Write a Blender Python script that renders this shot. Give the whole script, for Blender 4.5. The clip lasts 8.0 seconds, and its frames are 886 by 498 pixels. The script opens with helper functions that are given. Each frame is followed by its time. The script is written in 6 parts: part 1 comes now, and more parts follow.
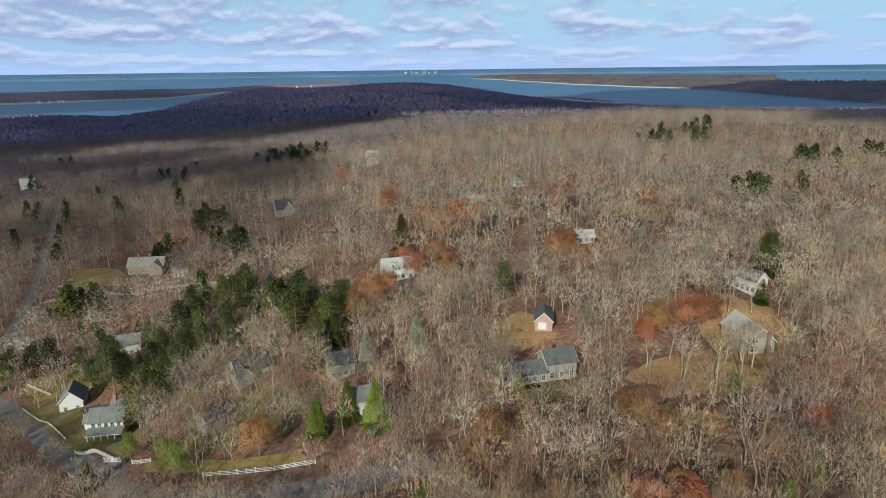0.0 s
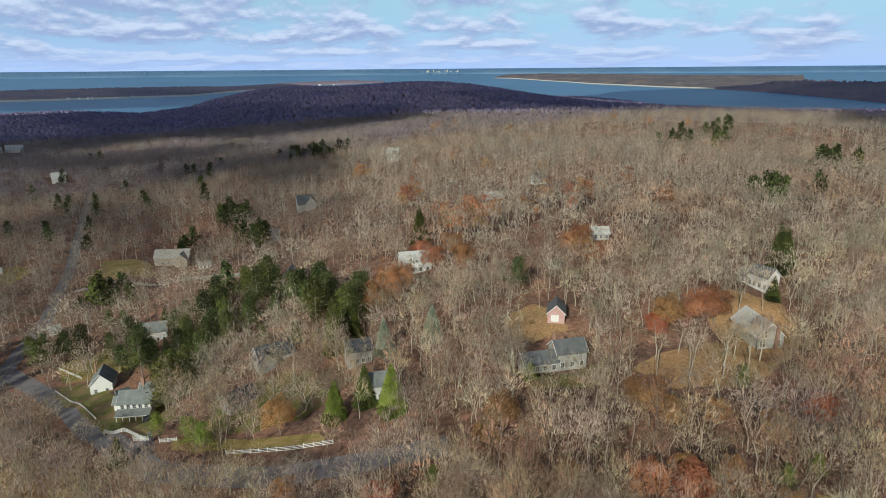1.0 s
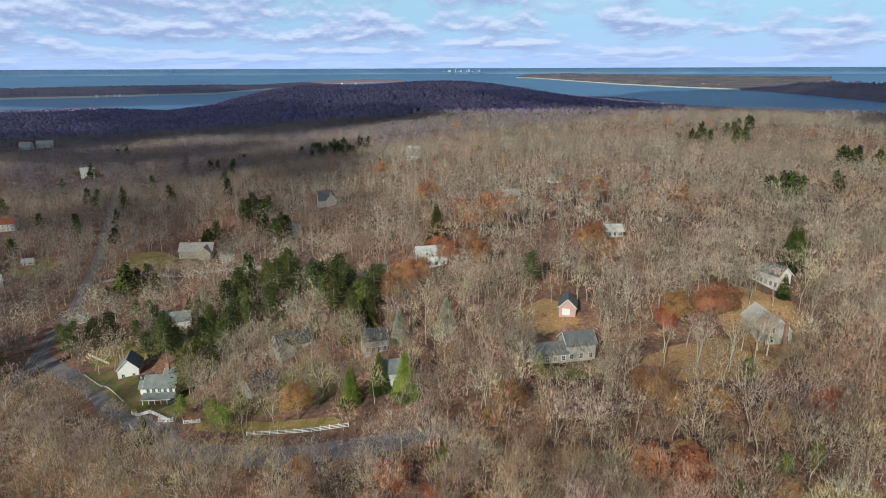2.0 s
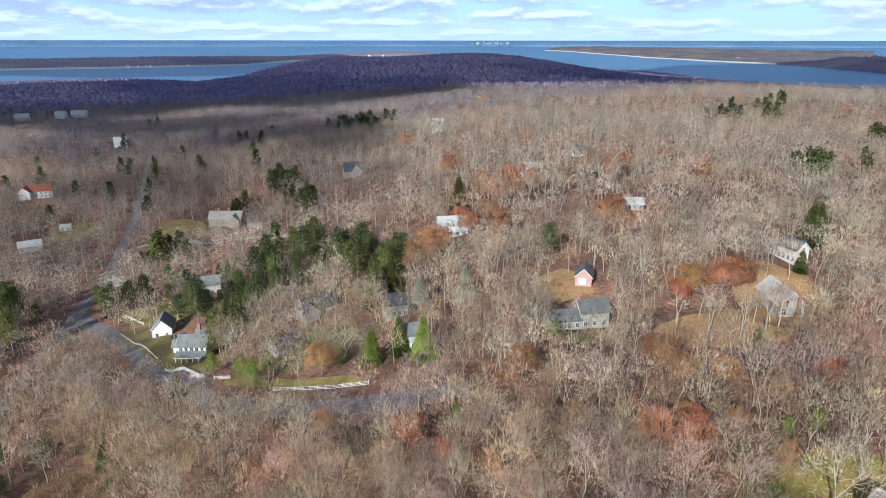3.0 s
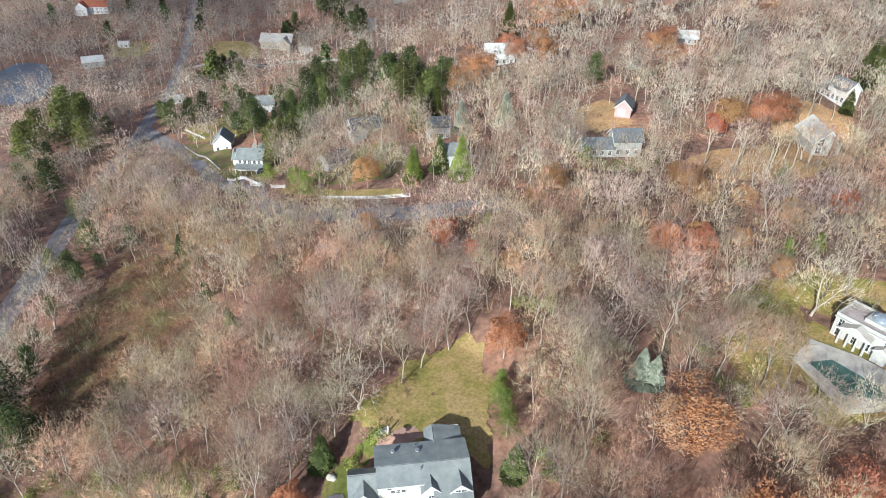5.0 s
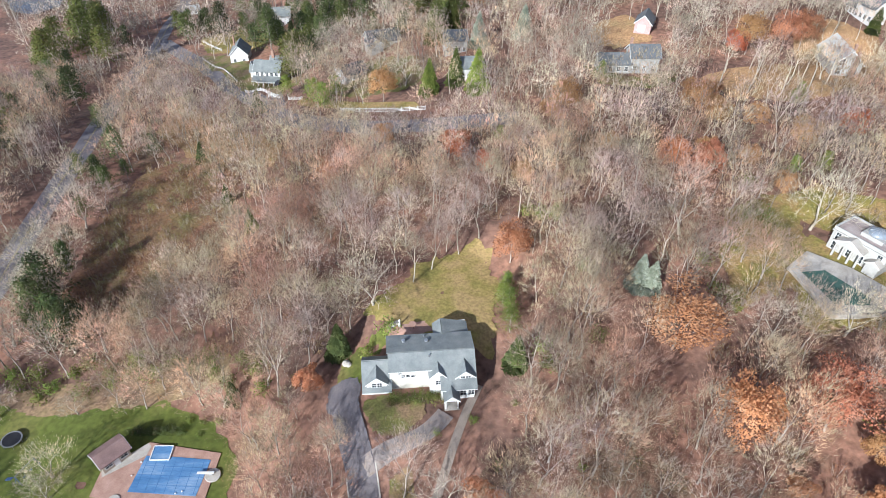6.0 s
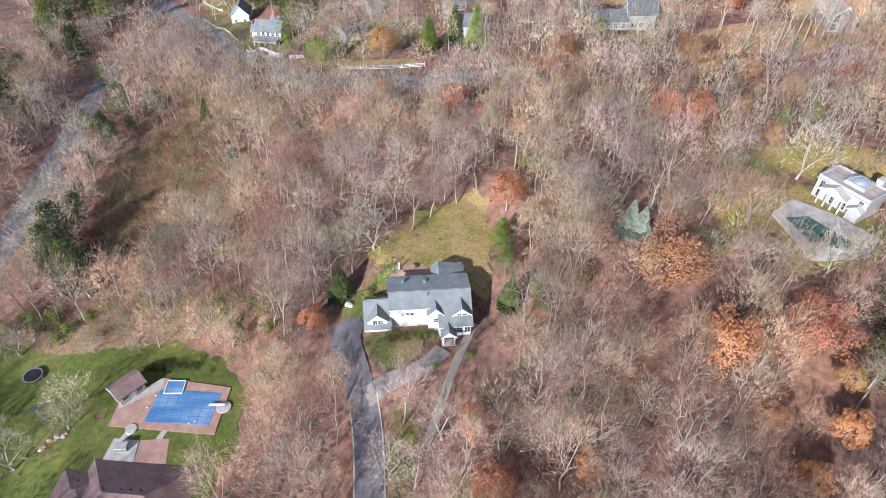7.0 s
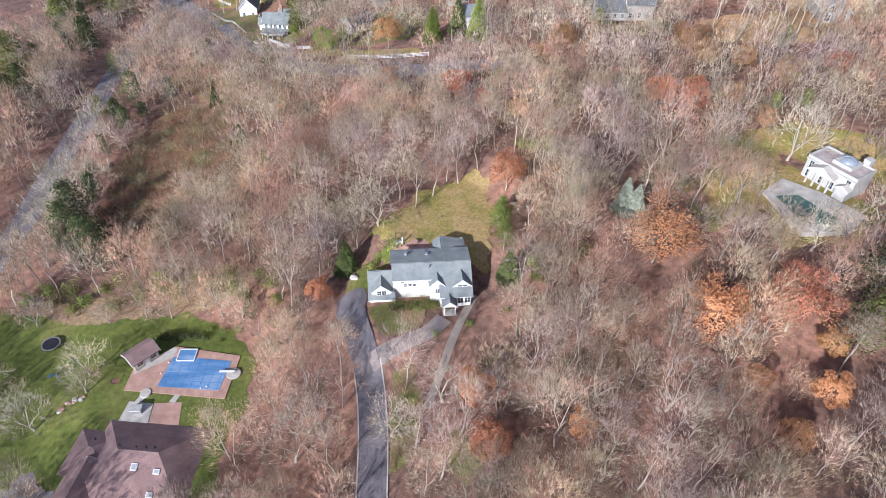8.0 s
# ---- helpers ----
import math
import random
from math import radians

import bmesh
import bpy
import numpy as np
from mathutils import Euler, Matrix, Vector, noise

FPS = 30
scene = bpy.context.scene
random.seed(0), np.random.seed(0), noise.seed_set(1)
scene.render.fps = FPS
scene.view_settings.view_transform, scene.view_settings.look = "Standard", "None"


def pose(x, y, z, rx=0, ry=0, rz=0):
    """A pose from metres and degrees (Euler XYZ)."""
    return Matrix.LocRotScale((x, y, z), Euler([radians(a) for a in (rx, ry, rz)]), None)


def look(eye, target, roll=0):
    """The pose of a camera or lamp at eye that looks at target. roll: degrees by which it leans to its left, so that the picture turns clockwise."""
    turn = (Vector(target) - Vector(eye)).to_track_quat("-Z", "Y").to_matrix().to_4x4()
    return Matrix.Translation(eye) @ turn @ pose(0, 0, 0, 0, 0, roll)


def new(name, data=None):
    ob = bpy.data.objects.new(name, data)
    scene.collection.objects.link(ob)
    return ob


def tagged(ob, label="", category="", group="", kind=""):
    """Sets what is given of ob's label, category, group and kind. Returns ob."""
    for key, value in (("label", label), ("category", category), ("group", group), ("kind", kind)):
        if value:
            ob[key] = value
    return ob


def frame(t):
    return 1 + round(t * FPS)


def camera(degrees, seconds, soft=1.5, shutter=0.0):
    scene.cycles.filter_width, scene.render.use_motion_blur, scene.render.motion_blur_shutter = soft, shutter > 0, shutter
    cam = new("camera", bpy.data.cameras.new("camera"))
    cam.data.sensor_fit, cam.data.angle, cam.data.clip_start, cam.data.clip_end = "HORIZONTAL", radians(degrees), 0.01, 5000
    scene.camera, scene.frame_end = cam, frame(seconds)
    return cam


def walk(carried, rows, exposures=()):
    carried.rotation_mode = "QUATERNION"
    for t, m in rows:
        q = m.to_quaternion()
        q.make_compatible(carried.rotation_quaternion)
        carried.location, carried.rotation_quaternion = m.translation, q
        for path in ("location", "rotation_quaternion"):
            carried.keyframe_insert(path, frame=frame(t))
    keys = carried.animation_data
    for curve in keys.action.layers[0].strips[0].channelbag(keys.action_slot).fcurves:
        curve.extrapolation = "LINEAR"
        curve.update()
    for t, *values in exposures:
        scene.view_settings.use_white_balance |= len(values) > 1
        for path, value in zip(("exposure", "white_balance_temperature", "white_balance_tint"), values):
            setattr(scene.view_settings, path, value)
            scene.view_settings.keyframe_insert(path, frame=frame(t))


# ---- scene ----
# ---- camera ----
ROWS = [
    (0.0, (-4.95, 54.0, 102.3), -12.867, -15.868, -0.706),
    (0.5, (-5.09, 50.84, 102.19), -11.958, -15.929, -0.604),
    (1.0, (-5.1, 47.74, 102.07), -11.0, -15.941, -0.456),
    (1.5, (-4.95, 44.66, 101.95), -9.909, -15.924, -0.354),
    (2.8, (-4.09, 36.59, 101.62), -7.463, -16.829, -0.006),
    (3.0, (-3.93, 35.29, 101.61), -6.778, -18.273, 0.054),
    (3.5, (-3.43, 31.83, 101.6), -5.785, -21.842, 0.177),
    (4.0, (-2.93, 28.31, 101.5), -4.993, -25.332, 0.354),
    (4.5, (-2.5, 24.75, 101.33), -3.551, -28.87, 0.659),
    (6.0, (-1.39, 14.39, 101.08), -0.601, -39.312, 1.503),
    (6.5, (-0.94, 10.8, 100.94), -0.543, -41.296, 1.503),
    (7.0, (-0.57, 7.24, 100.62), -0.476, -41.945, 1.443),
    (7.5, (-0.25, 3.6, 100.29), -0.408, -41.947, 1.388),
    (8.0, (0.0, 0.0, 100.0), 0.0, -41.829, 1.381),
]


def aimed(eye, yaw, pitch, roll):
    a, b = radians(yaw), radians(pitch)
    ahead = Vector((-math.sin(a) * math.cos(b), math.cos(a) * math.cos(b), math.sin(b)))
    return look(Vector(eye), Vector(eye) + 100 * ahead, roll)


cam = camera(70.06, 8.0, soft=0.9)
walk(cam, [(t, aimed(e, a, b, c)) for t, e, a, b, c in ROWS],
     exposures=[(0.0, -0.33, 6400, -4), (1.7, -0.30, 6350, -4), (2.8, 0.09, 5850, 4), (3.5, 0.56, 5690, -1), (4.5, 0.68, 5690, 0), (6.0, 0.73, 5590, 6), (8.0, 0.70, 5520, 13)])

# ---- world, sun ----
SUN_AZ, SUN_EL = 213.0, 25.0
world = bpy.data.worlds.new("world")
scene.world = world
world.use_nodes = True


def build_sky():
    nt = world.node_tree
    nt.nodes.clear()
    n, l = nt.nodes.new, nt.links.new
    out, bg = n("ShaderNodeOutputWorld"), n("ShaderNodeBackground")
    sky = n("ShaderNodeTexSky")
    sky.sky_type, sky.sun_disc = "NISHITA", False
    sky.sun_elevation, sky.sun_rotation = radians(SUN_EL), radians(SUN_AZ)
    sky.air_density, sky.dust_density, sky.altitude = 1.0, 0.6, 100
    co, sep = n("ShaderNodeTexCoord"), n("ShaderNodeSeparateXYZ")
    l(co.outputs["Generated"], sep.inputs[0])

    def math_node(op, a, b=0.0, clamp=False):
        m = n("ShaderNodeMath")
        m.operation, m.use_clamp = op, clamp
        for i, v in enumerate((a, b)):
            if isinstance(v, (int, float)):
                m.inputs[i].default_value = v
            else:
                l(v, m.inputs[i])
        return m.outputs[0]

    # rows of low cumulus that draw together towards the horizon: lit on top, grey below
    def lumps(rise):
        height = math_node("ADD", math_node("MAXIMUM", sep.outputs["Z"], 0.0), 0.02 + rise)
        xyz, tex = n("ShaderNodeCombineXYZ"), n("ShaderNodeTexNoise")
        l(math_node("MULTIPLY", sep.outputs["X"], 11.0), xyz.inputs[0])
        l(math_node("MULTIPLY", sep.outputs["Y"], 3.0), xyz.inputs[1])
        l(math_node("MULTIPLY", math_node("LOGARITHM", height, 2.718), 2.5), xyz.inputs[2])
        tex.inputs["Scale"].default_value, tex.inputs["Detail"].default_value, tex.inputs["Roughness"].default_value = 1.0, 7.0, 0.56
        l(xyz.outputs[0], tex.inputs["Vector"])
        return math_node("SUBTRACT", tex.outputs["Fac"], math_node("MULTIPLY", sep.outputs["X"], 0.09))

    low, up = lumps(0.0), lumps(0.007)
    cover = n("ShaderNodeMapRange")
    cover.inputs["From Min"].default_value, cover.inputs["From Max"].default_value = 0.41, 0.55
    l(low, cover.inputs["Value"])
    lit = n("ShaderNodeMapRange")
    lit.inputs["From Min"].default_value, lit.inputs["From Max"].default_value = -0.05, 0.1
    l(math_node("SUBTRACT", low, up), lit.inputs["Value"])
    body = n("ShaderNodeMixRGB")
    body.inputs[1].default_value, body.inputs[2].default_value = (3.9, 4.6, 7.8, 1), (7.3, 7.8, 10.6, 1)
    l(lit.outputs[0], body.inputs[0])
    # clear air, paler towards the horizon
    air = n("ShaderNodeMixRGB")
    hz = n("ShaderNodeMapRange")
    hz.inputs["From Min"].default_value, hz.inputs["From Max"].default_value = 0.0, 0.16
    hz.inputs["To Min"].default_value, hz.inputs["To Max"].default_value = 1.0, 0.0
    l(sep.outputs["Z"], hz.inputs["Value"])
    tone = n("ShaderNodeMixRGB")
    tone.inputs[1].default_value, tone.inputs[2].default_value = (3.0, 5.7, 11.0, 1), (5.0, 6.5, 11.2, 1)
    pale = n("ShaderNodeMapRange")
    pale.inputs["From Min"].default_value, pale.inputs["From Max"].default_value = 0.06, 0.01
    l(sep.outputs["Z"], pale.inputs["Value"]), l(pale.outputs[0], tone.inputs[0])
    l(hz.outputs[0], air.inputs[0]), l(sky.outputs[0], air.inputs[1]), l(tone.outputs[0], air.inputs[2])
    mix = n("ShaderNodeMixRGB")
    thin = n("ShaderNodeMapRange")
    thin.inputs["From Min"].default_value, thin.inputs["From Max"].default_value = 0.12, 0.5
    thin.inputs["To Min"].default_value, thin.inputs["To Max"].default_value = 0.9, 0.12
    l(sep.outputs["Z"], thin.inputs["Value"])
    low_air = n("ShaderNodeMapRange")
    low_air.inputs["From Min"].default_value, low_air.inputs["From Max"].default_value = 0.0, 0.035
    low_air.inputs["To Min"].default_value = 0.3
    l(sep.outputs["Z"], low_air.inputs["Value"])
    l(math_node("MULTIPLY", math_node("MULTIPLY", cover.outputs[0], thin.outputs[0]), low_air.outputs[0]), mix.inputs[0])
    l(air.outputs[0], mix.inputs[1]), l(body.outputs[0], mix.inputs[2])
    l(mix.outputs[0], bg.inputs["Color"])
    bg.inputs["Strength"].default_value = 0.115
    l(bg.outputs[0], out.inputs[0])


build_sky()
lamp = bpy.data.lights.new("sun", "SUN")
lamp.energy, lamp.angle, lamp.color = 4.9, radians(0.5), (1.0, 0.93, 0.84)
sun = new("sun", lamp)
_a, _e = radians(SUN_AZ), radians(SUN_EL)
SUN_DIR = Vector((math.sin(_a) * math.cos(_e), math.cos(_a) * math.cos(_e), math.sin(_e)))
sun.matrix_world = look(SUN_DIR * 300, (0, 0, 0))


# ---- materials ----
def mat(name, stops, scale=1.0, rough=0.9, metal=0.0, detail=6.0, bump=0.0, bump_scale=8.0, tint=0.0, spec=0.3, fine=0.0, stretch=(1, 1, 1), world_space=False, hue=None):
    """A surface with a ramp of colours over noise at two scales; tint: how far single things differ in value."""
    m = bpy.data.materials.new(name)
    m.use_nodes = True
    nt = m.node_tree
    n, l = nt.nodes.new, nt.links.new
    b = nt.nodes["Principled BSDF"]
    co, mp = n("ShaderNodeTexCoord"), n("ShaderNodeMapping")
    l(n("ShaderNodeNewGeometry").outputs["Position"] if world_space else co.outputs["Object"], mp.inputs[0])
    mp.inputs["Scale"].default_value = stretch
    tex = n("ShaderNodeTexNoise")
    tex.inputs["Scale"].default_value, tex.inputs["Detail"].default_value, tex.inputs["Roughness"].default_value = scale, detail, 0.6
    l(mp.outputs[0], tex.inputs["Vector"])
    ramp = n("ShaderNodeValToRGB")
    cr = ramp.color_ramp
    while len(cr.elements) < len(stops):
        cr.elements.new(0.5)
    for i, c in enumerate(stops):
        cr.elements[i].position = 0.3 + 0.4 * i / max(1, len(stops) - 1)
        cr.elements[i].color = (*c, 1)
    l(tex.outputs["Fac"], ramp.inputs[0])
    colour = ramp.outputs[0]
    if fine:
        t2 = n("ShaderNodeTexNoise")
        t2.inputs["Scale"].default_value, t2.inputs["Detail"].default_value = scale * 14, 3.0
        l(mp.outputs[0], t2.inputs["Vector"])
        rg = n("ShaderNodeMapRange")
        rg.inputs["From Min"].default_value, rg.inputs["From Max"].default_value = 0.3, 0.7
        rg.inputs["To Min"].default_value, rg.inputs["To Max"].default_value = 1 - fine, 1 + fine
        l(t2.outputs["Fac"], rg.inputs["Value"])
        mul = n("ShaderNodeVectorMath")
        mul.operation = "SCALE"
        l(colour, mul.inputs[0]), l(rg.outputs[0], mul.inputs["Scale"])
        colour = mul.outputs[0]
    if tint:
        info, att = n("ShaderNodeObjectInfo"), n("ShaderNodeAttribute")
        att.attribute_name = "tint"
        add = n("ShaderNodeMath")
        l(info.outputs["Random"], add.inputs[0]), l(att.outputs["Fac"], add.inputs[1])
        fr = n("ShaderNodeMath")
        fr.operation = "FRACT"
        l(add.outputs[0], fr.inputs[0])
        hs = n("ShaderNodeHueSaturation")
        for key, lo, hi in (("Value", 1 - tint, 1 + tint), ("Hue", 0.5 - (hue or 0.03 * tint), 0.5 + (hue or 0.03 * tint))):
            rg = n("ShaderNodeMapRange")
            rg.inputs["To Min"].default_value, rg.inputs["To Max"].default_value = lo, hi
            src = fr.outputs[0]
            if key == "Hue":
                k = n("ShaderNodeMath")
                k.operation = "MULTIPLY"
                k.inputs[1].default_value = 7.3
                f2 = n("ShaderNodeMath")
                f2.operation = "FRACT"
                l(src, k.inputs[0]), l(k.outputs[0], f2.inputs[0])
                src = f2.outputs[0]
            l(src, rg.inputs["Value"]), l(rg.outputs[0], hs.inputs[key])
        l(colour, hs.inputs["Color"])
        colour = hs.outputs[0]
    l(colour, b.inputs["Base Color"])
    b.inputs["Roughness"].default_value, b.inputs["Metallic"].default_value = rough, metal
    b.inputs["Specular IOR Level"].default_value = spec
    if bump:
        t3, bp = n("ShaderNodeTexNoise"), n("ShaderNodeBump")
        t3.inputs["Scale"].default_value, t3.inputs["Detail"].default_value = bump_scale, 4.0
        l(mp.outputs[0], t3.inputs["Vector"]), l(t3.outputs["Fac"], bp.inputs["Height"])
        bp.inputs["Strength"].default_value, bp.inputs["Distance"].default_value = bump, 0.1
        l(bp.outputs[0], b.inputs["Normal"])
    return m


M = {}
M["litter"] = mat("leaf_litter", [(0.097, 0.061, 0.046), (0.175, 0.101, 0.074), (0.281, 0.149, 0.101), (0.165, 0.122, 0.076)], 0.045, 0.95, fine=0.4, bump=0.6, bump_scale=1.5, detail=8)
M["grass"] = mat("autumn_grass", [(0.17, 0.16, 0.04), (0.26, 0.205, 0.065), (0.34, 0.235, 0.105), (0.24, 0.205, 0.06)], 0.13, 0.95, fine=0.25, bump=0.4, bump_scale=6)
M["amber"] = mat("amber_leaf_carpet", [(0.26, 0.16, 0.08), (0.38, 0.23, 0.115), (0.33, 0.23, 0.11)], 0.12, 0.95, fine=0.35, bump=0.5, bump_scale=4)
M["trail"] = mat("trodden_earth", [(0.26, 0.21, 0.17), (0.34, 0.28, 0.23)], 0.4, 0.95, fine=0.2)
M["moss"] = mat("mossy_leaf_lawn", [(0.11, 0.115, 0.03), (0.17, 0.16, 0.05), (0.22, 0.15, 0.08), (0.26, 0.17, 0.10)], 0.22, 0.95, fine=0.3, bump=0.4, bump_scale=5)
M["olive"] = mat("olive_leafy_lawn", [(0.13, 0.125, 0.03), (0.24, 0.20, 0.055), (0.32, 0.21, 0.09), (0.19, 0.165, 0.05)], 0.16, 0.95, fine=0.3, bump=0.4, bump_scale=5)
M["lush"] = mat("green_lawn", [(0.064, 0.083, 0.015), (0.107, 0.126, 0.024), (0.18, 0.16, 0.052)], 0.07, 0.95, fine=0.25, bump=0.4, bump_scale=6)
M["ochre"] = mat("leaf_covered_lawn", [(0.17, 0.12, 0.08), (0.25, 0.165, 0.10), (0.24, 0.18, 0.085)], 0.12, 0.95, fine=0.35, bump=0.5, bump_scale=4)
M["brush"] = mat("dry_brush_ground", [(0.11, 0.06, 0.038), (0.19, 0.10, 0.06), (0.19, 0.14, 0.06)], 0.1, 0.95, fine=0.45, bump=0.8, bump_scale=2)
M["asphalt"] = mat("asphalt", [(0.15, 0.137, 0.14), (0.205, 0.183, 0.188), (0.26, 0.232, 0.228)], 0.25, 0.85, fine=0.15, bump=0.2, bump_scale=12)
M["drive"] = mat("driveway_asphalt", [(0.095, 0.085, 0.092), (0.135, 0.12, 0.127), (0.175, 0.155, 0.155)], 0.25, 0.85, fine=0.15, bump=0.2, bump_scale=12)
M["bark"] = mat("bark", [(0.20, 0.165, 0.135), (0.35, 0.30, 0.25), (0.50, 0.435, 0.36)], 0.3, 0.95, tint=0.3, world_space=True)
M["twig"] = mat("twig", [(0.39, 0.295, 0.27), (0.51, 0.38, 0.315), (0.44, 0.37, 0.24), (0.60, 0.355, 0.235), (0.46, 0.37, 0.30)], 0.045, 0.95, tint=0.45, detail=3, world_space=True, hue=0.016)
M["amber_leaf"] = mat("amber_leaf", [(0.36, 0.19, 0.08), (0.45, 0.25, 0.11), (0.46, 0.29, 0.15)], 0.35, 0.85, tint=0.2)
M["pale_bark"] = mat("pale_bark", [(0.36, 0.31, 0.24), (0.51, 0.455, 0.365)], 0.8, 0.95, tint=0.15)
M["scrub"] = mat("dry_scrub", [(0.15, 0.10, 0.07), (0.34, 0.17, 0.08), (0.20, 0.21, 0.07), (0.30, 0.19, 0.12)], 0.08, 0.95, tint=0.4, hue=0.02)
M["twig_far"] = mat("twig_far", [(0.34, 0.28, 0.23), (0.42, 0.345, 0.27), (0.46, 0.385, 0.30), (0.50, 0.33, 0.23), (0.42, 0.355, 0.255)], 0.016, 0.95, tint=0.4, detail=5, world_space=True)
# mauve of distant haze and bluish shade mixed into the twig colours
M["twig_haze_tint"] = mat("twig_haze_tint", [(0.25, 0.21, 0.26), (0.32, 0.265, 0.29), (0.37, 0.31, 0.27), (0.38, 0.26, 0.245)], 0.012, 0.95, tint=0.35, detail=5, world_space=True)
# pale tan; for the slope wood, sunlit brightness is put into this colour
M["twig_tan_sunlit"] = mat("tan_sunlit_twig", [(0.45, 0.365, 0.30), (0.56, 0.455, 0.36), (0.49, 0.43, 0.31), (0.60, 0.41, 0.29), (0.52, 0.44, 0.36)], 0.045, 0.95, tint=0.45, detail=3, world_space=True, hue=0.025)
M["paving"] = mat("leaf_strewn_paving", [(0.19, 0.165, 0.15), (0.26, 0.22, 0.20), (0.30, 0.23, 0.18)], 0.6, 0.9, fine=0.25)
# purple cast of far haze is painted into this colour
M["twig_distant_hazed"] = mat("twig_distant_hazed", [(0.17, 0.135, 0.175), (0.23, 0.18, 0.215), (0.27, 0.21, 0.215)], 0.008, 0.95, tint=0.25, detail=5, world_space=True)
M["russet"] = mat("russet_leaf", [(0.48, 0.20, 0.09), (0.60, 0.28, 0.14), (0.64, 0.36, 0.21)], 0.35, 0.85, tint=0.22, hue=0.015)
M["rust_far"] = mat("far_rust_leaf", [(0.40, 0.18, 0.09), (0.49, 0.24, 0.12), (0.50, 0.29, 0.16)], 0.1, 0.9, tint=0.3, hue=0.02)
M["red_leaf"] = mat("red_leaf", [(0.44, 0.13, 0.06), (0.56, 0.20, 0.10)], 0.5, 0.85, tint=0.15)
M["needle"] = mat("dark_needle", [(0.035, 0.05, 0.016), (0.07, 0.088, 0.026), (0.13, 0.145, 0.045)], 0.4, 0.85, tint=0.5, hue=0.02)
M["cedar"] = mat("olive_cedar", [(0.055, 0.07, 0.018), (0.115, 0.13, 0.03), (0.20, 0.20, 0.055)], 0.5, 0.9, tint=0.35, hue=0.02)
M["blue_needle"] = mat("blue_needle", [(0.17, 0.20, 0.13), (0.32, 0.35, 0.26), (0.48, 0.50, 0.41)], 0.6, 0.85)
M["shrub"] = mat("green_shrub", [(0.10, 0.14, 0.025), (0.19, 0.24, 0.045), (0.30, 0.32, 0.08)], 0.5, 0.9, tint=0.3, hue=0.015)
M["white"] = mat("white_paint", [(0.64, 0.635, 0.61), (0.73, 0.72, 0.70)], 0.6, 0.6, fine=0.05)
M["cream"] = mat("cream_siding", [(0.56, 0.53, 0.45), (0.64, 0.61, 0.53)], 0.6, 0.7, fine=0.05)
M["greywall"] = mat("weathered_shingle_siding", [(0.30, 0.29, 0.27), (0.42, 0.41, 0.38)], 1.2, 0.85, fine=0.2)
M["tanwall"] = mat("tan_stone_wall", [(0.36, 0.30, 0.23), (0.46, 0.40, 0.32)], 1.0, 0.85, fine=0.2)
M["bluewall"] = mat("slate_blue_siding", [(0.10, 0.12, 0.15), (0.16, 0.18, 0.22)], 1.0, 0.8, fine=0.1)
M["pinkwall"] = mat("red_shingle_siding", [(0.44, 0.27, 0.25), (0.54, 0.36, 0.34)], 1.0, 0.8, fine=0.15)
M["roof_grey"] = mat("grey_asphalt_shingle", [(0.15, 0.165, 0.165), (0.20, 0.215, 0.21), (0.25, 0.26, 0.25)], 0.5, 0.9, fine=0.12, bump=0.3, bump_scale=10)
M["roof_slate"] = mat("weathered_grey_shingle", [(0.10, 0.105, 0.11), (0.15, 0.155, 0.16)], 0.6, 0.9, fine=0.15)
M["roof_dark"] = mat("dark_asphalt_shingle", [(0.055, 0.06, 0.07), (0.09, 0.095, 0.105)], 0.6, 0.9, fine=0.15)
M["roof_brown"] = mat("brown_asphalt_shingle", [(0.17, 0.11, 0.10), (0.23, 0.15, 0.137), (0.28, 0.185, 0.165)], 0.35, 0.9, fine=0.15, bump=0.3, bump_scale=10)
M["roof_red"] = mat("red_clay_tile", [(0.30, 0.09, 0.05), (0.42, 0.15, 0.08)], 0.8, 0.85, fine=0.2)
M["roof_light"] = mat("pale_cedar_shingle", [(0.42, 0.42, 0.40), (0.54, 0.53, 0.51)], 0.6, 0.85, fine=0.1)
M["brick"] = mat("chimney_brick", [(0.25, 0.15, 0.11), (0.38, 0.24, 0.18)], 2.0, 0.9, fine=0.2)
M["stucco"] = mat("offwhite_stucco", [(0.37, 0.36, 0.335), (0.45, 0.44, 0.415)], 0.5, 0.8, fine=0.06)
M["flat_roof"] = mat("mottled_roof_paving", [(0.26, 0.21, 0.20), (0.36, 0.30, 0.28), (0.44, 0.38, 0.35)], 0.5, 0.9, fine=0.2)
M["glass"] = mat("window_glass", [(0.02, 0.025, 0.03), (0.05, 0.06, 0.07)], 0.8, 0.08, spec=0.6)
M["paver"] = mat("red_paver", [(0.31, 0.18, 0.135), (0.45, 0.29, 0.23)], 0.7, 0.85, fine=0.15)
M["stone"] = mat("pale_stone", [(0.34, 0.31, 0.27), (0.50, 0.46, 0.41)], 0.6, 0.85, fine=0.15)
M["cover"] = mat("blue_pool_cover", [(0.06, 0.15, 0.31), (0.11, 0.225, 0.41), (0.24, 0.34, 0.48)], 0.35, 0.6, fine=0.08, stretch=(0.35, 1.4, 1))
M["black"] = mat("black_fabric", [(0.015, 0.015, 0.02), (0.03, 0.03, 0.035)], 2.0, 0.7)
M["metal"] = mat("grey_metal", [(0.35, 0.36, 0.37), (0.45, 0.46, 0.47)], 2.0, 0.45, 0.7)
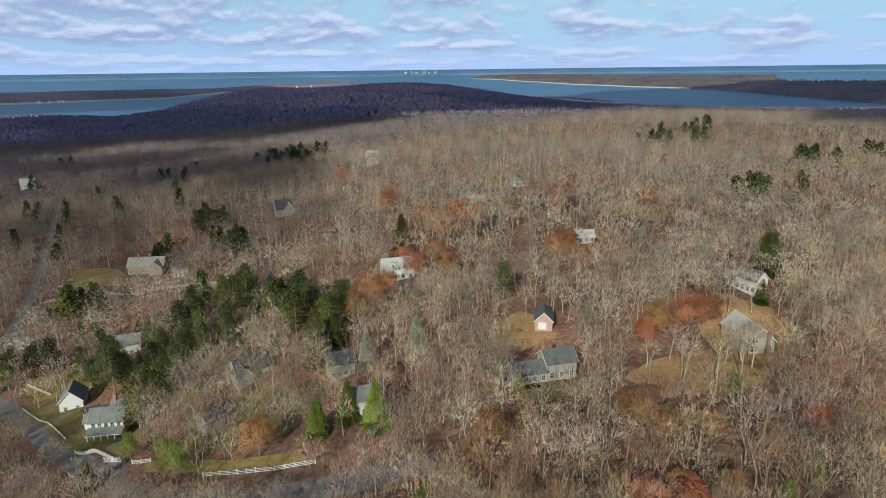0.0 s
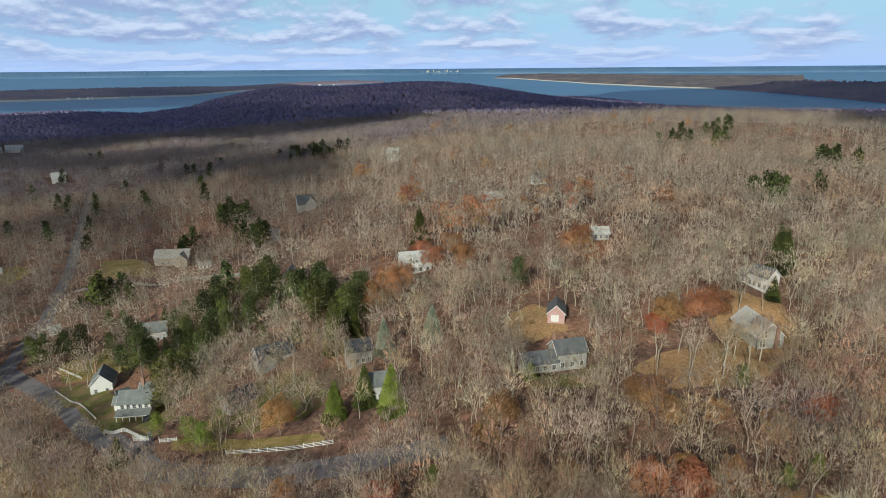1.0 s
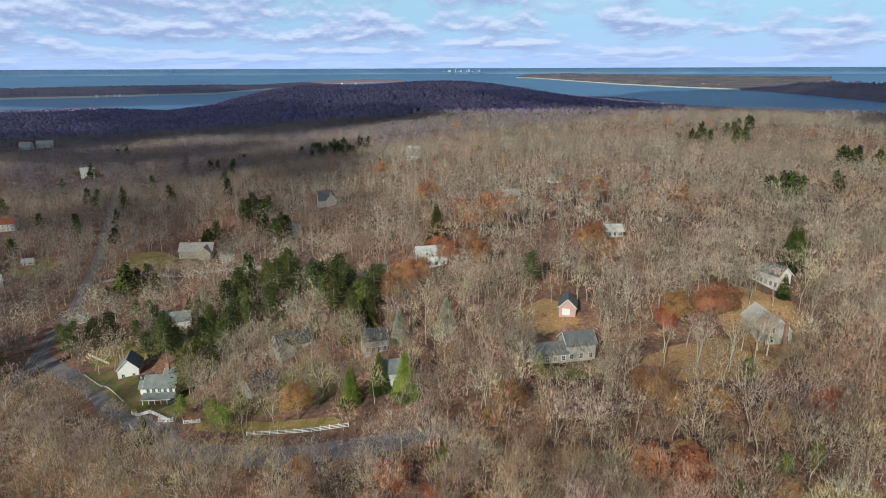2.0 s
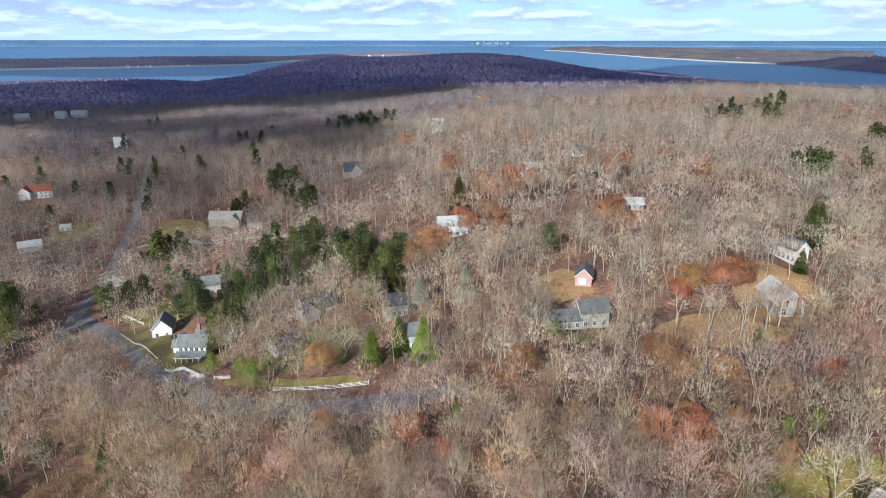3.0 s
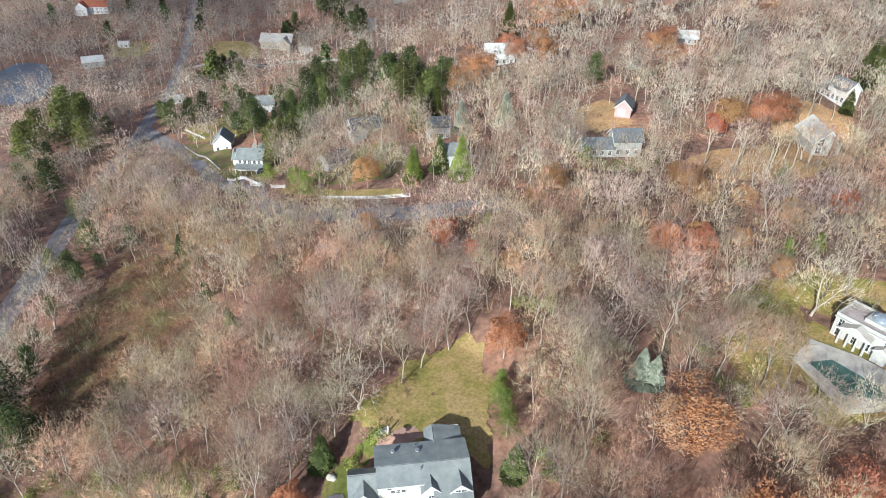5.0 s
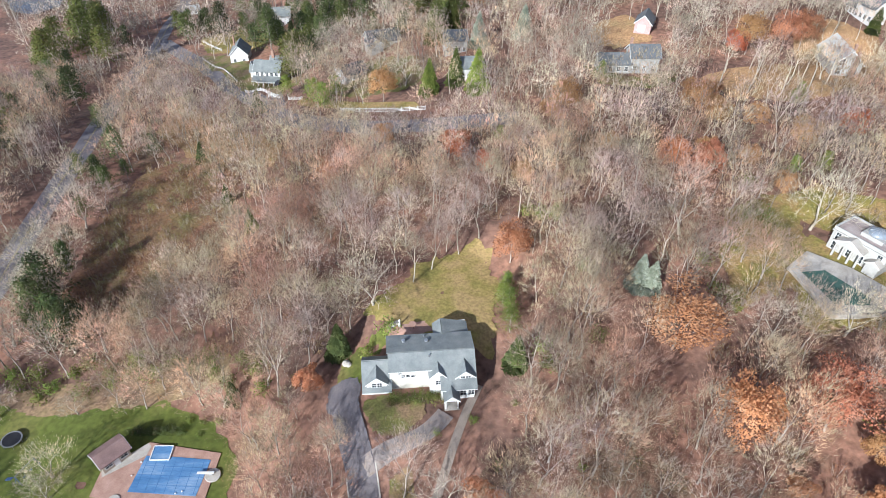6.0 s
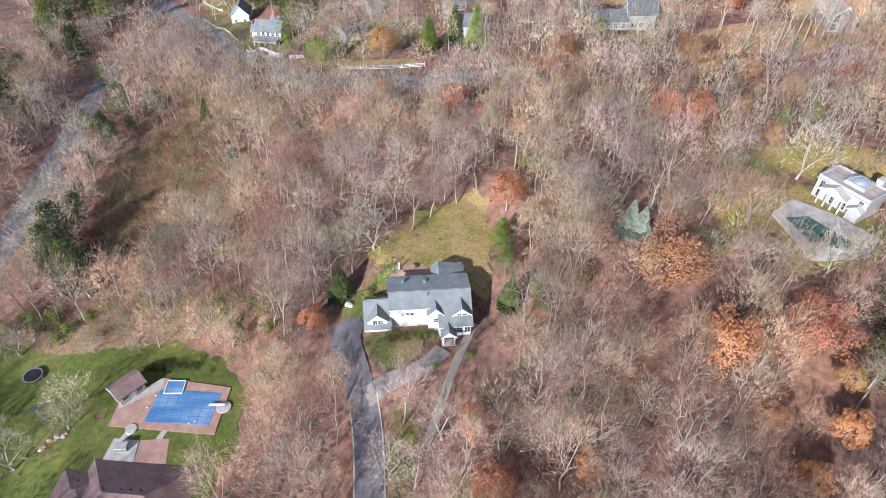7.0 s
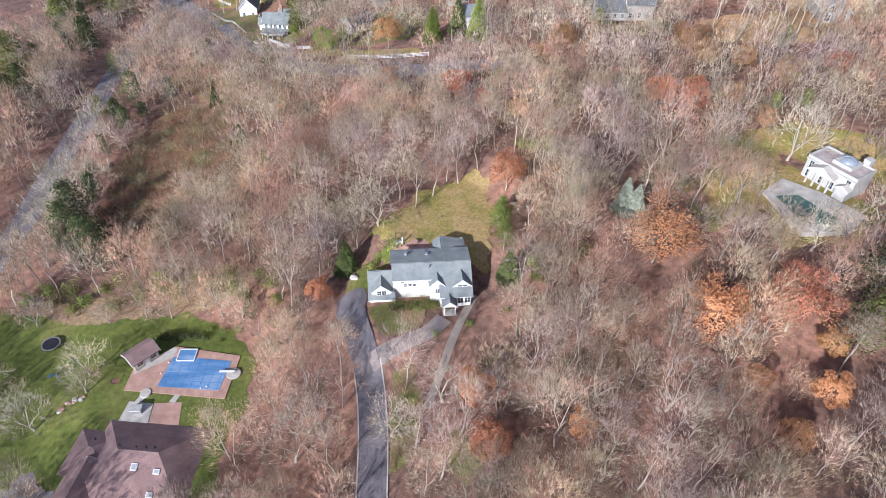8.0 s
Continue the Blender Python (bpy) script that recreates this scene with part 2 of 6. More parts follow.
M["court"] = mat("green_court", [(0.05, 0.11, 0.09), (0.09, 0.16, 0.13)], 0.4, 0.85, fine=0.1)
M["water"] = mat("sea_water", [(0.07, 0.175, 0.31), (0.105, 0.225, 0.38)], 0.002, 0.45, spec=0.35, bump=0.1, bump_scale=0.05)
M["pond"] = mat("pond_water", [(0.045, 0.055, 0.07), (0.06, 0.07, 0.085)], 0.02, 0.3, spec=0.4, bump=0.1, bump_scale=0.5)
M["far_wood"] = mat("far_woodland", [(0.09, 0.08, 0.10), (0.15, 0.125, 0.13), (0.25, 0.19, 0.155)], 0.012, 0.95, fine=0.35)
M["sand"] = mat("beach_sand", [(0.45, 0.42, 0.36), (0.6, 0.57, 0.5)], 0.05, 0.9)
M["line"] = mat("faded_road_paint", [(0.35, 0.28, 0.10), (0.5, 0.42, 0.2)], 0.6, 0.8, fine=0.2)
M["strap"] = mat("cover_strap", [(0.055, 0.14, 0.30), (0.085, 0.19, 0.38)], 1.0, 0.7)
M["blue"] = mat("blue_enamel", [(0.03, 0.07, 0.20), (0.05, 0.10, 0.28)], 1.0, 0.4)
M["dome"] = mat("dome_glass", [(0.17, 0.20, 0.24), (0.26, 0.29, 0.33)], 1.0, 0.25, spec=0.6)
M["cloud"] = mat("cloud_vapour", [(0.75, 0.77, 0.8), (0.85, 0.86, 0.88)], 0.004, 1.0)


def let_light_through(m, share):
    """Clouds are thin enough to pass part of the sunlight."""
    nt = m.node_tree
    mix, clear = nt.nodes.new("ShaderNodeMixShader"), nt.nodes.new("ShaderNodeBsdfTransparent")
    out = nt.nodes["Material Output"]
    mix.inputs[0].default_value = share
    nt.links.new(nt.nodes["Principled BSDF"].outputs[0], mix.inputs[1])
    nt.links.new(clear.outputs[0], mix.inputs[2])
    nt.links.new(mix.outputs[0], out.inputs["Surface"])


def thin_growth(m, share):
    """Twigs and leaves take light from both sides."""
    nt = m.node_tree
    b, mix, back = nt.nodes["Principled BSDF"], nt.nodes.new("ShaderNodeMixShader"), nt.nodes.new("ShaderNodeBsdfTranslucent")
    nt.links.new(b.inputs["Base Color"].links[0].from_socket, back.inputs["Color"])
    mix.inputs[0].default_value = share
    nt.links.new(b.outputs[0], mix.inputs[1]), nt.links.new(back.outputs[0], mix.inputs[2])
    nt.links.new(mix.outputs[0], nt.nodes["Material Output"].inputs["Surface"])


for key, share in (("twig", 0.2), ("twig_tan_sunlit", 0.2), ("needle", 0.15), ("cedar", 0.15), ("shrub", 0.2), ("amber_leaf", 0.3), ("twig_far", 0.2), ("twig_haze_tint", 0.2), ("scrub", 0.2), ("russet", 0.3), ("rust_far", 0.3), ("red_leaf", 0.3)):
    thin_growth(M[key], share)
M["dimming_cloud"] = mat("dimming_cloud_vapour", [(0.75, 0.77, 0.8), (0.85, 0.86, 0.88)], 0.004, 1.0)
# blue-violet air haze over the far hill is put into this base colour
M["hazed_hill_crowns"] = mat("hazed_hill_crowns", [(0.225, 0.195, 0.33), (0.295, 0.245, 0.385), (0.355, 0.285, 0.375)], 0.008, 0.95, tint=0.2, detail=5, world_space=True)
thin_growth(M["hazed_hill_crowns"], 0.42)
let_light_through(M["cloud"], 0.40)
let_light_through(M["dimming_cloud"], 0.72)
# the coast's blue is air haze painted into the base colour
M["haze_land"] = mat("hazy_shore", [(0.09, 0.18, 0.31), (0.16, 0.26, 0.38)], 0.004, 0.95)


# ---- mesh helpers ----
def mesh_from(name, verts, faces, material, smooth=False, tints=None, slots=None, normals=None):
    """A mesh of triangles (numpy arrays); slots: a material index per triangle; normals: one per vertex."""
    verts, faces = np.asarray(verts, np.float32), np.asarray(faces, np.int32)
    me = bpy.data.meshes.new(name)
    me.vertices.add(len(verts))
    me.vertices.foreach_set("co", verts.ravel())
    k = faces.shape[1]
    me.loops.add(len(faces) * k)
    me.loops.foreach_set("vertex_index", faces.ravel())
    me.polygons.add(len(faces))
    me.polygons.foreach_set("loop_start", np.arange(len(faces), dtype=np.int32) * k)
    for m in material if isinstance(material, (list, tuple)) else [material]:
        me.materials.append(m)
    if slots is not None:
        me.polygons.foreach_set("material_index", np.asarray(slots, np.int32))
    if tints is not None:
        a = me.attributes.new("tint", "FLOAT", "POINT")
        a.data.foreach_set("value", np.asarray(tints, np.float32))
    me.update(calc_edges=True)
    if normals is not None:
        a = me.attributes.new("custom_normal", "FLOAT_VECTOR", "POINT")
        a.data.foreach_set("vector", np.ascontiguousarray(normals, np.float32).ravel())
    if smooth or normals is not None:
        me.polygons.foreach_set("use_smooth", np.ones(len(faces), bool))
    return me


def part(name, bm, material, parent=None, label="", smooth=False):
    me = bpy.data.meshes.new(name)
    if smooth:
        for f in bm.faces:
            f.smooth = True
    bmesh.ops.recalc_face_normals(bm, faces=bm.faces)
    bm.to_mesh(me)
    bm.free()
    me.materials.append(material)
    ob = new(name, me)
    if parent is not None:
        ob.parent = parent
    if label:
        tagged(ob, label)
    return ob


def add_box(bm, cx, cy, cz, sx, sy, sz, rz=0.0, bevel=0.0):
    """A box centred in x and y, standing on cz."""
    m = Matrix.Translation((cx, cy, cz + sz / 2)) @ Matrix.Rotation(radians(rz), 4, "Z") @ Matrix.Diagonal((sx, sy, sz, 1))
    g = bmesh.ops.create_cube(bm, size=1.0, matrix=m)
    if bevel:
        edges = list({e for v in g["verts"] for e in v.link_edges})
        bmesh.ops.bevel(bm, geom=edges, offset=bevel, segments=1, affect="EDGES")


def box_bm(*a, **k):
    bm = bmesh.new()
    add_box(bm, *a, **k)
    return bm


def add_poly(bm, rings, close=True):
    """A solid from two rings of points joined side by side."""
    a, b = ([bm.verts.new(p) for p in r] for r in rings)
    n = len(a)
    for i in range(n):
        bm.faces.new((a[i], a[(i + 1) % n], b[(i + 1) % n], b[i]))
    if close:
        bm.faces.new(a[::-1]), bm.faces.new(b)


def add_tube(bm, p, q, r0, r1, sides=6):
    p, q = Vector(p), Vector(q)
    z = (q - p).normalized()
    x = z.orthogonal().normalized()
    y = z.cross(x)
    ring = [[c + r * (math.cos(2 * math.pi * i / sides) * x + math.sin(2 * math.pi * i / sides) * y) for i in range(sides)] for c, r in ((p, r0), (q, r1))]
    add_poly(bm, ring)


def thing(name, label, category, m, group=""):
    ob = new(name)
    ob.empty_display_size = 0.5
    ob.matrix_world = m
    return tagged(ob, label, category, group)


# ---- land ----
RELIEF = [  # y, reach, x of the knots, heights
    (0, 48, (-100, -20, 60, 140), (-7.2, -8.2, 9.4, 17.1)),
    (70, 38, (-150, -90, -40, 10, 60, 130), (-6.4, -8.4, -2.4, 12.3, 15.9, 24.6)),
    (130, 38, (-150, -90, -40, 10, 70, 140), (-5.0, -3.8, 11.0, 22.7, 26.7, 26.5)),
    (200, 42, (-170, -110, -50, 10, 70, 140), (-7.0, -2.1, -4.4, 20.5, 21.6, 25.1)),
    (275, 48, (-170, -90, -20, 50, 130), (-19.1, -23.3, 14.1, 32.9, 37.3)),
    (360, 68, (-200, -100, 0, 100, 230), (-27.5, -31.1, 29.0, 33.4, 33.8)),
    (470, 88, (-260, -130, -10, 120, 260), (-29.5, -48.0, 15.2, 37.9, 30.4)),
    (590, 104, (-260, -60, 140), (-34.9, 18.4, 39.1)),
]
SEA = -30.0
HUB = (-5.0, 50.0, 102.0)
PADS = [(-4, 86, 11, 19, 10.0), (-1, 109, 12, 20, 13.4), (-50, 72, 15, 27, -1.3), (81, 110, 11, 22, 21.5), (-76, 264, 13, 30, -12.0), (-106, 470, 26, 60, -21.5),
        (119, 198, 9, 20, 24.0), (55, 198, 13, 24, 23.0)]


def step(a, b, v):
    t = np.clip((v - a) / (b - a), 0, 1)
    return t * t * (3 - 2 * t)


def bell(x, y, cx, cy, rx, ry, turn=0.0):
    c, s = math.cos(turn), math.sin(turn)
    u, v = (x - cx) * c + (y - cy) * s, -(x - cx) * s + (y - cy) * c
    return np.exp(-(u / rx) ** 2 / 2 - (v / ry) ** 2 / 2)


def polar(az, d):
    return HUB[0] + d * math.sin(radians(az)), HUB[1] + d * math.cos(radians(az))


def land(x, y):
    """Height of the ground."""
    x, y = np.asarray(x, float), np.asarray(y, float)
    top, wsum = 0.0, 1e-9
    for ky, reach, xs, hs in RELIEF:
        for kx, h in zip(xs, hs):
            w = np.exp(-((x - kx) ** 2 + (y - ky) ** 2) / (2 * reach**2))
            top, wsum = top + w * h, wsum + w
    near = top / wsum
    d = np.hypot(x - HUB[0], y - HUB[1])
    az = np.degrees(np.arctan2(x - HUB[0], y - HUB[1]))
    far = -24.0 + 0 * x
    cx, cy = polar(9.5, 1950)
    far = far + 74 * bell(x, y, cx, cy, 270, 420, radians(-9.5))
    cx, cy = polar(-3, 2300)
    far = far + 46 * bell(x, y, cx, cy, 150, 350, radians(3))
    cx, cy = polar(26, 1500)
    far = far + 18 * bell(x, y, cx, cy, 260, 220)
    cx, cy = polar(38, 720)
    far = far + 50 * bell(x, y, cx, cy, 300, 170, radians(-38))
    cx, cy = polar(12, 800)
    far = far + 26 * bell(x, y, cx, cy, 200, 220)
    cx, cy = polar(52, 900)
    far = far + 22 * bell(x, y, cx, cy, 250, 200)
    shore = np.interp(az, (-60, -19, -14, -10, -7, -5, 20, 24, 30, 36, 48, 60), (2500, 2550, 2250, 2380, 2800, 3400, 3600, 2900, 2350, 2250, 2450, 2450))
    far = np.where(d > 900, far - 45 * step(shore - 350, shore + 60, d), far)
    far = np.where(d > shore + 100, np.minimum(far, SEA - 8), far)
    w = step(480, 760, d)
    z = near * (1 - w) + far * w
    for px, py, r0, r1, pz in PADS:
        k = 1 - step(r0, r1, np.hypot(x - px, y - py))
        z = z * (1 - k) + pz * k
    return z


def at(x, y):
    return float(land(x, y))


def squeeze(d):
    """True distance to built distance: what lies beyond 1.5 km is drawn in along its line of sight, to end before 5 km."""
    d = np.asarray(d, float)
    e = np.maximum(d - 1500, 0)
    return np.where(d < 1500, d, 1500 + e * 3300 / (e + 3300))


def far_place(az, d, z):
    """The built place of a point at a true bearing, distance and height."""
    s = squeeze(d) / d
    a = np.radians(az)
    return np.stack([HUB[0] + d * s * np.sin(a), HUB[1] + d * s * np.cos(a), HUB[2] + (z - HUB[2]) * s], -1)


def grid_faces(nx, ny):
    i = np.arange((nx - 1) * (ny - 1))
    a = (i // (nx - 1)) * nx + i % (nx - 1)
    return np.stack([a, a + 1, a + nx + 1, a + nx], -1)


def spaced(lo, hi, mid0, mid1, fine, grow):
    out = [mid0]
    while out[-1] < mid1:
        out.append(out[-1] + fine)
    s = fine
    while out[-1] < hi:
        s *= grow
        out.append(out[-1] + s)
    s, back = fine, [mid0]
    while back[-1] > lo:
        s *= grow
        back.append(back[-1] - s)
    return np.array(back[:0:-1] + out)


def build_ground():
    xs, ys = spaced(-2500, 3300, -150, 160, 2.0, 1.065), spaced(-700, 3600, -40, 330, 2.0, 1.05)
    X, Y = np.meshgrid(xs, ys)
    Z = land(X, Y)
    me = mesh_from("ground", np.stack([X, Y, Z], -1).reshape(-1, 3), grid_faces(len(xs), len(ys)), M["litter"], True)
    tagged(new("ground", me), "hilly woodland floor of brown fallen leaves", "ground", kind="structure")
    # the sea: rings round the hub, to the horizon
    rings = np.concatenate([np.linspace(900, 1500, 8), 1500 + np.geomspace(20, 400000, 90)])
    az = np.linspace(-180, 180, 241)
    A, D = np.meshgrid(az, rings)
    v = far_place(A.ravel(), D.ravel(), np.full(A.size, SEA))
    me = mesh_from("water", v, grid_faces(len(az), len(rings)), M["water"], True)
    tagged(new("water", me), "blue sea water of the bay and the sound", "water", kind="structure")


build_ground()


# ---- far shores ----
def shore_land(name, label, az, d_front, d_back, z_top, material, seed, beach=False):
    """A low wooded shore: knots of bearing, front and back distance and height of its crest."""
    rng = np.random.default_rng(seed)
    a = np.linspace(az[0], az[-1], int((az[-1] - az[0]) * 16) + 2)
    f, b, z = (np.interp(a, az, k) for k in (d_front, d_back, z_top))
    rows = []
    for k, t in enumerate((0.0, 0.02, 0.12, 0.3, 0.55, 0.8, 1.0)):
        lift = (0.0, 0.28, 0.5, 0.75, 0.9, 1.0, 0.2)[k]
        rough = rng.normal(0, 1, len(a))
        rough = (rough + np.roll(rough, 1) + np.roll(rough, -1)) / 3
        h = SEA - 1 + (z - SEA) * lift * (1 + 0.12 * rough * (k > 0))
        rows.append(far_place(a, f + (b - f) * t, h))
    v = np.concatenate(rows)
    ob = new(name, mesh_from(name, v, grid_faces(len(a), len(rows)), material))
    tagged(ob, label, "shore", kind="structure")
    if beach:
        v = np.concatenate([far_place(a, f - 60, SEA + 0 * a - 0.5), far_place(a, f - 20, SEA + 2.0 + 0 * a), far_place(a, f + 30, SEA + 6.0 + 0 * a)])
        tagged(new("beach", mesh_from("beach", v, grid_faces(len(a), 3), M["sand"])), "pale sandy beach along the far shore", "beach", kind="structure")


shore_land("far_coast", "coast on the horizon, blue haze painted into its colour", (-60, -25, 0, 20, 60), (15000,) * 5, (26000,) * 5, (58, 74, 50, 62, 46), M["haze_land"], 1)
# peninsula, spit and headland take the twig colour with haze painted in
shore_land("peninsula", "low wooded peninsula with pale houses across the bay", (-40, -20, -16, -10, -5, -1), (3600, 3600, 3650, 3750, 4600, 5600), (5200, 5200, 5400, 5400, 5400, 6300), (-8, -8, -6, -8, -18, -22), M["twig_distant_hazed"], 2, True)
shore_land("sand_spit", "thin wooded spit in the bay", (-7, -2, 3, 6), (5000, 5600, 6000, 6600), (5400, 6400, 6800, 7000), (-22, -12, -4, -18), M["twig_distant_hazed"], 3)
shore_land("island", "low tan island with a sandy beach", (15.6, 17, 20, 24, 29, 34, 40), (9000, 8600, 6900, 5500, 4700, 4250, 4400), (9600, 12500, 13000, 12500, 11000, 10000, 9500), (-20, 0, 8, 2, -2, -2, 0), M["far_wood"], 4, True)
shore_land("headland", "dark wooded headland beyond the channel", (33.8, 36.5, 38, 41, 44, 48, 60), (4200, 3900, 3700, 3300, 2950, 2600, 2500), (4400, 4700, 4700, 4600, 4500, 4500, 4500), (-18, -8, 16, 22, 20, 20, 20), M["twig_distant_hazed"], 5)


# ---- trees ----
def frame_of(d):
    d = d / np.linalg.norm(d)
    x = np.cross(d, (0.31, 0.77, 0.55))
    x /= np.linalg.norm(x)
    return x, np.cross(d, x), d


class Clay:
    """Triangles gathered for one part of a tree."""

    def __init__(self):
        self.v, self.f = [], []

    def limb(self, p, q, r0, r1, sides=4):
        x, y, _ = frame_of(q - p)
        base = len(self.v)
        if base:  # grown together with the wood it springs from
            self.f.append((int(np.argmin(((np.array(self.v) - p) ** 2).sum(1))), base, base + 1))
        for c, r in ((p, r0), (q, r1)):
            for i in range(sides):
                a = 2 * math.pi * i / sides
                self.v.append(c + r * (math.cos(a) * x + math.sin(a) * y))
        for i in range(sides):
            j = (i + 1) % sides
            self.f += [(base + i, base + j, base + sides + j), (base + i, base + sides + j, base + sides + i)]

    def sliver(self, p, q, w, rng):
        x, y, _ = frame_of(q - p)
        a = rng.uniform(0, 6.28)
        s = (math.cos(a) * x + math.sin(a) * y) * w / 2
        base = len(self.v)
        self.v += [p - s, p + s, q]
        self.f.append((base, base + 1, base + 2))

    def leaf(self, c, size, rng):
        n = rng.normal(size=3)
        x, y, _ = frame_of(n)
        base = len(self.v)
        self.v += [c - x * size * 0.5, c + y * size * 0.55, c + x * size * 0.5 - y * 0.1 * size]
        self.f.append((base, base + 1, base + 2))

    def arrays(self):
        return np.array(self.v, np.float32).reshape(-1, 3), np.array(self.f, np.int32).reshape(-1, 3)


def unit(v):
    return v / max(1e-6, np.linalg.norm(v))


def split_tips(tips, rng, n):
    """Groups of tips that lie near one another."""
    mid = tips[rng.choice(len(tips), n, replace=False)]
    for _ in range(5):
        own = np.argmin(((tips[:, None] - mid[None]) ** 2).sum(-1), 1)
        mid = np.array([tips[own == k].mean(0) if (own == k).any() else mid[k] for k in range(n)])
    return [tips[own == k] for k in range(n) if (own == k).any()]


def grow_bare(seed, height, spread, ends, twigs, twig_w, lowest, leaves=0, leaf_size=0.3, sides=5, trunk_r=None, tuft=0.3):
    """A broad-leaved tree: a trunk that forks again and again towards the ends of its crown, each with a tuft of twigs or leaves."""
    rng = np.random.default_rng(seed)
    wood, crown = Clay(), Clay()
    r0 = trunk_r or height * 0.014
    fork = np.array([*rng.normal(0, 0.03 * height, 2), height * lowest])
    bend = fork * 0.5 + np.array([*rng.normal(0, 0.012 * height, 2), 0])
    wood.limb(np.array([0, 0, -1.0]), bend, r0 * 1.25, r0 * 0.95, sides)
    wood.limb(bend, fork, r0 * 0.95, r0 * 0.8, sides)
    core = np.array([fork[0], fork[1], height * (lowest + 0.16)])
    tall, lob = height - core[2], rng.uniform(0, 6.28, 3)
    tips = []
    for k in range(ends):
        up = 0.0 + 1.0 * (k + 0.5) / ends
        a, flat = k * 2.4 + rng.uniform(-0.3, 0.3), math.sqrt(max(0.03, 1 - min(1, up) ** 2))
        r = rng.uniform(0.66, 0.9) * (1 + 0.2 * math.sin(3 * a + lob[0] + 2 * up) + 0.1 * math.sin(5 * a + lob[1]))
        tips.append(core + np.array([math.cos(a) * flat * spread, math.sin(a) * flat * spread, up * tall]) * r)
    tips, done = np.array(tips), []

    def branch(p, group, r, depth):
        if len(group) == 1:
            q = group[0]
            m = p + (q - p) * 0.5 + np.array([0, 0, -0.05]) * np.linalg.norm(q - p) + rng.normal(0, 0.045, 3) * np.linalg.norm(q - p)
            wood.limb(p, m, r, r * 0.7, 3), wood.limb(m, q, r * 0.7, r * 0.25, 3)
            done.append((p, q))
            return
        for sub in split_tips(group, rng, min(len(group), 3 if depth < 2 and len(group) > 5 else 2)):
            rr = max(r0 * 0.13, r * math.sqrt(len(sub) / len(group)) * 0.92)
            if len(sub) == 1:
                branch(p, sub, rr, depth + 1)
                continue
            way = sub.mean(0) - p
            q = p + way * rng.uniform(0.42, 0.56) + (rng.normal(0, 0.03, 3) + np.array([0, 0, 0.1 if depth == 0 else 0.0])) * np.linalg.norm(way)
            wood.limb(p, q, rr, rr * 0.82, 4 if depth == 0 and sides > 3 else 3)
            branch(q, sub, rr * 0.82, depth + 1)

    branch(fork, tips, r0 * 0.8, 0)
    wide = spread * tuft
    for p, q in done:
        out = unit(q - core)
        for k in range(twigs):
            s = p + (q - p) * rng.uniform(0.35, 1.0) if k % 3 == 0 else q + rng.normal(0, 0.62, 3) * wide * np.array([1, 1, 0.8]) - out * wide * 0.25
            w = unit(out * np.array([1, 1, 0.6]) + rng.normal(0, 0.42, 3) + np.array([0, 0, 0.75]))
            crown.sliver(s, s + w * rng.uniform(0.45, 1.1) * wide * 0.75, twig_w, rng)
        for k in range(leaves):
            d = unit(rng.normal(0, 1, 3)) * rng.uniform(0.2, 1.0) ** 0.5 * np.array([1, 1, 0.7])
            crown.leaf(q + d * wide * 1.15 - out * wide * 0.2, leaf_size * rng.uniform(0.6, 1.3), rng)
    return wood.arrays(), crown.arrays()


def grow_conifer(seed, height, base_r, whorls, per, blade_w, low=0.08):
    """A spruce or fir: tapered trunk, drooping whorls of feathered boughs."""
    rng = np.random.default_rng(seed)
    wood, crown = Clay(), Clay()
    wood.limb(np.array([0, 0, -1.0]), np.array([0, 0, height * 0.97]), height * 0.016, 0.03, 5)
    for i in range(whorls):
        t = low + (0.98 - low) * (i / (whorls - 1)) ** 0.9
        z, reach = t * height, base_r * (1 - t) ** 0.85 + 0.25
        for j in range(per):
            a = 6.283 * (j + 0.5 * (i % 2)) / per + rng.uniform(-0.25, 0.25)
            rr = reach * rng.uniform(0.75, 1.12)
            d = np.array([math.cos(a), math.sin(a), 0.0])
            side = np.array([-d[1], d[0], 0.0])
            p = np.array([0, 0, z])
            q = p + d * rr + np.array([0, 0, -0.28 * rr + rng.uniform(-0.2, 0.2)])
            for u in (0.25, 0.5, 0.75, 0.98):
                c = p + (q - p) * u
                w = rr * (0.42 - 0.26 * u) * blade_w
                for s in (-1, 1):
                    tip = c + d * w * 0.9 + side * s * w * 1.5 + np.array([0, 0, -0.12 * rr * u + rng.uniform(-0.12, 0.1)])
                    b = len(crown.v)
                    crown.v += [c - d * w * 0.5, c + d * w * 0.75 + np.array([0, 0, 0.08]), tip]
                    crown.f.append((b, b + 1, b + 2))
            b = len(crown.v)
            crown.v += [p + side * 0.1, p - side * 0.1, q]
            crown.f.append((b, b + 1, b + 2))
    return wood.arrays(), crown.arrays()


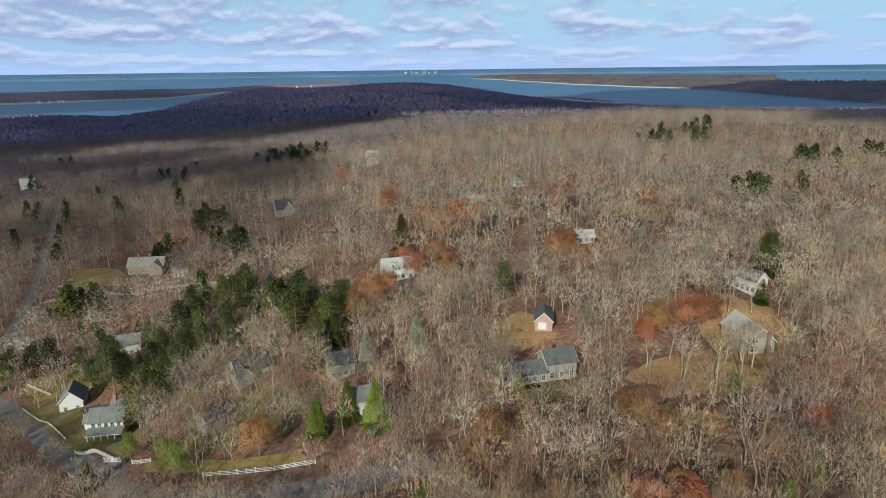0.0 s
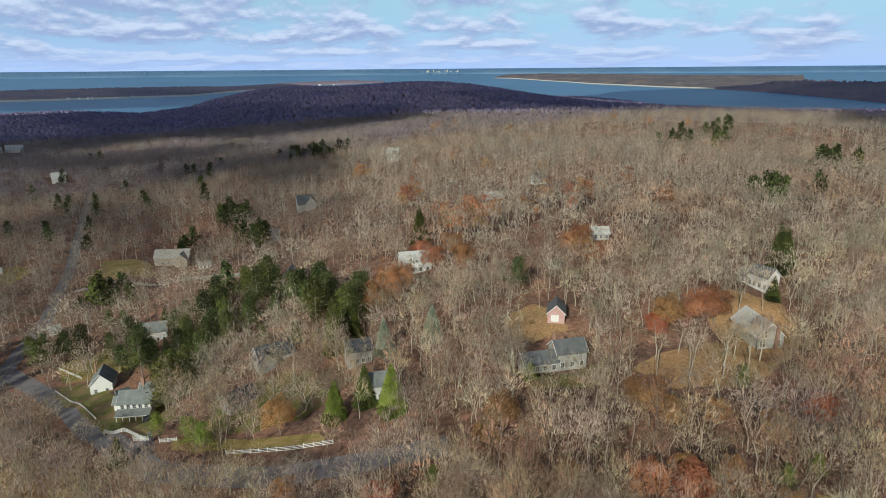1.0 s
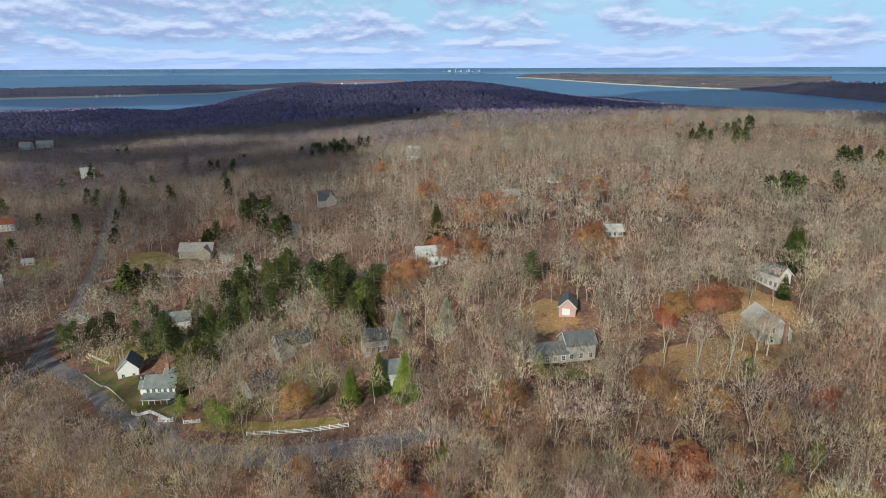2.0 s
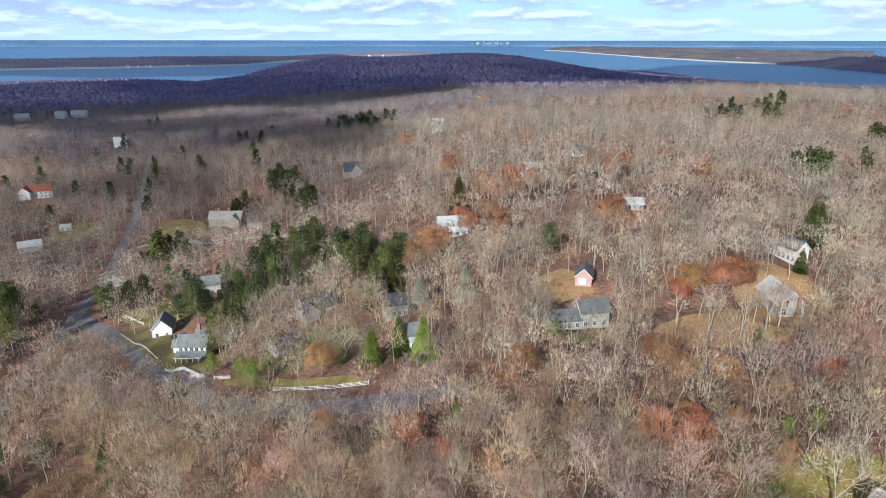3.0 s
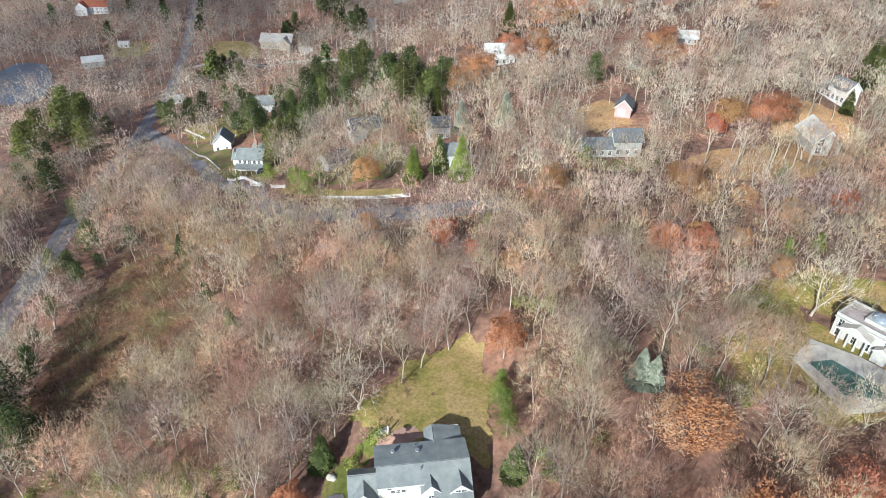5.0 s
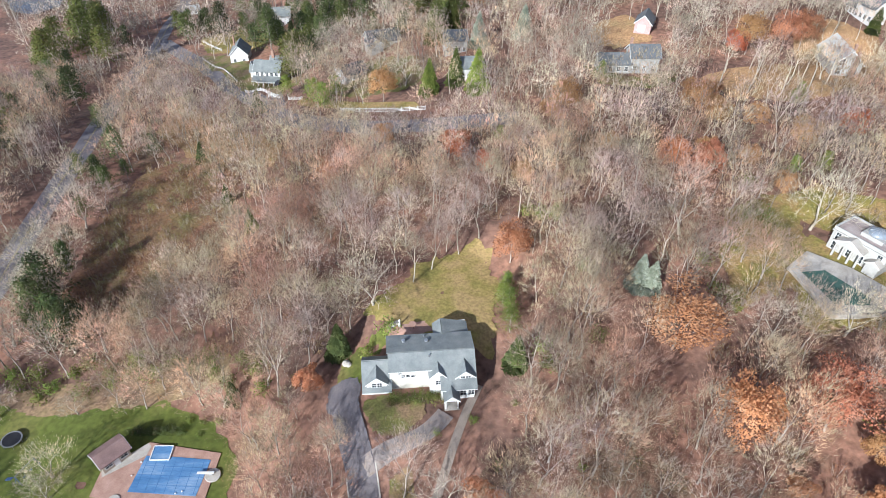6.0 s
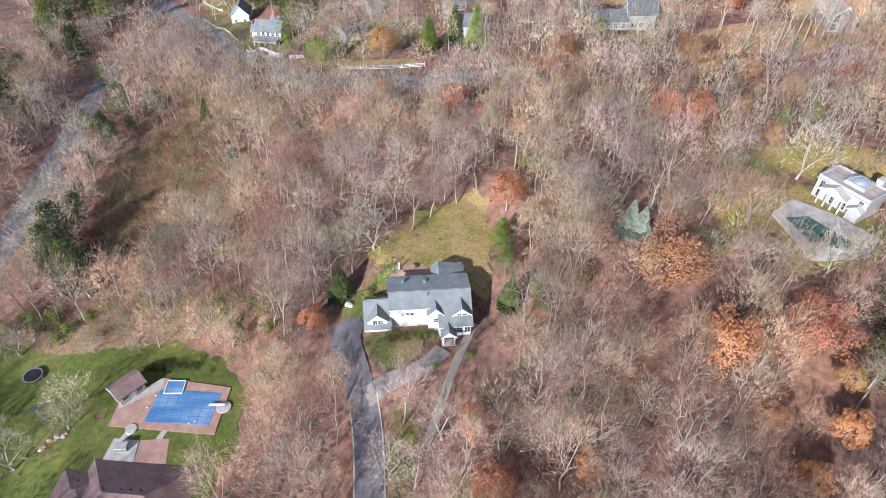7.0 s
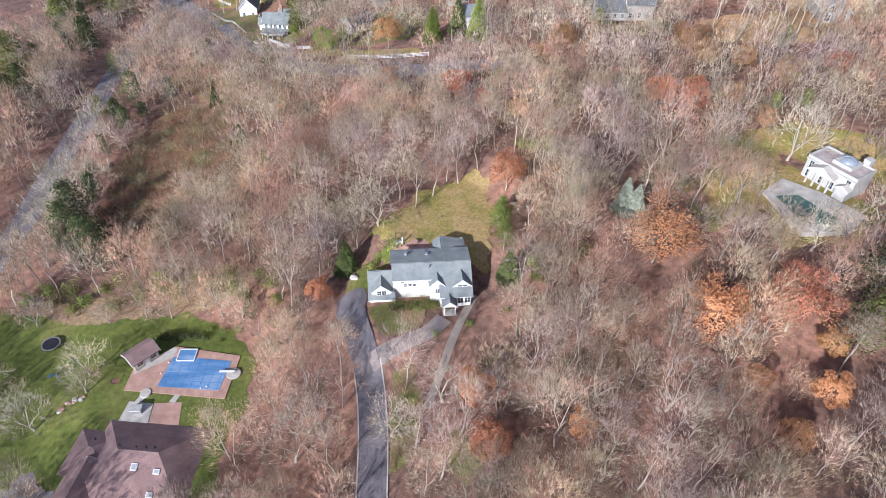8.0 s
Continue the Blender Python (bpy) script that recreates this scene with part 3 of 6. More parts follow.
def grow_pine(seed, height, spread, clumps, leaves, leaf_size):
    """A white pine or broad evergreen: leaning limbs that end in tufts."""
    rng = np.random.default_rng(seed)
    wood, crown = Clay(), Clay()
    wood.limb(np.array([0, 0, -1.0]), np.array([rng.normal(0, 0.5), rng.normal(0, 0.5), height * 0.95]), height * 0.016, 0.06, 5)
    for i in range(clumps):
        t = 0.22 + 0.76 * (i + rng.uniform(0, 1)) / clumps
        a = i * 2.4 + rng.uniform(-0.4, 0.4)
        reach = spread * (1.08 - t) * rng.uniform(0.5, 1.15) + 0.3
        p = np.array([0, 0, t * height])
        q = p + np.array([math.cos(a) * reach, math.sin(a) * reach, 0.18 * reach])
        wood.limb(p, q, 0.09, 0.03, 3)
        for _ in range(leaves):
            u = rng.uniform(0.35, 1.1)
            c = p + (q - p) * u + rng.normal(0, 1, 3) * np.array([0.55, 0.55, 0.28]) * (0.5 + 0.16 * spread)
            crown.leaf(c, leaf_size * rng.uniform(0.6, 1.3), rng)
    return wood.arrays(), crown.arrays()


def grow_bush(seed, height, spread, stems, leaves, leaf_size, twig_w=0.05):
    rng = np.random.default_rng(seed)
    wood, crown = Clay(), Clay()
    for i in range(stems):
        a, r = rng.uniform(0, 6.283), spread * math.sqrt(rng.uniform(0, 1))
        top = np.array([math.cos(a) * r, math.sin(a) * r, height * rng.uniform(0.5, 1.0) * (1 - 0.45 * (r / spread) ** 2)])
        foot = np.array([math.cos(a) * r * 0.35, math.sin(a) * r * 0.35, -0.4])
        wood.sliver(foot, top, twig_w * 1.4, rng)
        for _ in range(leaves):
            u = rng.uniform(0.25, 1.05)
            c = foot + (top - foot) * u + rng.normal(0, 0.16 * spread, 3)
            if leaf_size:
                crown.leaf(c, leaf_size * rng.uniform(0.6, 1.3), rng)
            else:
                crown.sliver(c, c + unit(rng.normal(0, 1, 3) + np.array([0, 0, 0.8])) * rng.uniform(0.4, 1.1), twig_w, rng)
    return wood.arrays(), crown.arrays()


def round_normals(part_arrays, leafy, roundness):
    """Normals of a tree's part: those of its faces for wood; for twigs and leaves those of the rounded crown that they fill."""
    v, f = part_arrays
    if leafy:
        out = v - np.array([*v[:, :2].mean(0), v[:, 2].min() * 0.75 + v[:, 2].max() * 0.25], np.float32)
        out /= np.maximum(1e-6, np.linalg.norm(out, axis=1, keepdims=True))
        g = np.cross(v[f[:, 1]] - v[f[:, 0]], v[f[:, 2]] - v[f[:, 0]])
        g /= np.maximum(1e-9, np.linalg.norm(g, axis=1, keepdims=True))
        inward = (g * out[f[:, 0]]).sum(1) < 0
        g[inward] *= -1
        f[inward] = f[inward][:, ::-1]
        n = roundness * out
        for i in range(3):
            n[f[:, i]] += 0.7 * g
    else:
        n = np.zeros_like(v)
        c = np.cross(v[f[:, 1]] - v[f[:, 0]], v[f[:, 2]] - v[f[:, 0]])
        for i in range(3):
            np.add.at(n, f[:, i], c)
    return n / np.maximum(1e-6, np.linalg.norm(n, axis=1, keepdims=True))


NORMALS = {}


def normals_of(template, slot):
    key = (id(template), slot)
    if key not in NORMALS:
        NORMALS[key] = round_normals(template[slot], slot == 1, 0.25 if any(template is t for t in SPRUCE) else 1.0)
    return NORMALS[key]


def stuff(name, label, category, template_sets, places, wood_mat, crown_mat):
    """Many plants joined into one object. places: x, y, z, turn, scale, template, tint."""
    vs, fs, sl, ti, ns, base = [], [], [], [], [], 0
    for x, y, z, turn, s, k, tint in places:
        c, sn = math.cos(turn) * s, math.sin(turn) * s
        for slot, (v, f) in enumerate(template_sets[k]):
            if not len(f):
                continue
            w = np.empty_like(v)
            w[:, 0], w[:, 1], w[:, 2] = v[:, 0] * c - v[:, 1] * sn + x, v[:, 0] * sn + v[:, 1] * c + y, v[:, 2] * s + z
            n = normals_of(template_sets[k], slot)
            m = np.empty_like(v)
            m[:, 0], m[:, 1], m[:, 2] = (n[:, 0] * c - n[:, 1] * sn) / s, (n[:, 0] * sn + n[:, 1] * c) / s, n[:, 2]
            ns.append(m)
            vs.append(w), fs.append(f + base), sl.append(np.full(len(f), slot)), ti.append(np.full(len(v), tint))
            base += len(v)
    me = mesh_from(name, np.concatenate(vs), np.concatenate(fs), [wood_mat, crown_mat], tints=np.concatenate(ti), slots=np.concatenate(sl), normals=np.concatenate(ns))
    return tagged(new(name, me), label, category, kind="stuff")


BARE = [grow_bare(100 + i, h, sp, 34, 64, 0.047, lo, trunk_r=0.17, tuft=0.32) for i, (h, sp, lo) in enumerate(((17, 4.9, 0.26), (18, 5.3, 0.32), (16, 4.8, 0.22), (18, 4.0, 0.34), (14, 5.4, 0.2), (20, 5.6, 0.3)))]
BARE_MID = [grow_bare(200 + i, h, sp, 18, 38, 0.095, lo, sides=3, trunk_r=0.17) for i, (h, sp, lo) in enumerate(((17, 5.0, 0.28), (19, 5.3, 0.32), (16, 4.7, 0.26), (14, 5.4, 0.2)))]
BARE_FAR = [grow_bare(240 + i, h, sp, 11, 24, 0.24, lo, sides=3, trunk_r=0.2) for i, (h, sp, lo) in enumerate(((16, 5.6, 0.3), (18, 6.0, 0.32), (15, 5.6, 0.28), (14, 5.8, 0.25)))]
BIG_BARE = [grow_bare(260 + i, h, sp, 84, 26, 0.06, 0.14, trunk_r=0.34, tuft=0.19) for i, (h, sp) in enumerate(((14, 7.6), (17, 8.2), (12, 6.6)))]
TALL = [grow_bare(290 + i, h, sp, 16, 34, 0.08, lo, sides=4, trunk_r=0.22) for i, (h, sp, lo) in enumerate(((17, 4.2, 0.5), (18, 4.6, 0.46), (16, 4.4, 0.44)))]
SAPLING = [grow_bare(280 + i, h, sp, 8, 26, 0.07, 0.2, sides=3, trunk_r=0.08, tuft=0.42) for i, (h, sp) in enumerate(((7, 2.6), (9, 2.8), (5.5, 2.4)))]


def grow_lump(seed, height, spread):
    """The crown of a tree miles away: an uneven dome."""
    rng = np.random.default_rng(seed)
    crown = Clay()
    for r, z in ((1.0, 0.45), (0.65, 0.88)):
        for i in range(5):
            a, k = 6.283 * (i + rng.uniform(-0.3, 0.3)) / 5 + 2 * r, r * spread * rng.uniform(0.7, 1.25)
            crown.v.append(np.array([math.cos(a) * k, math.sin(a) * k, height * (z + rng.uniform(-0.1, 0.08))]))
    crown.v.append(np.array([rng.normal(0, 1), rng.normal(0, 1), height * rng.uniform(0.95, 1.1)]))
    for i in range(5):
        j = (i + 1) % 5
        crown.f += [(i, j, 5 + j), (i, 5 + j, 5 + i), (5 + i, 5 + j, 10)]
    return Clay().arrays(), crown.arrays()


def grow_fuzz(seed, height, spread, limbs, bits, size):
    """A bare tree far off: trunk, limbs and a rounded haze of twig ends."""
    rng = np.random.default_rng(seed)
    wood, crown = Clay(), Clay()
    wood.sliver(np.array([0, 0, 0.0]), np.array([0, 0, height * 0.85]), 0.55, rng)
    lob = rng.uniform(0, 6.28, 3)
    for i in range(limbs):
        a, r = i * 2.4 + rng.uniform(-0.4, 0.4), spread * rng.uniform(0.4, 0.85)
        z = height * rng.uniform(0.3, 0.6)
        wood.sliver(np.array([0, 0, z]), np.array([math.cos(a) * r, math.sin(a) * r, z + r * rng.uniform(0.6, 1.1)]), 0.38, rng)
    for i in range(bits):
        d = unit(rng.normal(0, 1, 3))
        a = math.atan2(d[1], d[0])
        k = rng.uniform(0, 1) ** 0.4 * (1 + 0.2 * math.sin(3 * a + lob[0]) + 0.14 * math.sin(5 * a + lob[1] + 3 * d[2]))
        c = np.array([0, 0, height * 0.6]) + d * np.array([spread, spread, height * (0.38 if d[2] > 0 else 0.25)]) * k
        q = c + unit(d + rng.normal(0, 0.6, 3) + np.array([0, 0, 0.3])) * size * rng.uniform(1.2, 2.6)
        crown.sliver(c, q, size * rng.uniform(0.5, 1.0), rng)
    return wood.arrays(), crown.arrays()


MIDFAR = [grow_fuzz(310 + i, 17, 5.4 + 0.4 * (i % 3), 7, 110, 0.5) for i in range(5)]
FAR = [grow_fuzz(300 + i, 17, 6.0 + 0.4 * (i % 3), 3, 44, 0.95) for i in range(5)]
FARTHER = [grow_lump(320 + i, 15, 6.2) for i in range(6)]
RUSSET = [grow_bare(400 + i, h, sp, 34, 4, 0.05, lo, leaves=150, leaf_size=0.46, tuft=0.27) for i, (h, sp, lo) in enumerate(((16, 7.2, 0.24), (15, 5.8, 0.26), (11, 4.4, 0.2)))]
RUSSET_MID = [grow_bare(420 + i, 16, 5.2, 14, 2, 0.1, 0.26, leaves=34, leaf_size=0.95, sides=3) for i in range(2)]
SPRUCE = [grow_conifer(500 + i, h, r, 22, 11, 1.5) for i, (h, r) in enumerate(((15, 4.0), (18, 4.2), (12, 3.2)))]
PINE = [grow_pine(520 + i, h, s, 42, 52, 0.62) for i, (h, s) in enumerate(((17, 7.6), (15, 6.6), (18, 7.0)))]
PINE_MID = [grow_pine(540 + i, h, s, 22, 16, 1.7) for i, (h, s) in enumerate(((19, 7.0), (16, 6.4)))]
SHRUB = [grow_bush(560 + i, h, s, 26, 14, 0.34) for i, (h, s) in enumerate(((2.4, 2.0), (3.4, 2.4)))]
SCRUB = [grow_bush(580 + i, h, s, 14, 9, 0, 0.06) for i, (h, s) in enumerate(((3.0, 2.2), (4.5, 2.6), (2.2, 2.6)))]

FAR_HOMES = [(-560, 1150, 10, 22), (-511, 1176, -5, 18), (-488, 1190, 8, 24), (-300, 840, 15, 14), (60, 610, -20, 10)]
# open places without trees: x, y, radius
OPEN = [(5, 76, 8), (-9, 80, 6), (-4, 90, 15), (-1, 110, 11), (4, 101, 9), (4, 116, 7), (-9, 103, 6), (-6, 77, 6), (-50, 73, 17), (-66, 68, 16), (-82, 78, 15), (-80, 62, 14), (-52, 55, 16), (-72, 90, 7), (81, 110, 11), (70, 104, 7), (66, 118, 6),
        (-72, 262, 13), (-88, 284, 14), (-106, 322, 9), (54, 200, 12), (56, 217, 9), (65, 223, 6), (119, 200, 11), (-106, 478, 20), (-135, 474, 16), (2, 232, 6), (-25, 246, 7), (-21, 320, 7), (30, 284, 8),
        (139, 225, 8), (-38, 428, 10), (-16, 482, 9), (107, 288, 7), (-70, 143, 15), (-64, 129, 10), (-76, 157, 12), (-80, 168, 8), (-79, 121, 9), (-70, 122, 8), (-80, 140, 10), (-66, 112, 6), (-76, 110, 6), (-81, 326, 8), (-287, 602, 14), (-226, 470, 14), (-205, 490, 12), (-32, 222, 6), (5, 201, 4), (3, 189, 5), (-5, 192, 5), (77, 193, 6), (82, 186, 7), (88, 180, 7), (94, 176, 6), (70, 190, 5),
        (-255, 430, 30), (96, 183, 6), (84, 188, 6), (-100, 445, 14), (-128, 455, 12), (-140, 459, 11), (-118, 450, 10),
        (-108, 274, 9), (-98, 262, 9), (-88, 242, 9), (-78, 228, 9), (-70, 216, 8), (-60, 203, 8), (-128, 300, 9), (-118, 288, 9), (80, 178, 6), (86, 175, 7), (91, 171, 7), (99, 175, 8), (107, 180, 7), (76, 182, 6), (86, 198, 6), (96, 199, 6), (104, 195, 6)]
ROADS = [([(-106, 80), (-106.2, 124), (-109.5, 145), (-111.5, 160), (-117, 193), (-125, 226), (-137, 268), (-144, 322), (-151, 359), (-154, 394), (-161, 425), (-174, 492), (-201, 601), (-250, 793)], 7.0),
         ([(-144, 330), (-126, 308), (-107, 285), (-85, 250), (-70, 228), (-53, 203), (-44, 197), (-33, 189), (-22, 182), (-11, 178), (0, 175), (20, 172)], 8.0),
         ([(-8, -60), (-9, 5), (-10, 40), (-10.8, 55.5), (-11.6, 63), (-12.4, 68), (-13.7, 73), (-15.5, 77.5), (-17.3, 82), (-17.8, 87)], 4.8),
         ([(-12.8, 72), (-8.2, 73.9), (-3.2, 76), (-0.6, 78.6), (0.9, 81.4)], 3.2),
         ([(-57, 215), (-62, 230), (-64, 248)], 4.0),
         ([(-156, 446), (-127, 444), (-93, 421), (-69, 402), (-39, 369)], 4.0)]


YARDS = [(-73, 260, 9, 34), (-90, 283, 8, 36), (51, 196, 8, 22), (59, 197, 8, 22), (65.5, 223, 5, 16), (118, 198, 9, 26), (-104, 476, 14, 50), (140, 225, 5, 14), (-20.5, 318, 6, 30), (30, 287, 6, 9), (-40, 432, 9, 40), (-16, 486, 7, 40), (82, 110, 9, 20), (3.5, 229, 5, 14),
         (-286, 600, 14, 44), (107, 286, 5, 18), (-228, 462, 8, 40), (-224, 505, 9, 45), (-20, 194, 12, 12), (-58, 222, 10, 20), (-134, 472, 15, 45), (-145, 325, 12, 30)]
KEEP = []


def clear_of(x, y):
    for cx, cy, r in OPEN + KEEP:
        if (x - cx) ** 2 + (y - cy) ** 2 < r * r:
            return False
    for cx, cy, r, reach in YARDS:
        r, reach = r * 0.8, reach * 0.6
        d = math.hypot(cx, cy - 30)
        bx, by = cx - cx / d * reach, cy - (cy - 30) / d * reach
        dx, dy = bx - cx, by - cy
        t = max(0, min(1, ((x - cx) * dx + (y - cy) * dy) / (dx * dx + dy * dy)))
        if (x - cx - t * dx) ** 2 + (y - cy - t * dy) ** 2 < r * r:
            return False
    for pts, w in ROADS:
        for (ax, ay), (bx, by) in zip(pts, pts[1:]):
            dx, dy = bx - ax, by - ay
            t = max(0, min(1, ((x - ax) * dx + (y - ay) * dy) / (dx * dx + dy * dy)))
            if (x - ax - t * dx) ** 2 + (y - ay - t * dy) ** 2 < (w / 2 + (2.2 if ay < 300 else -0.6)) ** 2:
                return False
    return True


def scatter(seed, x0, x1, y0, y1, gap, keep=lambda x, y: True):
    rng = np.random.default_rng(seed)
    out = []
    for gy in np.arange(y0, y1, gap):
        for gx in np.arange(x0, x1, gap):
            x, y = gx + rng.uniform(-0.45, 0.45) * gap, gy + rng.uniform(-0.45, 0.45) * gap
            u = rng.uniform(0, 1, 4)
            if keep(x, y):
                out.append((x, y, u))
    return out


CACHE = {}


def plant(name, label, category, template, x, y, s, turn, wood_mat, crown_mat, group="", lift=0.0):
    """One tree or shrub with its own trunk and crown."""
    key = (id(template), wood_mat.name, crown_mat.name)
    if key not in CACHE:
        CACHE[key] = [(nm, mesh_from(nm, *template[i], m, normals=normals_of(template, i))) for i, (nm, m) in enumerate((("trunk", wood_mat), ("crown", crown_mat))) if len(template[i][1])]
    t = thing(name, label, category, pose(x, y, at(x, y) + lift, 0, 0, turn * 57.3) @ Matrix.Scale(s, 4), group)
    for nm, me in CACHE[key]:
        new(nm, me).parent = t
    return t


# ---- roads ----
def ribbon(name, label, category, pts, width, material, lift=0.08, kind="structure", aside=0.0):
    """A strip laid on the land along a smooth line."""
    p = np.array(pts, float)
    s = np.r_[0, np.cumsum(np.hypot(*np.diff(p, axis=0).T))]
    u = np.arange(0, s[-1], 1.5)
    c = np.stack([np.interp(u, s, p[:, 0]), np.interp(u, s, p[:, 1])], -1)
    for _ in range(6):
        c[1:-1] = (c[:-2] + 2 * c[1:-1] + c[2:]) / 4
    d = np.gradient(c, axis=0)
    d /= np.linalg.norm(d, axis=1, keepdims=True)
    side = np.stack([-d[:, 1], d[:, 0]], -1)
    c = c + side * aside
    cols = [c + side * o * width / 2 for o in (-1, -0.33, 0.33, 1)]
    v = np.stack([np.concatenate([q, land(q[:, 0], q[:, 1])[:, None] + lift], -1) for q in cols], 1).reshape(-1, 3)
    ob = new(name, mesh_from(name, v, grid_faces(4, len(c)), material, True))
    return tagged(ob, label, category, kind=kind)


def ground_patch(name, label, category, outline, material, lift=0.06):
    """A piece of ground with its own cover; its outline is smoothed and laid on the land."""
    o = np.array(outline, float)
    c = o.mean(0)
    n = 180
    ring = np.concatenate([o, o[:1]])
    s = np.r_[0, np.cumsum(np.hypot(*np.diff(ring, axis=0).T))]
    u = np.linspace(0, s[-1], n, endpoint=False)
    r = np.stack([np.interp(u, s, ring[:, 0]), np.interp(u, s, ring[:, 1])], -1)
    for _ in range(4):
        r = (np.roll(r, 1, 0) + 2 * r + np.roll(r, -1, 0)) / 4
    rng = np.random.default_rng(len(label))
    wob = rng.normal(0, 0.9, n)
    wob = (wob + np.roll(wob, 1) + np.roll(wob, 2)) / 3 + 0.9 * np.sin(np.arange(n) * 0.21 + len(label))
    wob *= min(1, np.linalg.norm(r - c, axis=1).mean() / 14)
    r = c + (r - c) * (1 + wob[:, None] / np.maximum(4, np.linalg.norm(r - c, axis=1, keepdims=True)))
    ks = np.linspace(0.03, 1, 16)
    q = np.concatenate([c + (r - c) * k for k in ks])
    v = np.c_[q, land(q[:, 0], q[:, 1]) + lift]
    i = np.arange(n)
    f = np.concatenate([np.stack([a * n + i, a * n + (i + 1) % n, (a + 1) * n + (i + 1) % n, (a + 1) * n + i], -1) for a in range(len(ks) - 1)])
    return tagged(new(name, mesh_from(name, v, f, material, True)), label, category, kind="structure")


# ---- houses ----
def window_frame(w, h, t):
    """A mitred frame in one piece, round an opening w x h that stands on z = 0."""
    bm = bmesh.new()
    rings = []
    for y in (-0.02, 0.08):
        for k in (t, 0.0):
            rings.append([bm.verts.new((x, y, z)) for x, z in ((-w / 2 - k, -k), (w / 2 + k, -k), (w / 2 + k, h + k), (-w / 2 - k, h + k))])
    for a, b in ((0, 1), (1, 3), (3, 2), (2, 0)):
        for i in range(4):
            j = (i + 1) % 4
            bm.faces.new((rings[a][i], rings[a][j], rings[b][j], rings[b][i]))
    return bm


def window_cross(w, h, bar):
    """Meeting rail and glazing bar in one piece."""
    c, u, bm = h / 2, 0.03, bmesh.new()
    if bar:
        o = [(-w / 2, c - u), (-u, c - u), (-u, 0), (u, 0), (u, c - u), (w / 2, c - u), (w / 2, c + u), (u, c + u), (u, h), (-u, h), (-u, c + u), (-w / 2, c + u)]
    else:
        o = [(-w / 2, c - u), (w / 2, c - u), (w / 2, c + u), (-w / 2, c + u)]
    add_poly(bm, [[Vector((x, y, z)) for x, z in o] for y in (0.0, 0.06)])
    return bm


def windows(parent, spots, face_m, w=1.0, h=1.4, bars=1):
    """Framed windows on one wall: spots of (along, height) in the wall's plane face_m (x along, y out, z up)."""
    for u, z in spots:
        ob = part("window", window_frame(w, h, 0.12), M["white"], parent)
        ob.matrix_local = face_m @ Matrix.Translation((u, 0, z))
        part("glazing_bar", window_cross(w, h, bars), M["white"], ob)
        part("pane", box_bm(0, 0.0, 0.0, w, 0.06, h), M["glass"], ob)


def gable(parent, L, W, eave, ridge, wall_mat, roof_mat, m=Matrix(), sunk=3.0, over=0.45, name="wall", thick=0.22):
    """A gabled block, ridge along x: wall, roof and white rakes."""
    bm = bmesh.new()
    prof = [(-W / 2, -sunk), (W / 2, -sunk), (W / 2, eave), (0, ridge - 0.12), (-W / 2, eave)]
    add_poly(bm, [[Vector((x, y, z)) for y, z in prof] for x in (-L / 2, L / 2)])
    ob = part(name, bm, wall_mat, parent)
    ob.matrix_local = m
    k = (ridge - eave) / (W / 2)
    ye, ze = W / 2 + over, eave - over * k
    bm = bmesh.new()
    prof = [(-ye, ze), (0, ridge), (ye, ze), (ye, ze + thick), (0, ridge + thick), (-ye, ze + thick)]
    add_poly(bm, [[Vector((x, y, z)) for y, z in prof] for x in (-L / 2 - over, L / 2 + over)])
    rf = part("roof", bm, roof_mat, parent)
    rf.matrix_local = m
    for x in (-L / 2 - over - 0.03, L / 2 + over + 0.03):
        bm = bmesh.new()
        add_poly(bm, [[Vector((x + dx, y, z)) for y, z in ((-ye, ze - 0.12), (0, ridge - 0.12), (ye, ze - 0.12), (ye, ze + thick * 0.85), (0, ridge + thick * 0.85), (-ye, ze + thick * 0.85))] for dx in (-0.04, 0.04)])
        part("rake_board", bm, M["white"], rf)
    rf.matrix_local = m
    return ob


def chimney(parent, x, y, z0, z1, sx, sy, material):
    bm = bmesh.new()
    add_box(bm, x, y, z0, sx, sy, z1 - z0, bevel=0.03)
    add_box(bm, x, y, z1 - 0.25, sx + 0.18, sy + 0.18, 0.16)
    ob = part("chimney", bm, material, parent)
    bm = bmesh.new()
    add_tube(bm, (x, y, z1 - 0.1), (x, y, z1 + 0.3), 0.16, 0.13, 8)
    part("flue", bm, M["paver"], ob)


def face(side, L, W):
    """The plane of a wall of a block: s, n (long sides), e, w (ends)."""
    return {"s": pose(0, -W / 2, 0, 0, 0, 180), "n": pose(0, W / 2, 0, 0, 0, 0), "e": pose(L / 2, 0, 0, 0, 0, -90), "w": pose(-L / 2, 0, 0, 0, 0, 90)}[side]


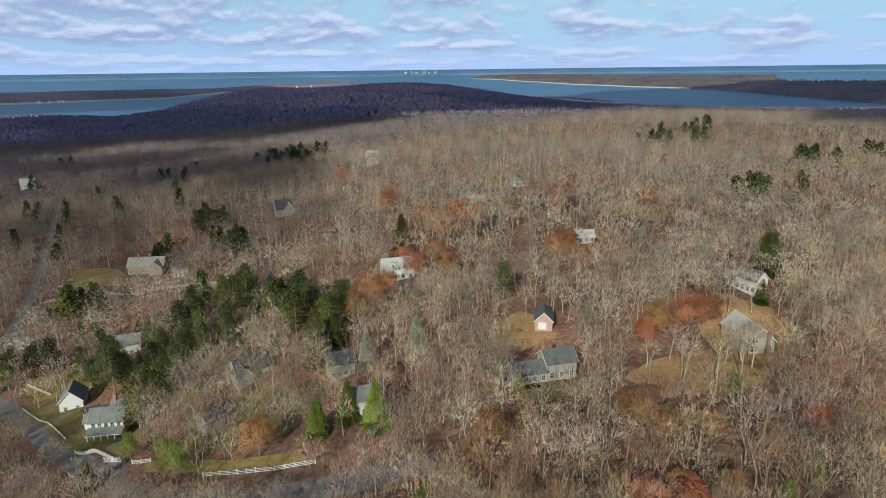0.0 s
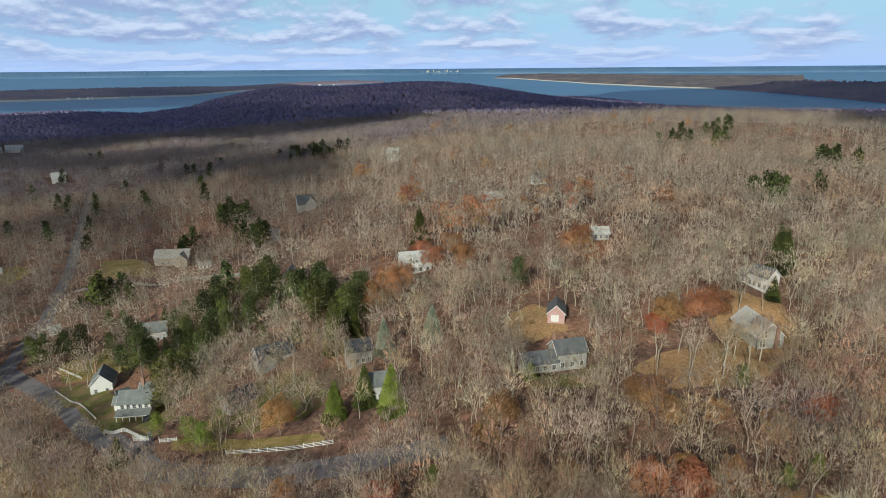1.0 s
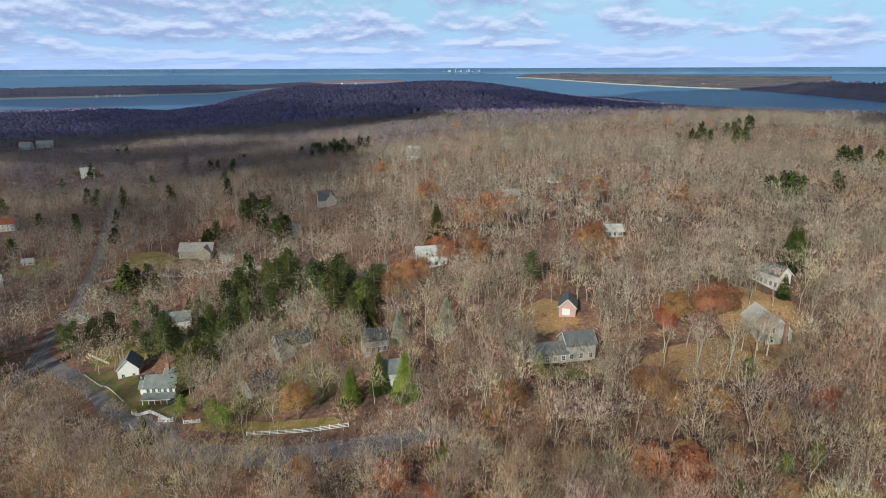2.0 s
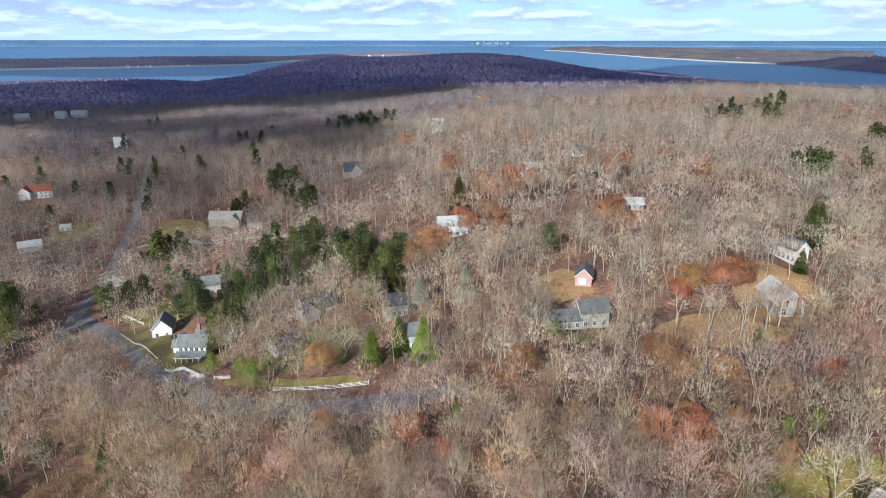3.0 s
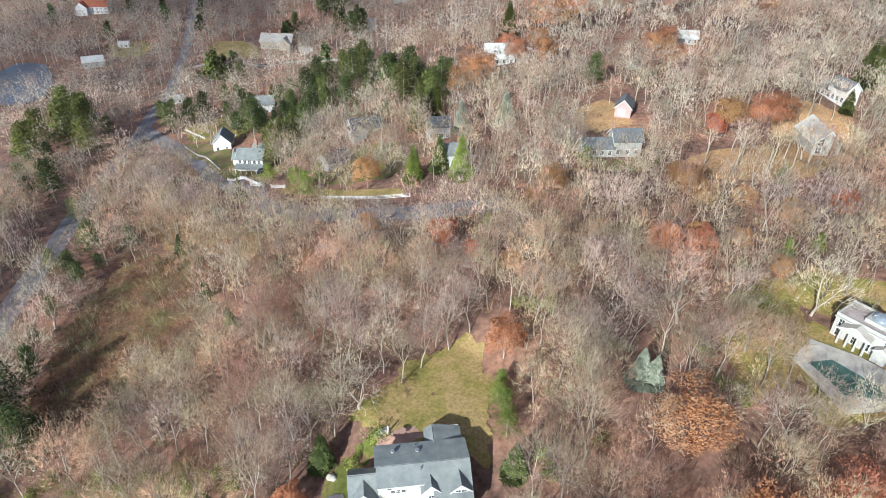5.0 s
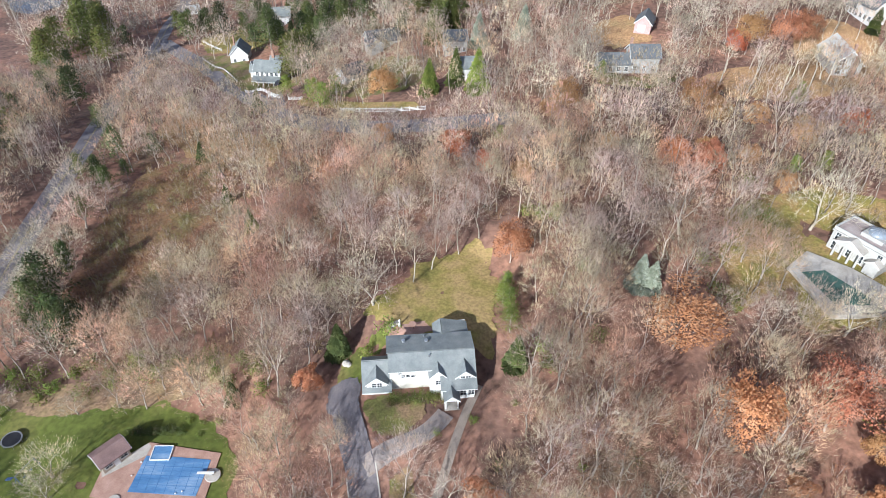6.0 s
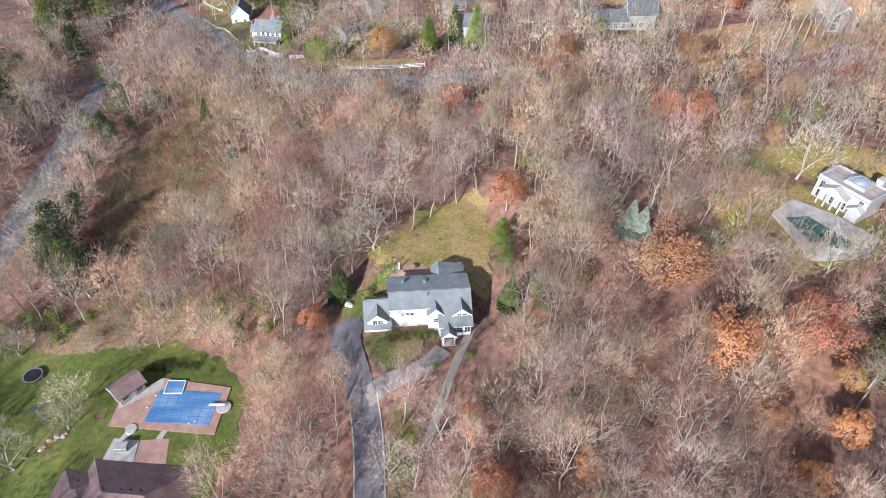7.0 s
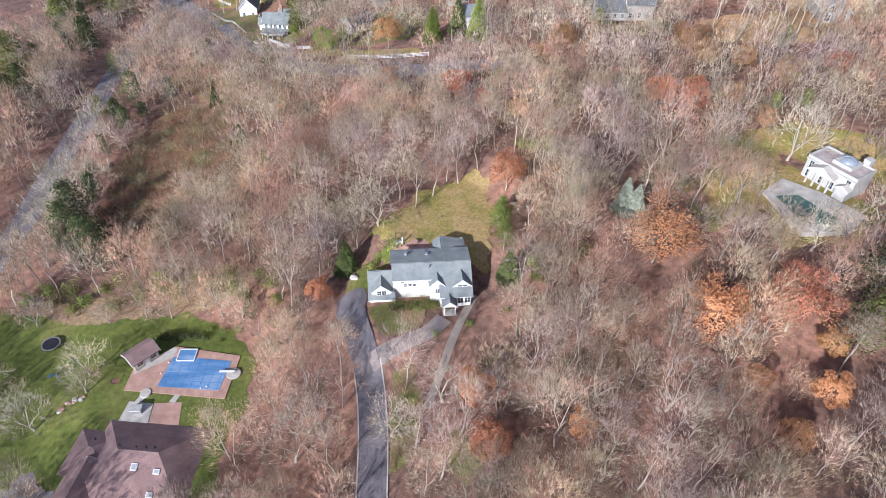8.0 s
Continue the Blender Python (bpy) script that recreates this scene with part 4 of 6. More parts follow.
def house(name, label, x, y, rz, L, W, eave, ridge, wall_mat, roof_mat, z=None, chim=(), rows=(0.9, 3.6), cols=4, sides="snew", wing=None, dormers=0):
    """A plain gabled house with windows, chimneys and an optional wing (x, y, turn, L, W, eave, ridge)."""
    h = thing(name, label, "house", pose(x, y, at(x, y) if z is None else z, 0, 0, rz))
    gable(h, L, W, eave, ridge, wall_mat, roof_mat)
    for s in sides:
        n = cols if s in "sn" else 2
        span = L if s in "sn" else W
        windows(h, [((i + 0.5) / n * span - span / 2, r) for i in range(n) for r in rows if r + 1.4 < eave], face(s, L, W))
    for cx, cy, top, sx in chim:
        chimney(h, cx, cy, -1, top, sx, sx * 0.7, M["brick"])
    for i in range(dormers):
        dx = ((i + 0.5) / dormers - 0.5) * L * 0.8
        gable(h, W * 0.3, 1.9, eave + 1.5, eave + 2.3, wall_mat, roof_mat, pose(dx, -W * 0.32, 0, 0, 0, 90), sunk=-eave + 0.3, over=0.2, name="dormer", thick=0.12)
        windows(h, [(0, eave + 0.3)], pose(dx, -W * 0.47, 0, 0, 0, 180), 0.9, 1.0)
    if wing:
        wx, wy, wr, wl, ww, we, wrg = wing
        gable(h, wl, ww, we, wrg, wall_mat, roof_mat, pose(wx, wy, 0, 0, 0, wr))
        windows(h, [((i + 0.5) / 3 * wl - wl / 2, 0.9) for i in range(3)], pose(wx, wy, 0, 0, 0, wr) @ face("s", wl, ww))
    return h


for (pts, w), name, label in zip(ROADS, ("road", "side_road", "driveway", "front_walk", "house_drive", "mansion_drive"),
                                 ("grey two-lane country road with worn markings", "narrow grey road past the white fences", "curving asphalt driveway up to the grey-roofed house", "paved walk to the front porch", "short asphalt drive between white fences", "pale drive in front of the stone mansion")):
    ribbon(name, label, "road", pts, w, M["stone"] if "mansion" in name else M["paving"] if name == "front_walk" else M["drive"] if name == "driveway" else M["asphalt"], 0.2 if name in ("driveway", "front_walk") else 0.12)
for o in (-0.16, 0.16):
    ribbon("road_marking", "faded yellow centre line on the road", "road marking", [(x + o, y) for x, y in ROADS[0][0]], 0.13, M["line"], 0.13)

for o in (-2.5, 2.5):
    ribbon("kerb", "pale stone edging of the driveway", "kerb", ROADS[2][0][:7], 0.22, M["stone"], 0.26, aside=o)
ribbon("footpath", "pale worn footpath from the porch into the wood", "path", [(6.5, 87), (3.9, 81), (1.4, 73.2), (-0.7, 67.1), (-2.5, 62)], 1.5, M["trail"], 0.12)

GRASS = [
    ("drive_verge", "mossy grass verge beside the driveway", "moss", [(-8.6, 70), (-5, 71), (-3, 64), (-4.5, 54), (-8, 52)]),
    ("mossy_glade", "mossy ground among the bare trees", "moss", [(2, 58), (6, 60), (8, 54), (5, 49), (2, 52)]),
    ("house_yards", "rough grass between the woodland houses", "moss", [(-42, 234), (-30, 238), (-12, 232), (-6, 214), (-14, 204), (-30, 208), (-44, 218)]),
    ("farm_garden", "rough lawn round the white farmhouse", "moss", [(-84, 268), (-66, 266), (-56, 252), (-54, 234), (-62, 228), (-72, 240), (-82, 250)]),
    ("grey_house_lawn", "leafy lawn before the grey house", "moss", [(42, 200), (44, 188), (54, 184), (66, 186), (70, 198), (60, 193), (50, 192)]),
    ("lawn", "yellow-green back lawn in autumn", "grass", [(-15, 103), (-10.8, 109), (-6, 114.5), (0.4, 119.5), (6.4, 123), (10.2, 120), (11, 112), (10.5, 103), (9, 93), (0, 96), (-8, 97), (-12, 98.5)]),
    ("side_lawn", "strip of grass beside the house", "lush", [(-18, 86), (-20, 90), (-16.5, 96.5), (-11, 99), (-10, 96), (-14.6, 91), (-15, 87)]),
    ("front_lawn", "small grass island inside the drive", "moss", [(-13.8, 83.2), (-9, 84.6), (-2.8, 83), (-3.6, 79.5), (-5.4, 77.2), (-9.4, 75.8), (-12.8, 78.4)]),
    ("pool_lawn", "bright green lawn round the pool", "lush", [(-96, 92), (-86, 91), (-76, 89), (-64, 88), (-52, 90), (-42, 86), (-37, 77), (-36, 66), (-37, 50), (-52, 43), (-77, 43), (-94, 60)]),
    ("leafy_bank", "grass bank covered in brown leaves", "ochre", [(-98, 93), (-81, 94), (-67, 97), (-54, 99), (-45, 100), (-42, 94), (-51, 90.5), (-66, 88), (-80, 88.5)]),
    ("villa_lawn", "mossy lawn beside the white villa", "olive", [(54, 99), (55, 110), (60, 124), (68, 130), (77, 124), (71, 111), (63, 101)]),
    ("villa_garden", "olive leaf-strewn grass behind the white villa", "olive", [(69, 130), (84, 133), (98, 127), (105, 114), (97, 106), (89, 117), (78, 121)]),
    ("villa_forecourt", "leaf-strewn grass round the court", "olive", [(63, 108), (69, 114), (77, 118), (84, 111), (90, 101), (85, 95), (78, 92), (66, 93)]),
    ("roadside_green", "rough grass between road and white houses", "moss", [(-113, 302), (-97, 293), (-83, 273), (-74, 251), (-80, 249), (-97, 270), (-109, 288)]),
    ("clearing", "brushy clearing of dry brown growth", "brush", [(-84, 182), (-74, 174), (-64, 166), (-57, 147), (-52, 130), (-56, 118), (-66, 110), (-80, 109), (-88, 120), (-90, 145), (-90, 168)]),
    ("garage_yard", "yard of orange fallen leaves by the garage", "amber", [(47, 224), (54, 233), (63, 235), (69, 227), (66, 216), (57, 214), (49, 214)]),
    ("glade", "sunlit glade floor of orange leaves", "amber", [(114, 224), (128, 227), (138, 214), (131, 196), (120, 185), (94, 172), (79, 178), (74, 190), (85, 195), (106, 197)]),
    ("bank", "rust-coloured brush on the bank below the road", "amber", [(-100, 232), (-82, 222), (-66, 198), (-48, 182), (-50, 168), (-78, 182), (-98, 205)]),
    ("mansion_lawn", "mown lawn before the stone mansion", "grass", [(-154, 500), (-124, 488), (-112, 460), (-112, 450), (-134, 452), (-152, 466)]),
    ("cottage_lawn", "shaded lawn behind the white cottage", "grass", [(-124, 331), (-104, 334), (-88, 319), (-81, 301), (-91, 293), (-104, 299), (-115, 308)]),
    ("far_lawn", "far green lawn among houses", "grass", [(-238, 512), (-214, 518), (-200, 500), (-205, 478), (-226, 482)]),
    ("verge", "grass verge along the side road", "grass", [(-52, 220), (-40, 211), (-28, 203), (-8, 193), (-7, 188), (-30, 198), (-52, 214)]),
]
for k, (name, label, m, outline) in enumerate(GRASS):
    ground_patch(name, label, "lawn", outline, M[m], (0.03 if name in ("pool_lawn", "leafy_bank", "side_lawn") else 0.12) + 0.006 * k)
ground_patch("parking", "asphalt forecourt beside the garage", "driveway", [(-21, 84), (-20.5, 88), (-15.5, 88.5), (-14.5, 85), (-15, 80), (-18, 80)], M["drive"], 0.24)
ground_patch("pond", "dark pond beyond the road", "pond", [(-282, 466), (-260, 462), (-238, 425), (-228, 392), (-234, 378), (-252, 384), (-286, 430)], M["pond"], 1.2)
ground_patch("tarmac", "dark asphalt court in front of the brown-roofed house", "driveway", [(-84, 40), (-77, 50), (-72, 55), (-66, 52), (-60, 45), (-64, 38)], M["asphalt"], 0.16)

# ---- the grey-roofed house ----
def prism(parent, name, profile, x0, x1, material, m=Matrix(), label=""):
    """A solid drawn along x from an outline in y and z."""
    bm = bmesh.new()
    add_poly(bm, [[Vector((x, y, z)) for y, z in profile] for x in (x0, x1)])
    ob = part(name, bm, material, parent, label)
    ob.matrix_local = m
    return ob


def slope(parent, pts, material, thick=0.2, name="roof", edge=True):
    """A roof plane from four corners (eave, eave, ridge, ridge)."""
    bm = bmesh.new()
    top = [Vector(p) for p in pts]
    n = (top[1] - top[0]).cross(top[3] - top[0]).normalized()
    n = n if n.z > 0 else -n
    add_poly(bm, [[p for p in top], [p + n * thick for p in top]])
    ob = part(name, bm, material, parent)
    if edge:
        bm = bmesh.new()
        a, b = top[0], top[1]
        out = (top[0] - top[3])
        out = Vector((out.x, out.y, 0)).normalized() * 0.1
        add_poly(bm, [[a - Vector((0, 0, 0.14)), b - Vector((0, 0, 0.14)), b - Vector((0, 0, 0.02)) , a - Vector((0, 0, 0.02))], [a - Vector((0, 0, 0.14)) + out, b - Vector((0, 0, 0.14)) + out, b - Vector((0, 0, 0.02)) + out, a - Vector((0, 0, 0.02)) + out]])
        part("gutter", bm, M["white"], ob)
    return ob


def main_house():
    h = thing("house", "cream two-storey house with grey shingle roofs and white gables", "house", pose(-4.5, 89, 10.0, 0, 0, 6))
    R, W = M["roof_grey"], M["cream"]
    # two-storey middle and east, one roof, long slope to the east front
    prism(h, "wall", [(-2.7, -3), (4.0, -3), (4.0, 5.9), (-0.5, 6.7), (-2.7, 5.2)], -5.2, 9.5, W)
    prism(h, "wall", [(-5.7, -3), (-3.3, -3), (-3.3, 4.6), (-5.7, 3.0)], 3.6, 9.5, M["white"])
    slope(h, [(-5.4, -3.15, 5.05), (3.5, -3.15, 5.05), (3.5, -0.5, 7.0), (-5.4, -0.5, 7.0)], R)
    slope(h, [(3.5, -6.2, 3.0), (9.9, -6.2, 3.0), (9.9, -0.5, 7.0), (3.5, -0.5, 7.0)], R)
    slope(h, [(9.9, 4.5, 6.0), (-5.6, 4.5, 6.0), (-5.6, -0.5, 7.0), (9.9, -0.5, 7.0)], R)
    # low garage wing to the west
    prism(h, "wall", [(-3.6, -3), (3.2, -3), (3.2, 1.6), (-0.2, 4.6), (-3.6, 1.6)], -9.8, -5.1, M["white"])
    slope(h, [(-10.1, -4.2, 1.2), (-4.9, -4.2, 1.2), (-4.9, -0.2, 5.0), (-10.1, -0.2, 5.0)], R)
    slope(h, [(-4.9, 3.9, 1.3), (-10.1, 3.9, 1.3), (-10.1, -0.2, 5.0), (-4.9, -0.2, 5.0)], R)
    # north wing
    m = pose(0, 0, 0, 0, 0, 90)
    prism(h, "wall", [(-9.2, -3), (-3.5, -3), (-3.5, 4.9), (-4.7, 6.0), (-9.2, 5.1)], 0.5, 7.6, M["white"], m)
    slope(h, [(9.5, 8.0, 5.1), (9.5, 1.5, 5.1), (4.7, 0.3, 6.2), (4.7, 8.0, 6.2)], R)
    slope(h, [(3.2, 3.0, 5.0), (3.2, 8.0, 5.0), (4.7, 8.0, 6.2), (4.7, 2.2, 6.2)], R)
    # dormers and gabled bays, ridge towards the front
    for x, yf, yb, w, base, eave, top, nw in ((-7.5, -3.6, 0.0, 3.5, 1.2, 3.0, 4.6, 2), (7.9, -4.7, -0.8, 3.1, 3.6, 4.8, 6.2, 2), (3.2, -4.2, -0.8, 2.8, -2.0, 4.5, 6.0, 1)):
        L = yb - yf
        gable(h, L, w, eave, top, M["white"], R, pose(x, (yf + yb) / 2, 0, 0, 0, 90), sunk=-base, over=0.28, name="dormer", thick=0.14)
        windows(h, [((k - (nw - 1) / 2) * 0.95, eave - 1.0 if nw == 2 else 2.4) for k in range(nw)], pose(x, yf, 0, 0, 0, 180), 0.75, 1.05)
    # porch gable on posts
    gable(h, 2.6, 2.4, 2.5, 3.6, M["white"], R, pose(5.3, -6.6, 0, 0, 0, 90), sunk=-2.1, over=0.25, name="porch_beam", thick=0.14)
    for sx in (-1, 1):
        part("porch_post", box_bm(5.3 + sx * 1.05, -7.7, -1.0, 0.22, 0.22, 3.3, bevel=0.02), M["white"], h)
    d = part("door", box_bm(5.3, -5.74, 0.1, 1.0, 0.08, 2.1), M["bluewall"], h, "dark front door")
    part("step", box_bm(5.3, -7.3, -0.8, 2.6, 1.6, 0.9), M["stone"], h)
    # windows of the cream front and the east front
    windows(h, [(-0.2 - 0.85, 3.1), (-0.2, 3.1), (-0.2 + 0.85, 3.1), (4.2, 4.0), (-1.6, 4.0)], pose(-1.8, -2.72, 0, 0, 0, 180) @ Matrix.Scale(-1, 4, (1, 0, 0)), 0.62, 0.65, 0)
    windows(h, [(-1.0, 1.0), (0.4, 1.0)], pose(7.9, -5.72, 0, 0, 0, 180), 1.0, 1.4)
    windows(h, [(-2.0, 0.8), (1.5, 0.8), (0.0, 3.4)], pose(9.52, 0, 0, 0, 0, -90), 0.9, 1.3)
    windows(h, [(-2.4, 0.8), (0.0, 3.6), (1.6, 0.8)], pose(6.0, 7.62, 0, 0, 0, 0), 0.9, 1.3)
    # vents, a chimney pipe and skylights on the roof
    for x, y, z, r, t in ((-2.5, 2.4, 6.0, 0.28, 0.6), (1.6, 2.3, 6.0, 0.3, 0.4), (-5.0, -0.2, 5.2, 0.12, 1.2), (1.8, -1.4, 6.2, 0.1, 0.5), (1.2, 3.6, 5.8, 0.1, 0.4)):
        bm = bmesh.new()
        add_tube(bm, (x, y, z), (x, y, z + t + 0.4), r, r, 8)
        add_tube(bm, (x, y, z + t + 0.4), (x, y, z + t + 0.55), r * 1.4, r * 1.2, 8)
        part("roof_vent", bm, M["metal"], h)
    # balcony rail on the north wing
    for k in range(5):
        part("rail_post", box_bm(5.2 + k * 1.0, 8.2, 4.4, 0.09, 0.09, 1.0), M["white"], h)
    part("rail", box_bm(7.2, 8.2, 5.35, 4.2, 0.09, 0.08), M["white"], h)
    part("balcony_floor", box_bm(7.2, 8.0, 4.2, 4.4, 1.0, 0.2), M["white"], h)


main_house()


def patio_things():
    ground_patch("patio", "brown paved patio behind the house", "patio", [(-10.5, 97.5), (-3.5, 99.5), (-2.0, 97), (-5, 95.8), (-10, 95.2)], M["paver"], 0.16)
    z = at(-7, 98)
    for x, y, s in ((-9.6, 98.6, 0.7), (-8.9, 98.9, 0.5), (-10.2, 98.2, 0.6), (-18.2, 92.6, 0.8), (-17.6, 92.0, 0.6)):
        bm = bmesh.new()
        bmesh.ops.create_icosphere(bm, subdivisions=2, radius=s)
        for v in bm.verts:
            v.co *= 1 + 0.25 * noise.noise(v.co * 2.1 + Vector((x, y, 0)))
            v.co.z *= 0.7
        ob = part("boulder", bm, M["stone"])
        ob.location = (x, y, at(x, y) + 0.2)
        tagged(ob, "pale garden boulder beside the house", "rock", "garden boulders")
    t = thing("garden_table", "round brown table on the patio", "table", pose(-5.9, 97.8, z + 0.25))
    bm = bmesh.new()
    add_tube(bm, (0, 0, 0.7), (0, 0, 0.76), 0.75, 0.75, 14)
    part("tabletop", bm, M["paver"], t)
    for k in range(4):
        a = k * math.pi / 2 + 0.4
        bm = bmesh.new()
        add_tube(bm, (0.5 * math.cos(a), 0.5 * math.sin(a), 0), (0.5 * math.cos(a), 0.5 * math.sin(a), 0.7), 0.04, 0.04, 5)
        part("leg", bm, M["black"], t)
    s = thing("garden_statue", "white pillar ornament by the patio", "ornament", pose(-8.4, 98.2, at(-8.4, 98.2) + 0.1))
    bm = bmesh.new()
    add_tube(bm, (0, 0, 0), (0, 0, 0.3), 0.35, 0.3, 10), add_tube(bm, (0, 0, 0.3), (0, 0, 1.5), 0.2, 0.14, 10), add_tube(bm, (0, 0, 1.5), (0, 0, 1.8), 0.22, 0.05, 10)
    part("pillar", bm, M["white"], s)


patio_things()


# ---- the brown-roofed house, its pool and garden ----
def hip_roof(parent, x0, x1, y0, y1, z0, rx0, rx1, ry, zr, material, over=0.6):
    bm = bmesh.new()
    x0, x1, y0, y1 = x0 - over, x1 + over, y0 - over, y1 + over
    c = [bm.verts.new((x, y, z)) for z in (z0, z0 + 0.2) for x, y in ((x0, y0), (x1, y0), (x1, y1), (x0, y1))]
    a, b = bm.verts.new((rx0, ry, zr)), bm.verts.new((rx1, ry, zr))
    bm.faces.new(c[3::-1])
    for i in range(4):
        bm.faces.new((c[i], c[(i + 1) % 4], c[4 + (i + 1) % 4], c[4 + i]))
    bm.faces.new((c[4], c[5], b, a)), bm.faces.new((c[5], c[6], b)), bm.faces.new((c[6], c[7], a, b)), bm.faces.new((c[7], c[4], a))
    return part("roof", bm, material, parent)


def brown_house():
    h = thing("ranch_house", "long house with a brown hipped shingle roof and skylights", "house", pose(-51, 55, -4.4, 0, 0, -4))
    for x0, x1, y0, y1 in ((-9, 9.3, -6.5, 8.2),):
        part("wall", box_bm((x0 + x1) / 2, (y0 + y1) / 2, -3, x1 - x0, y1 - y0, 6.0), M["tanwall"], h)
    hip_roof(h, -9, 9.3, -6.5, 8.2, 2.9, -3.5, 3.6, 1.2, 6.6, M["roof_brown"])
    part("wall", box_bm(-9.6, -4.5, -3, 5.2, 7.5, 6.0), M["tanwall"], h)
    gable(h, 8.5, 6.4, 3.0, 5.0, M["tanwall"], M["roof_brown"], pose(-8.6, -4.6, 0, 0, 0, 90), over=0.5)
    hip_roof(h, -13, -5.5, -2, 5.8, 2.9, -9.6, -8.9, 2.0, 5.0, M["roof_brown"])
    for x, y in ((0.2, -1.2), (4.2, -1.6), (4.0, -5.0)):
        z = 6.6 - (1.2 - y) * 3.5 / 8.3
        ob = part("skylight", box_bm(0, 0, 0, 1.1, 1.2 if x < 1 else 0.9, 0.3, bevel=0.02), M["white"], h, "white framed skylight")
        ob.matrix_local = pose(x, y, z - 0.1, 22, 0, 0)
        part("pane", box_bm(0, 0, 0.29, 0.85, 0.9 if x < 1 else 0.6, 0.04), M["metal"], ob)
    for x, y, z in ((-3.5, 1.9, 6.4), (-0.6, 2.0, 6.4), (1.0, 2.1, 6.4), (2.6, 2.2, 6.4), (-9.5, 3.8, 4.4)):
        bm = bmesh.new()
        add_tube(bm, (x, y, z - 0.6), (x, y, z + 0.35), 0.12, 0.12, 7)
        part("roof_vent", bm, M["black"], h)
    windows(h, [(-6, 0.9), (-3, 0.9), (0, 0.9), (3, 0.9), (6, 0.9)], pose(0.15, 8.22, 0, 0, 0, 0))
    windows(h, [(-4, 0.9), (0, 0.9), (4, 0.9)], pose(9.32, 0.8, 0, 0, 0, -90))
    windows(h, [(-4, 0.9), (0, 0.9), (4, 0.9)], pose(0.15, -6.52, 0, 0, 0, 180))


brown_house()


def slab(name, label, category, outline, z, material, h=0.25, holes=None, kind=""):
    bm = bmesh.new()
    add_poly(bm, [[Vector((x, y, z - h)) for x, y in outline], [Vector((x, y, z)) for x, y in outline]])
    return tagged(part(name, bm, material), label, category, kind=kind)


def pool_garden():
    z = -1.05
    slab("pool_deck", "red paved deck round the swimming pool", "deck", [(-60, 70.6), (-40.4, 69.2), (-40.0, 79.4), (-53.6, 81.4), (-60, 75.5)], z, M["paver"], 0.5, kind="structure")
    p = thing("swimming_pool", "swimming pool under a taut blue winter cover", "pool", pose(0, 0, z))
    bm = bmesh.new()
    o = [(-53.9, 71.6), (-42.0, 71.0), (-41.4, 78.0), (-48.6, 78.5), (-53.2, 78.6)]
    add_poly(bm, [[Vector((x, y, 0.0)) for x, y in o], [Vector((x, y, 0.05)) for x, y in o]])
    part("cover", bm, M["cover"], p)
    for k in range(7):
        t = (k + 0.5) / 7
        part("strap", box_bm(-53.5 + 11.8 * t, 74.9 - 0.3 * t, 0.055, 0.07, 6.9, 0.015), M["strap"], p)
    for k in range(3):
        part("strap", box_bm(-47.6, 72.9 + 1.8 * k, 0.06, 11.6, 0.07, 0.015, rz=-2), M["strap"], p)
    s = thing("spa", "square spa with a white rim and blue cover", "spa", pose(-50.6, 79.2, z, 0, 0, 2))
    part("basin", box_bm(0, 0, 0, 3.25, 2.66, 0.16), M["cover"], s)
    for x, y, sx, sy in ((0, -1.43, 3.5, 0.18), (0, 1.43, 3.5, 0.18), (-1.72, 0, 0.18, 2.68), (1.72, 0, 0.18, 2.68)):
        part("rim", box_bm(x, y, 0, sx, sy, 0.24, bevel=0.03), M["white"], s)
    d = thing("diving_board", "white diving board on a stone base", "diving board", pose(-41.4, 75.1, z, 0, 0, 2))
    part("board", box_bm(0, 0, 0.55, 3.0, 0.5, 0.06, bevel=0.015), M["white"], d)
    part("stand", box_bm(0.9, 0, 0, 0.6, 0.5, 0.55, bevel=0.02), M["metal"], d)
    bm = bmesh.new()
    add_tube(bm, (0, 0, 0), (0, 0, 0.12), 1.4, 1.3, 20)
    ob = tagged(part("stone_pad", bm, M["stone"]), "round pale stone pad by the pool", "paving")
    ob.location = (-40.2, 75.0, z + 0.002)
    for x, y in ((-53.6, 77.3), (-54.3, 74.6), (-45.6, 71.4), (-44.6, 71.8)):
        bm = bmesh.new()
        bmesh.ops.create_icosphere(bm, subdivisions=2, radius=0.16, matrix=Matrix.Scale(0.7, 4, (0, 0, 1)))
        ob = part("water_bag", bm, M["white"])
        ob.location = (x, y, z + 0.12)
        tagged(ob, "small white weight on the pool cover", "weight", "cover weights")
    slab("pool_terrace", "pale stone terrace between cabana and spa", "terrace", [(-60, 75.6), (-53.8, 81.2), (-53.0, 80.6), (-53.2, 78.7), (-59.4, 74.2)], z + 0.02, M["stone"], 0.4, kind="structure")
    c = thing("cabana", "small pool cabana with a brown roof", "pool house", pose(-58.9, 78.0, z - 0.1, 0, 0, 50))
    gable(c, 5.0, 3.7, 2.3, 3.3, M["tanwall"], M["roof_brown"], over=0.4, sunk=1.5)
    windows(c, [(-1.4, 0.9), (1.4, 0.9)], face("s", 5.0, 3.7), 1.2, 1.1)
    part("door", box_bm(0, -1.89, 0, 1.0, 0.08, 2.0), M["white"], c, "white door")
    # terrace, hot tub and path behind the house
    slab("back_patio", "pale stone patio behind the brown-roofed house", "patio", [(-58.4, 63.8), (-58.0, 68.2), (-53.4, 67.8), (-52.9, 63.4)], z - 0.1, M["stone"], 0.6, kind="structure")
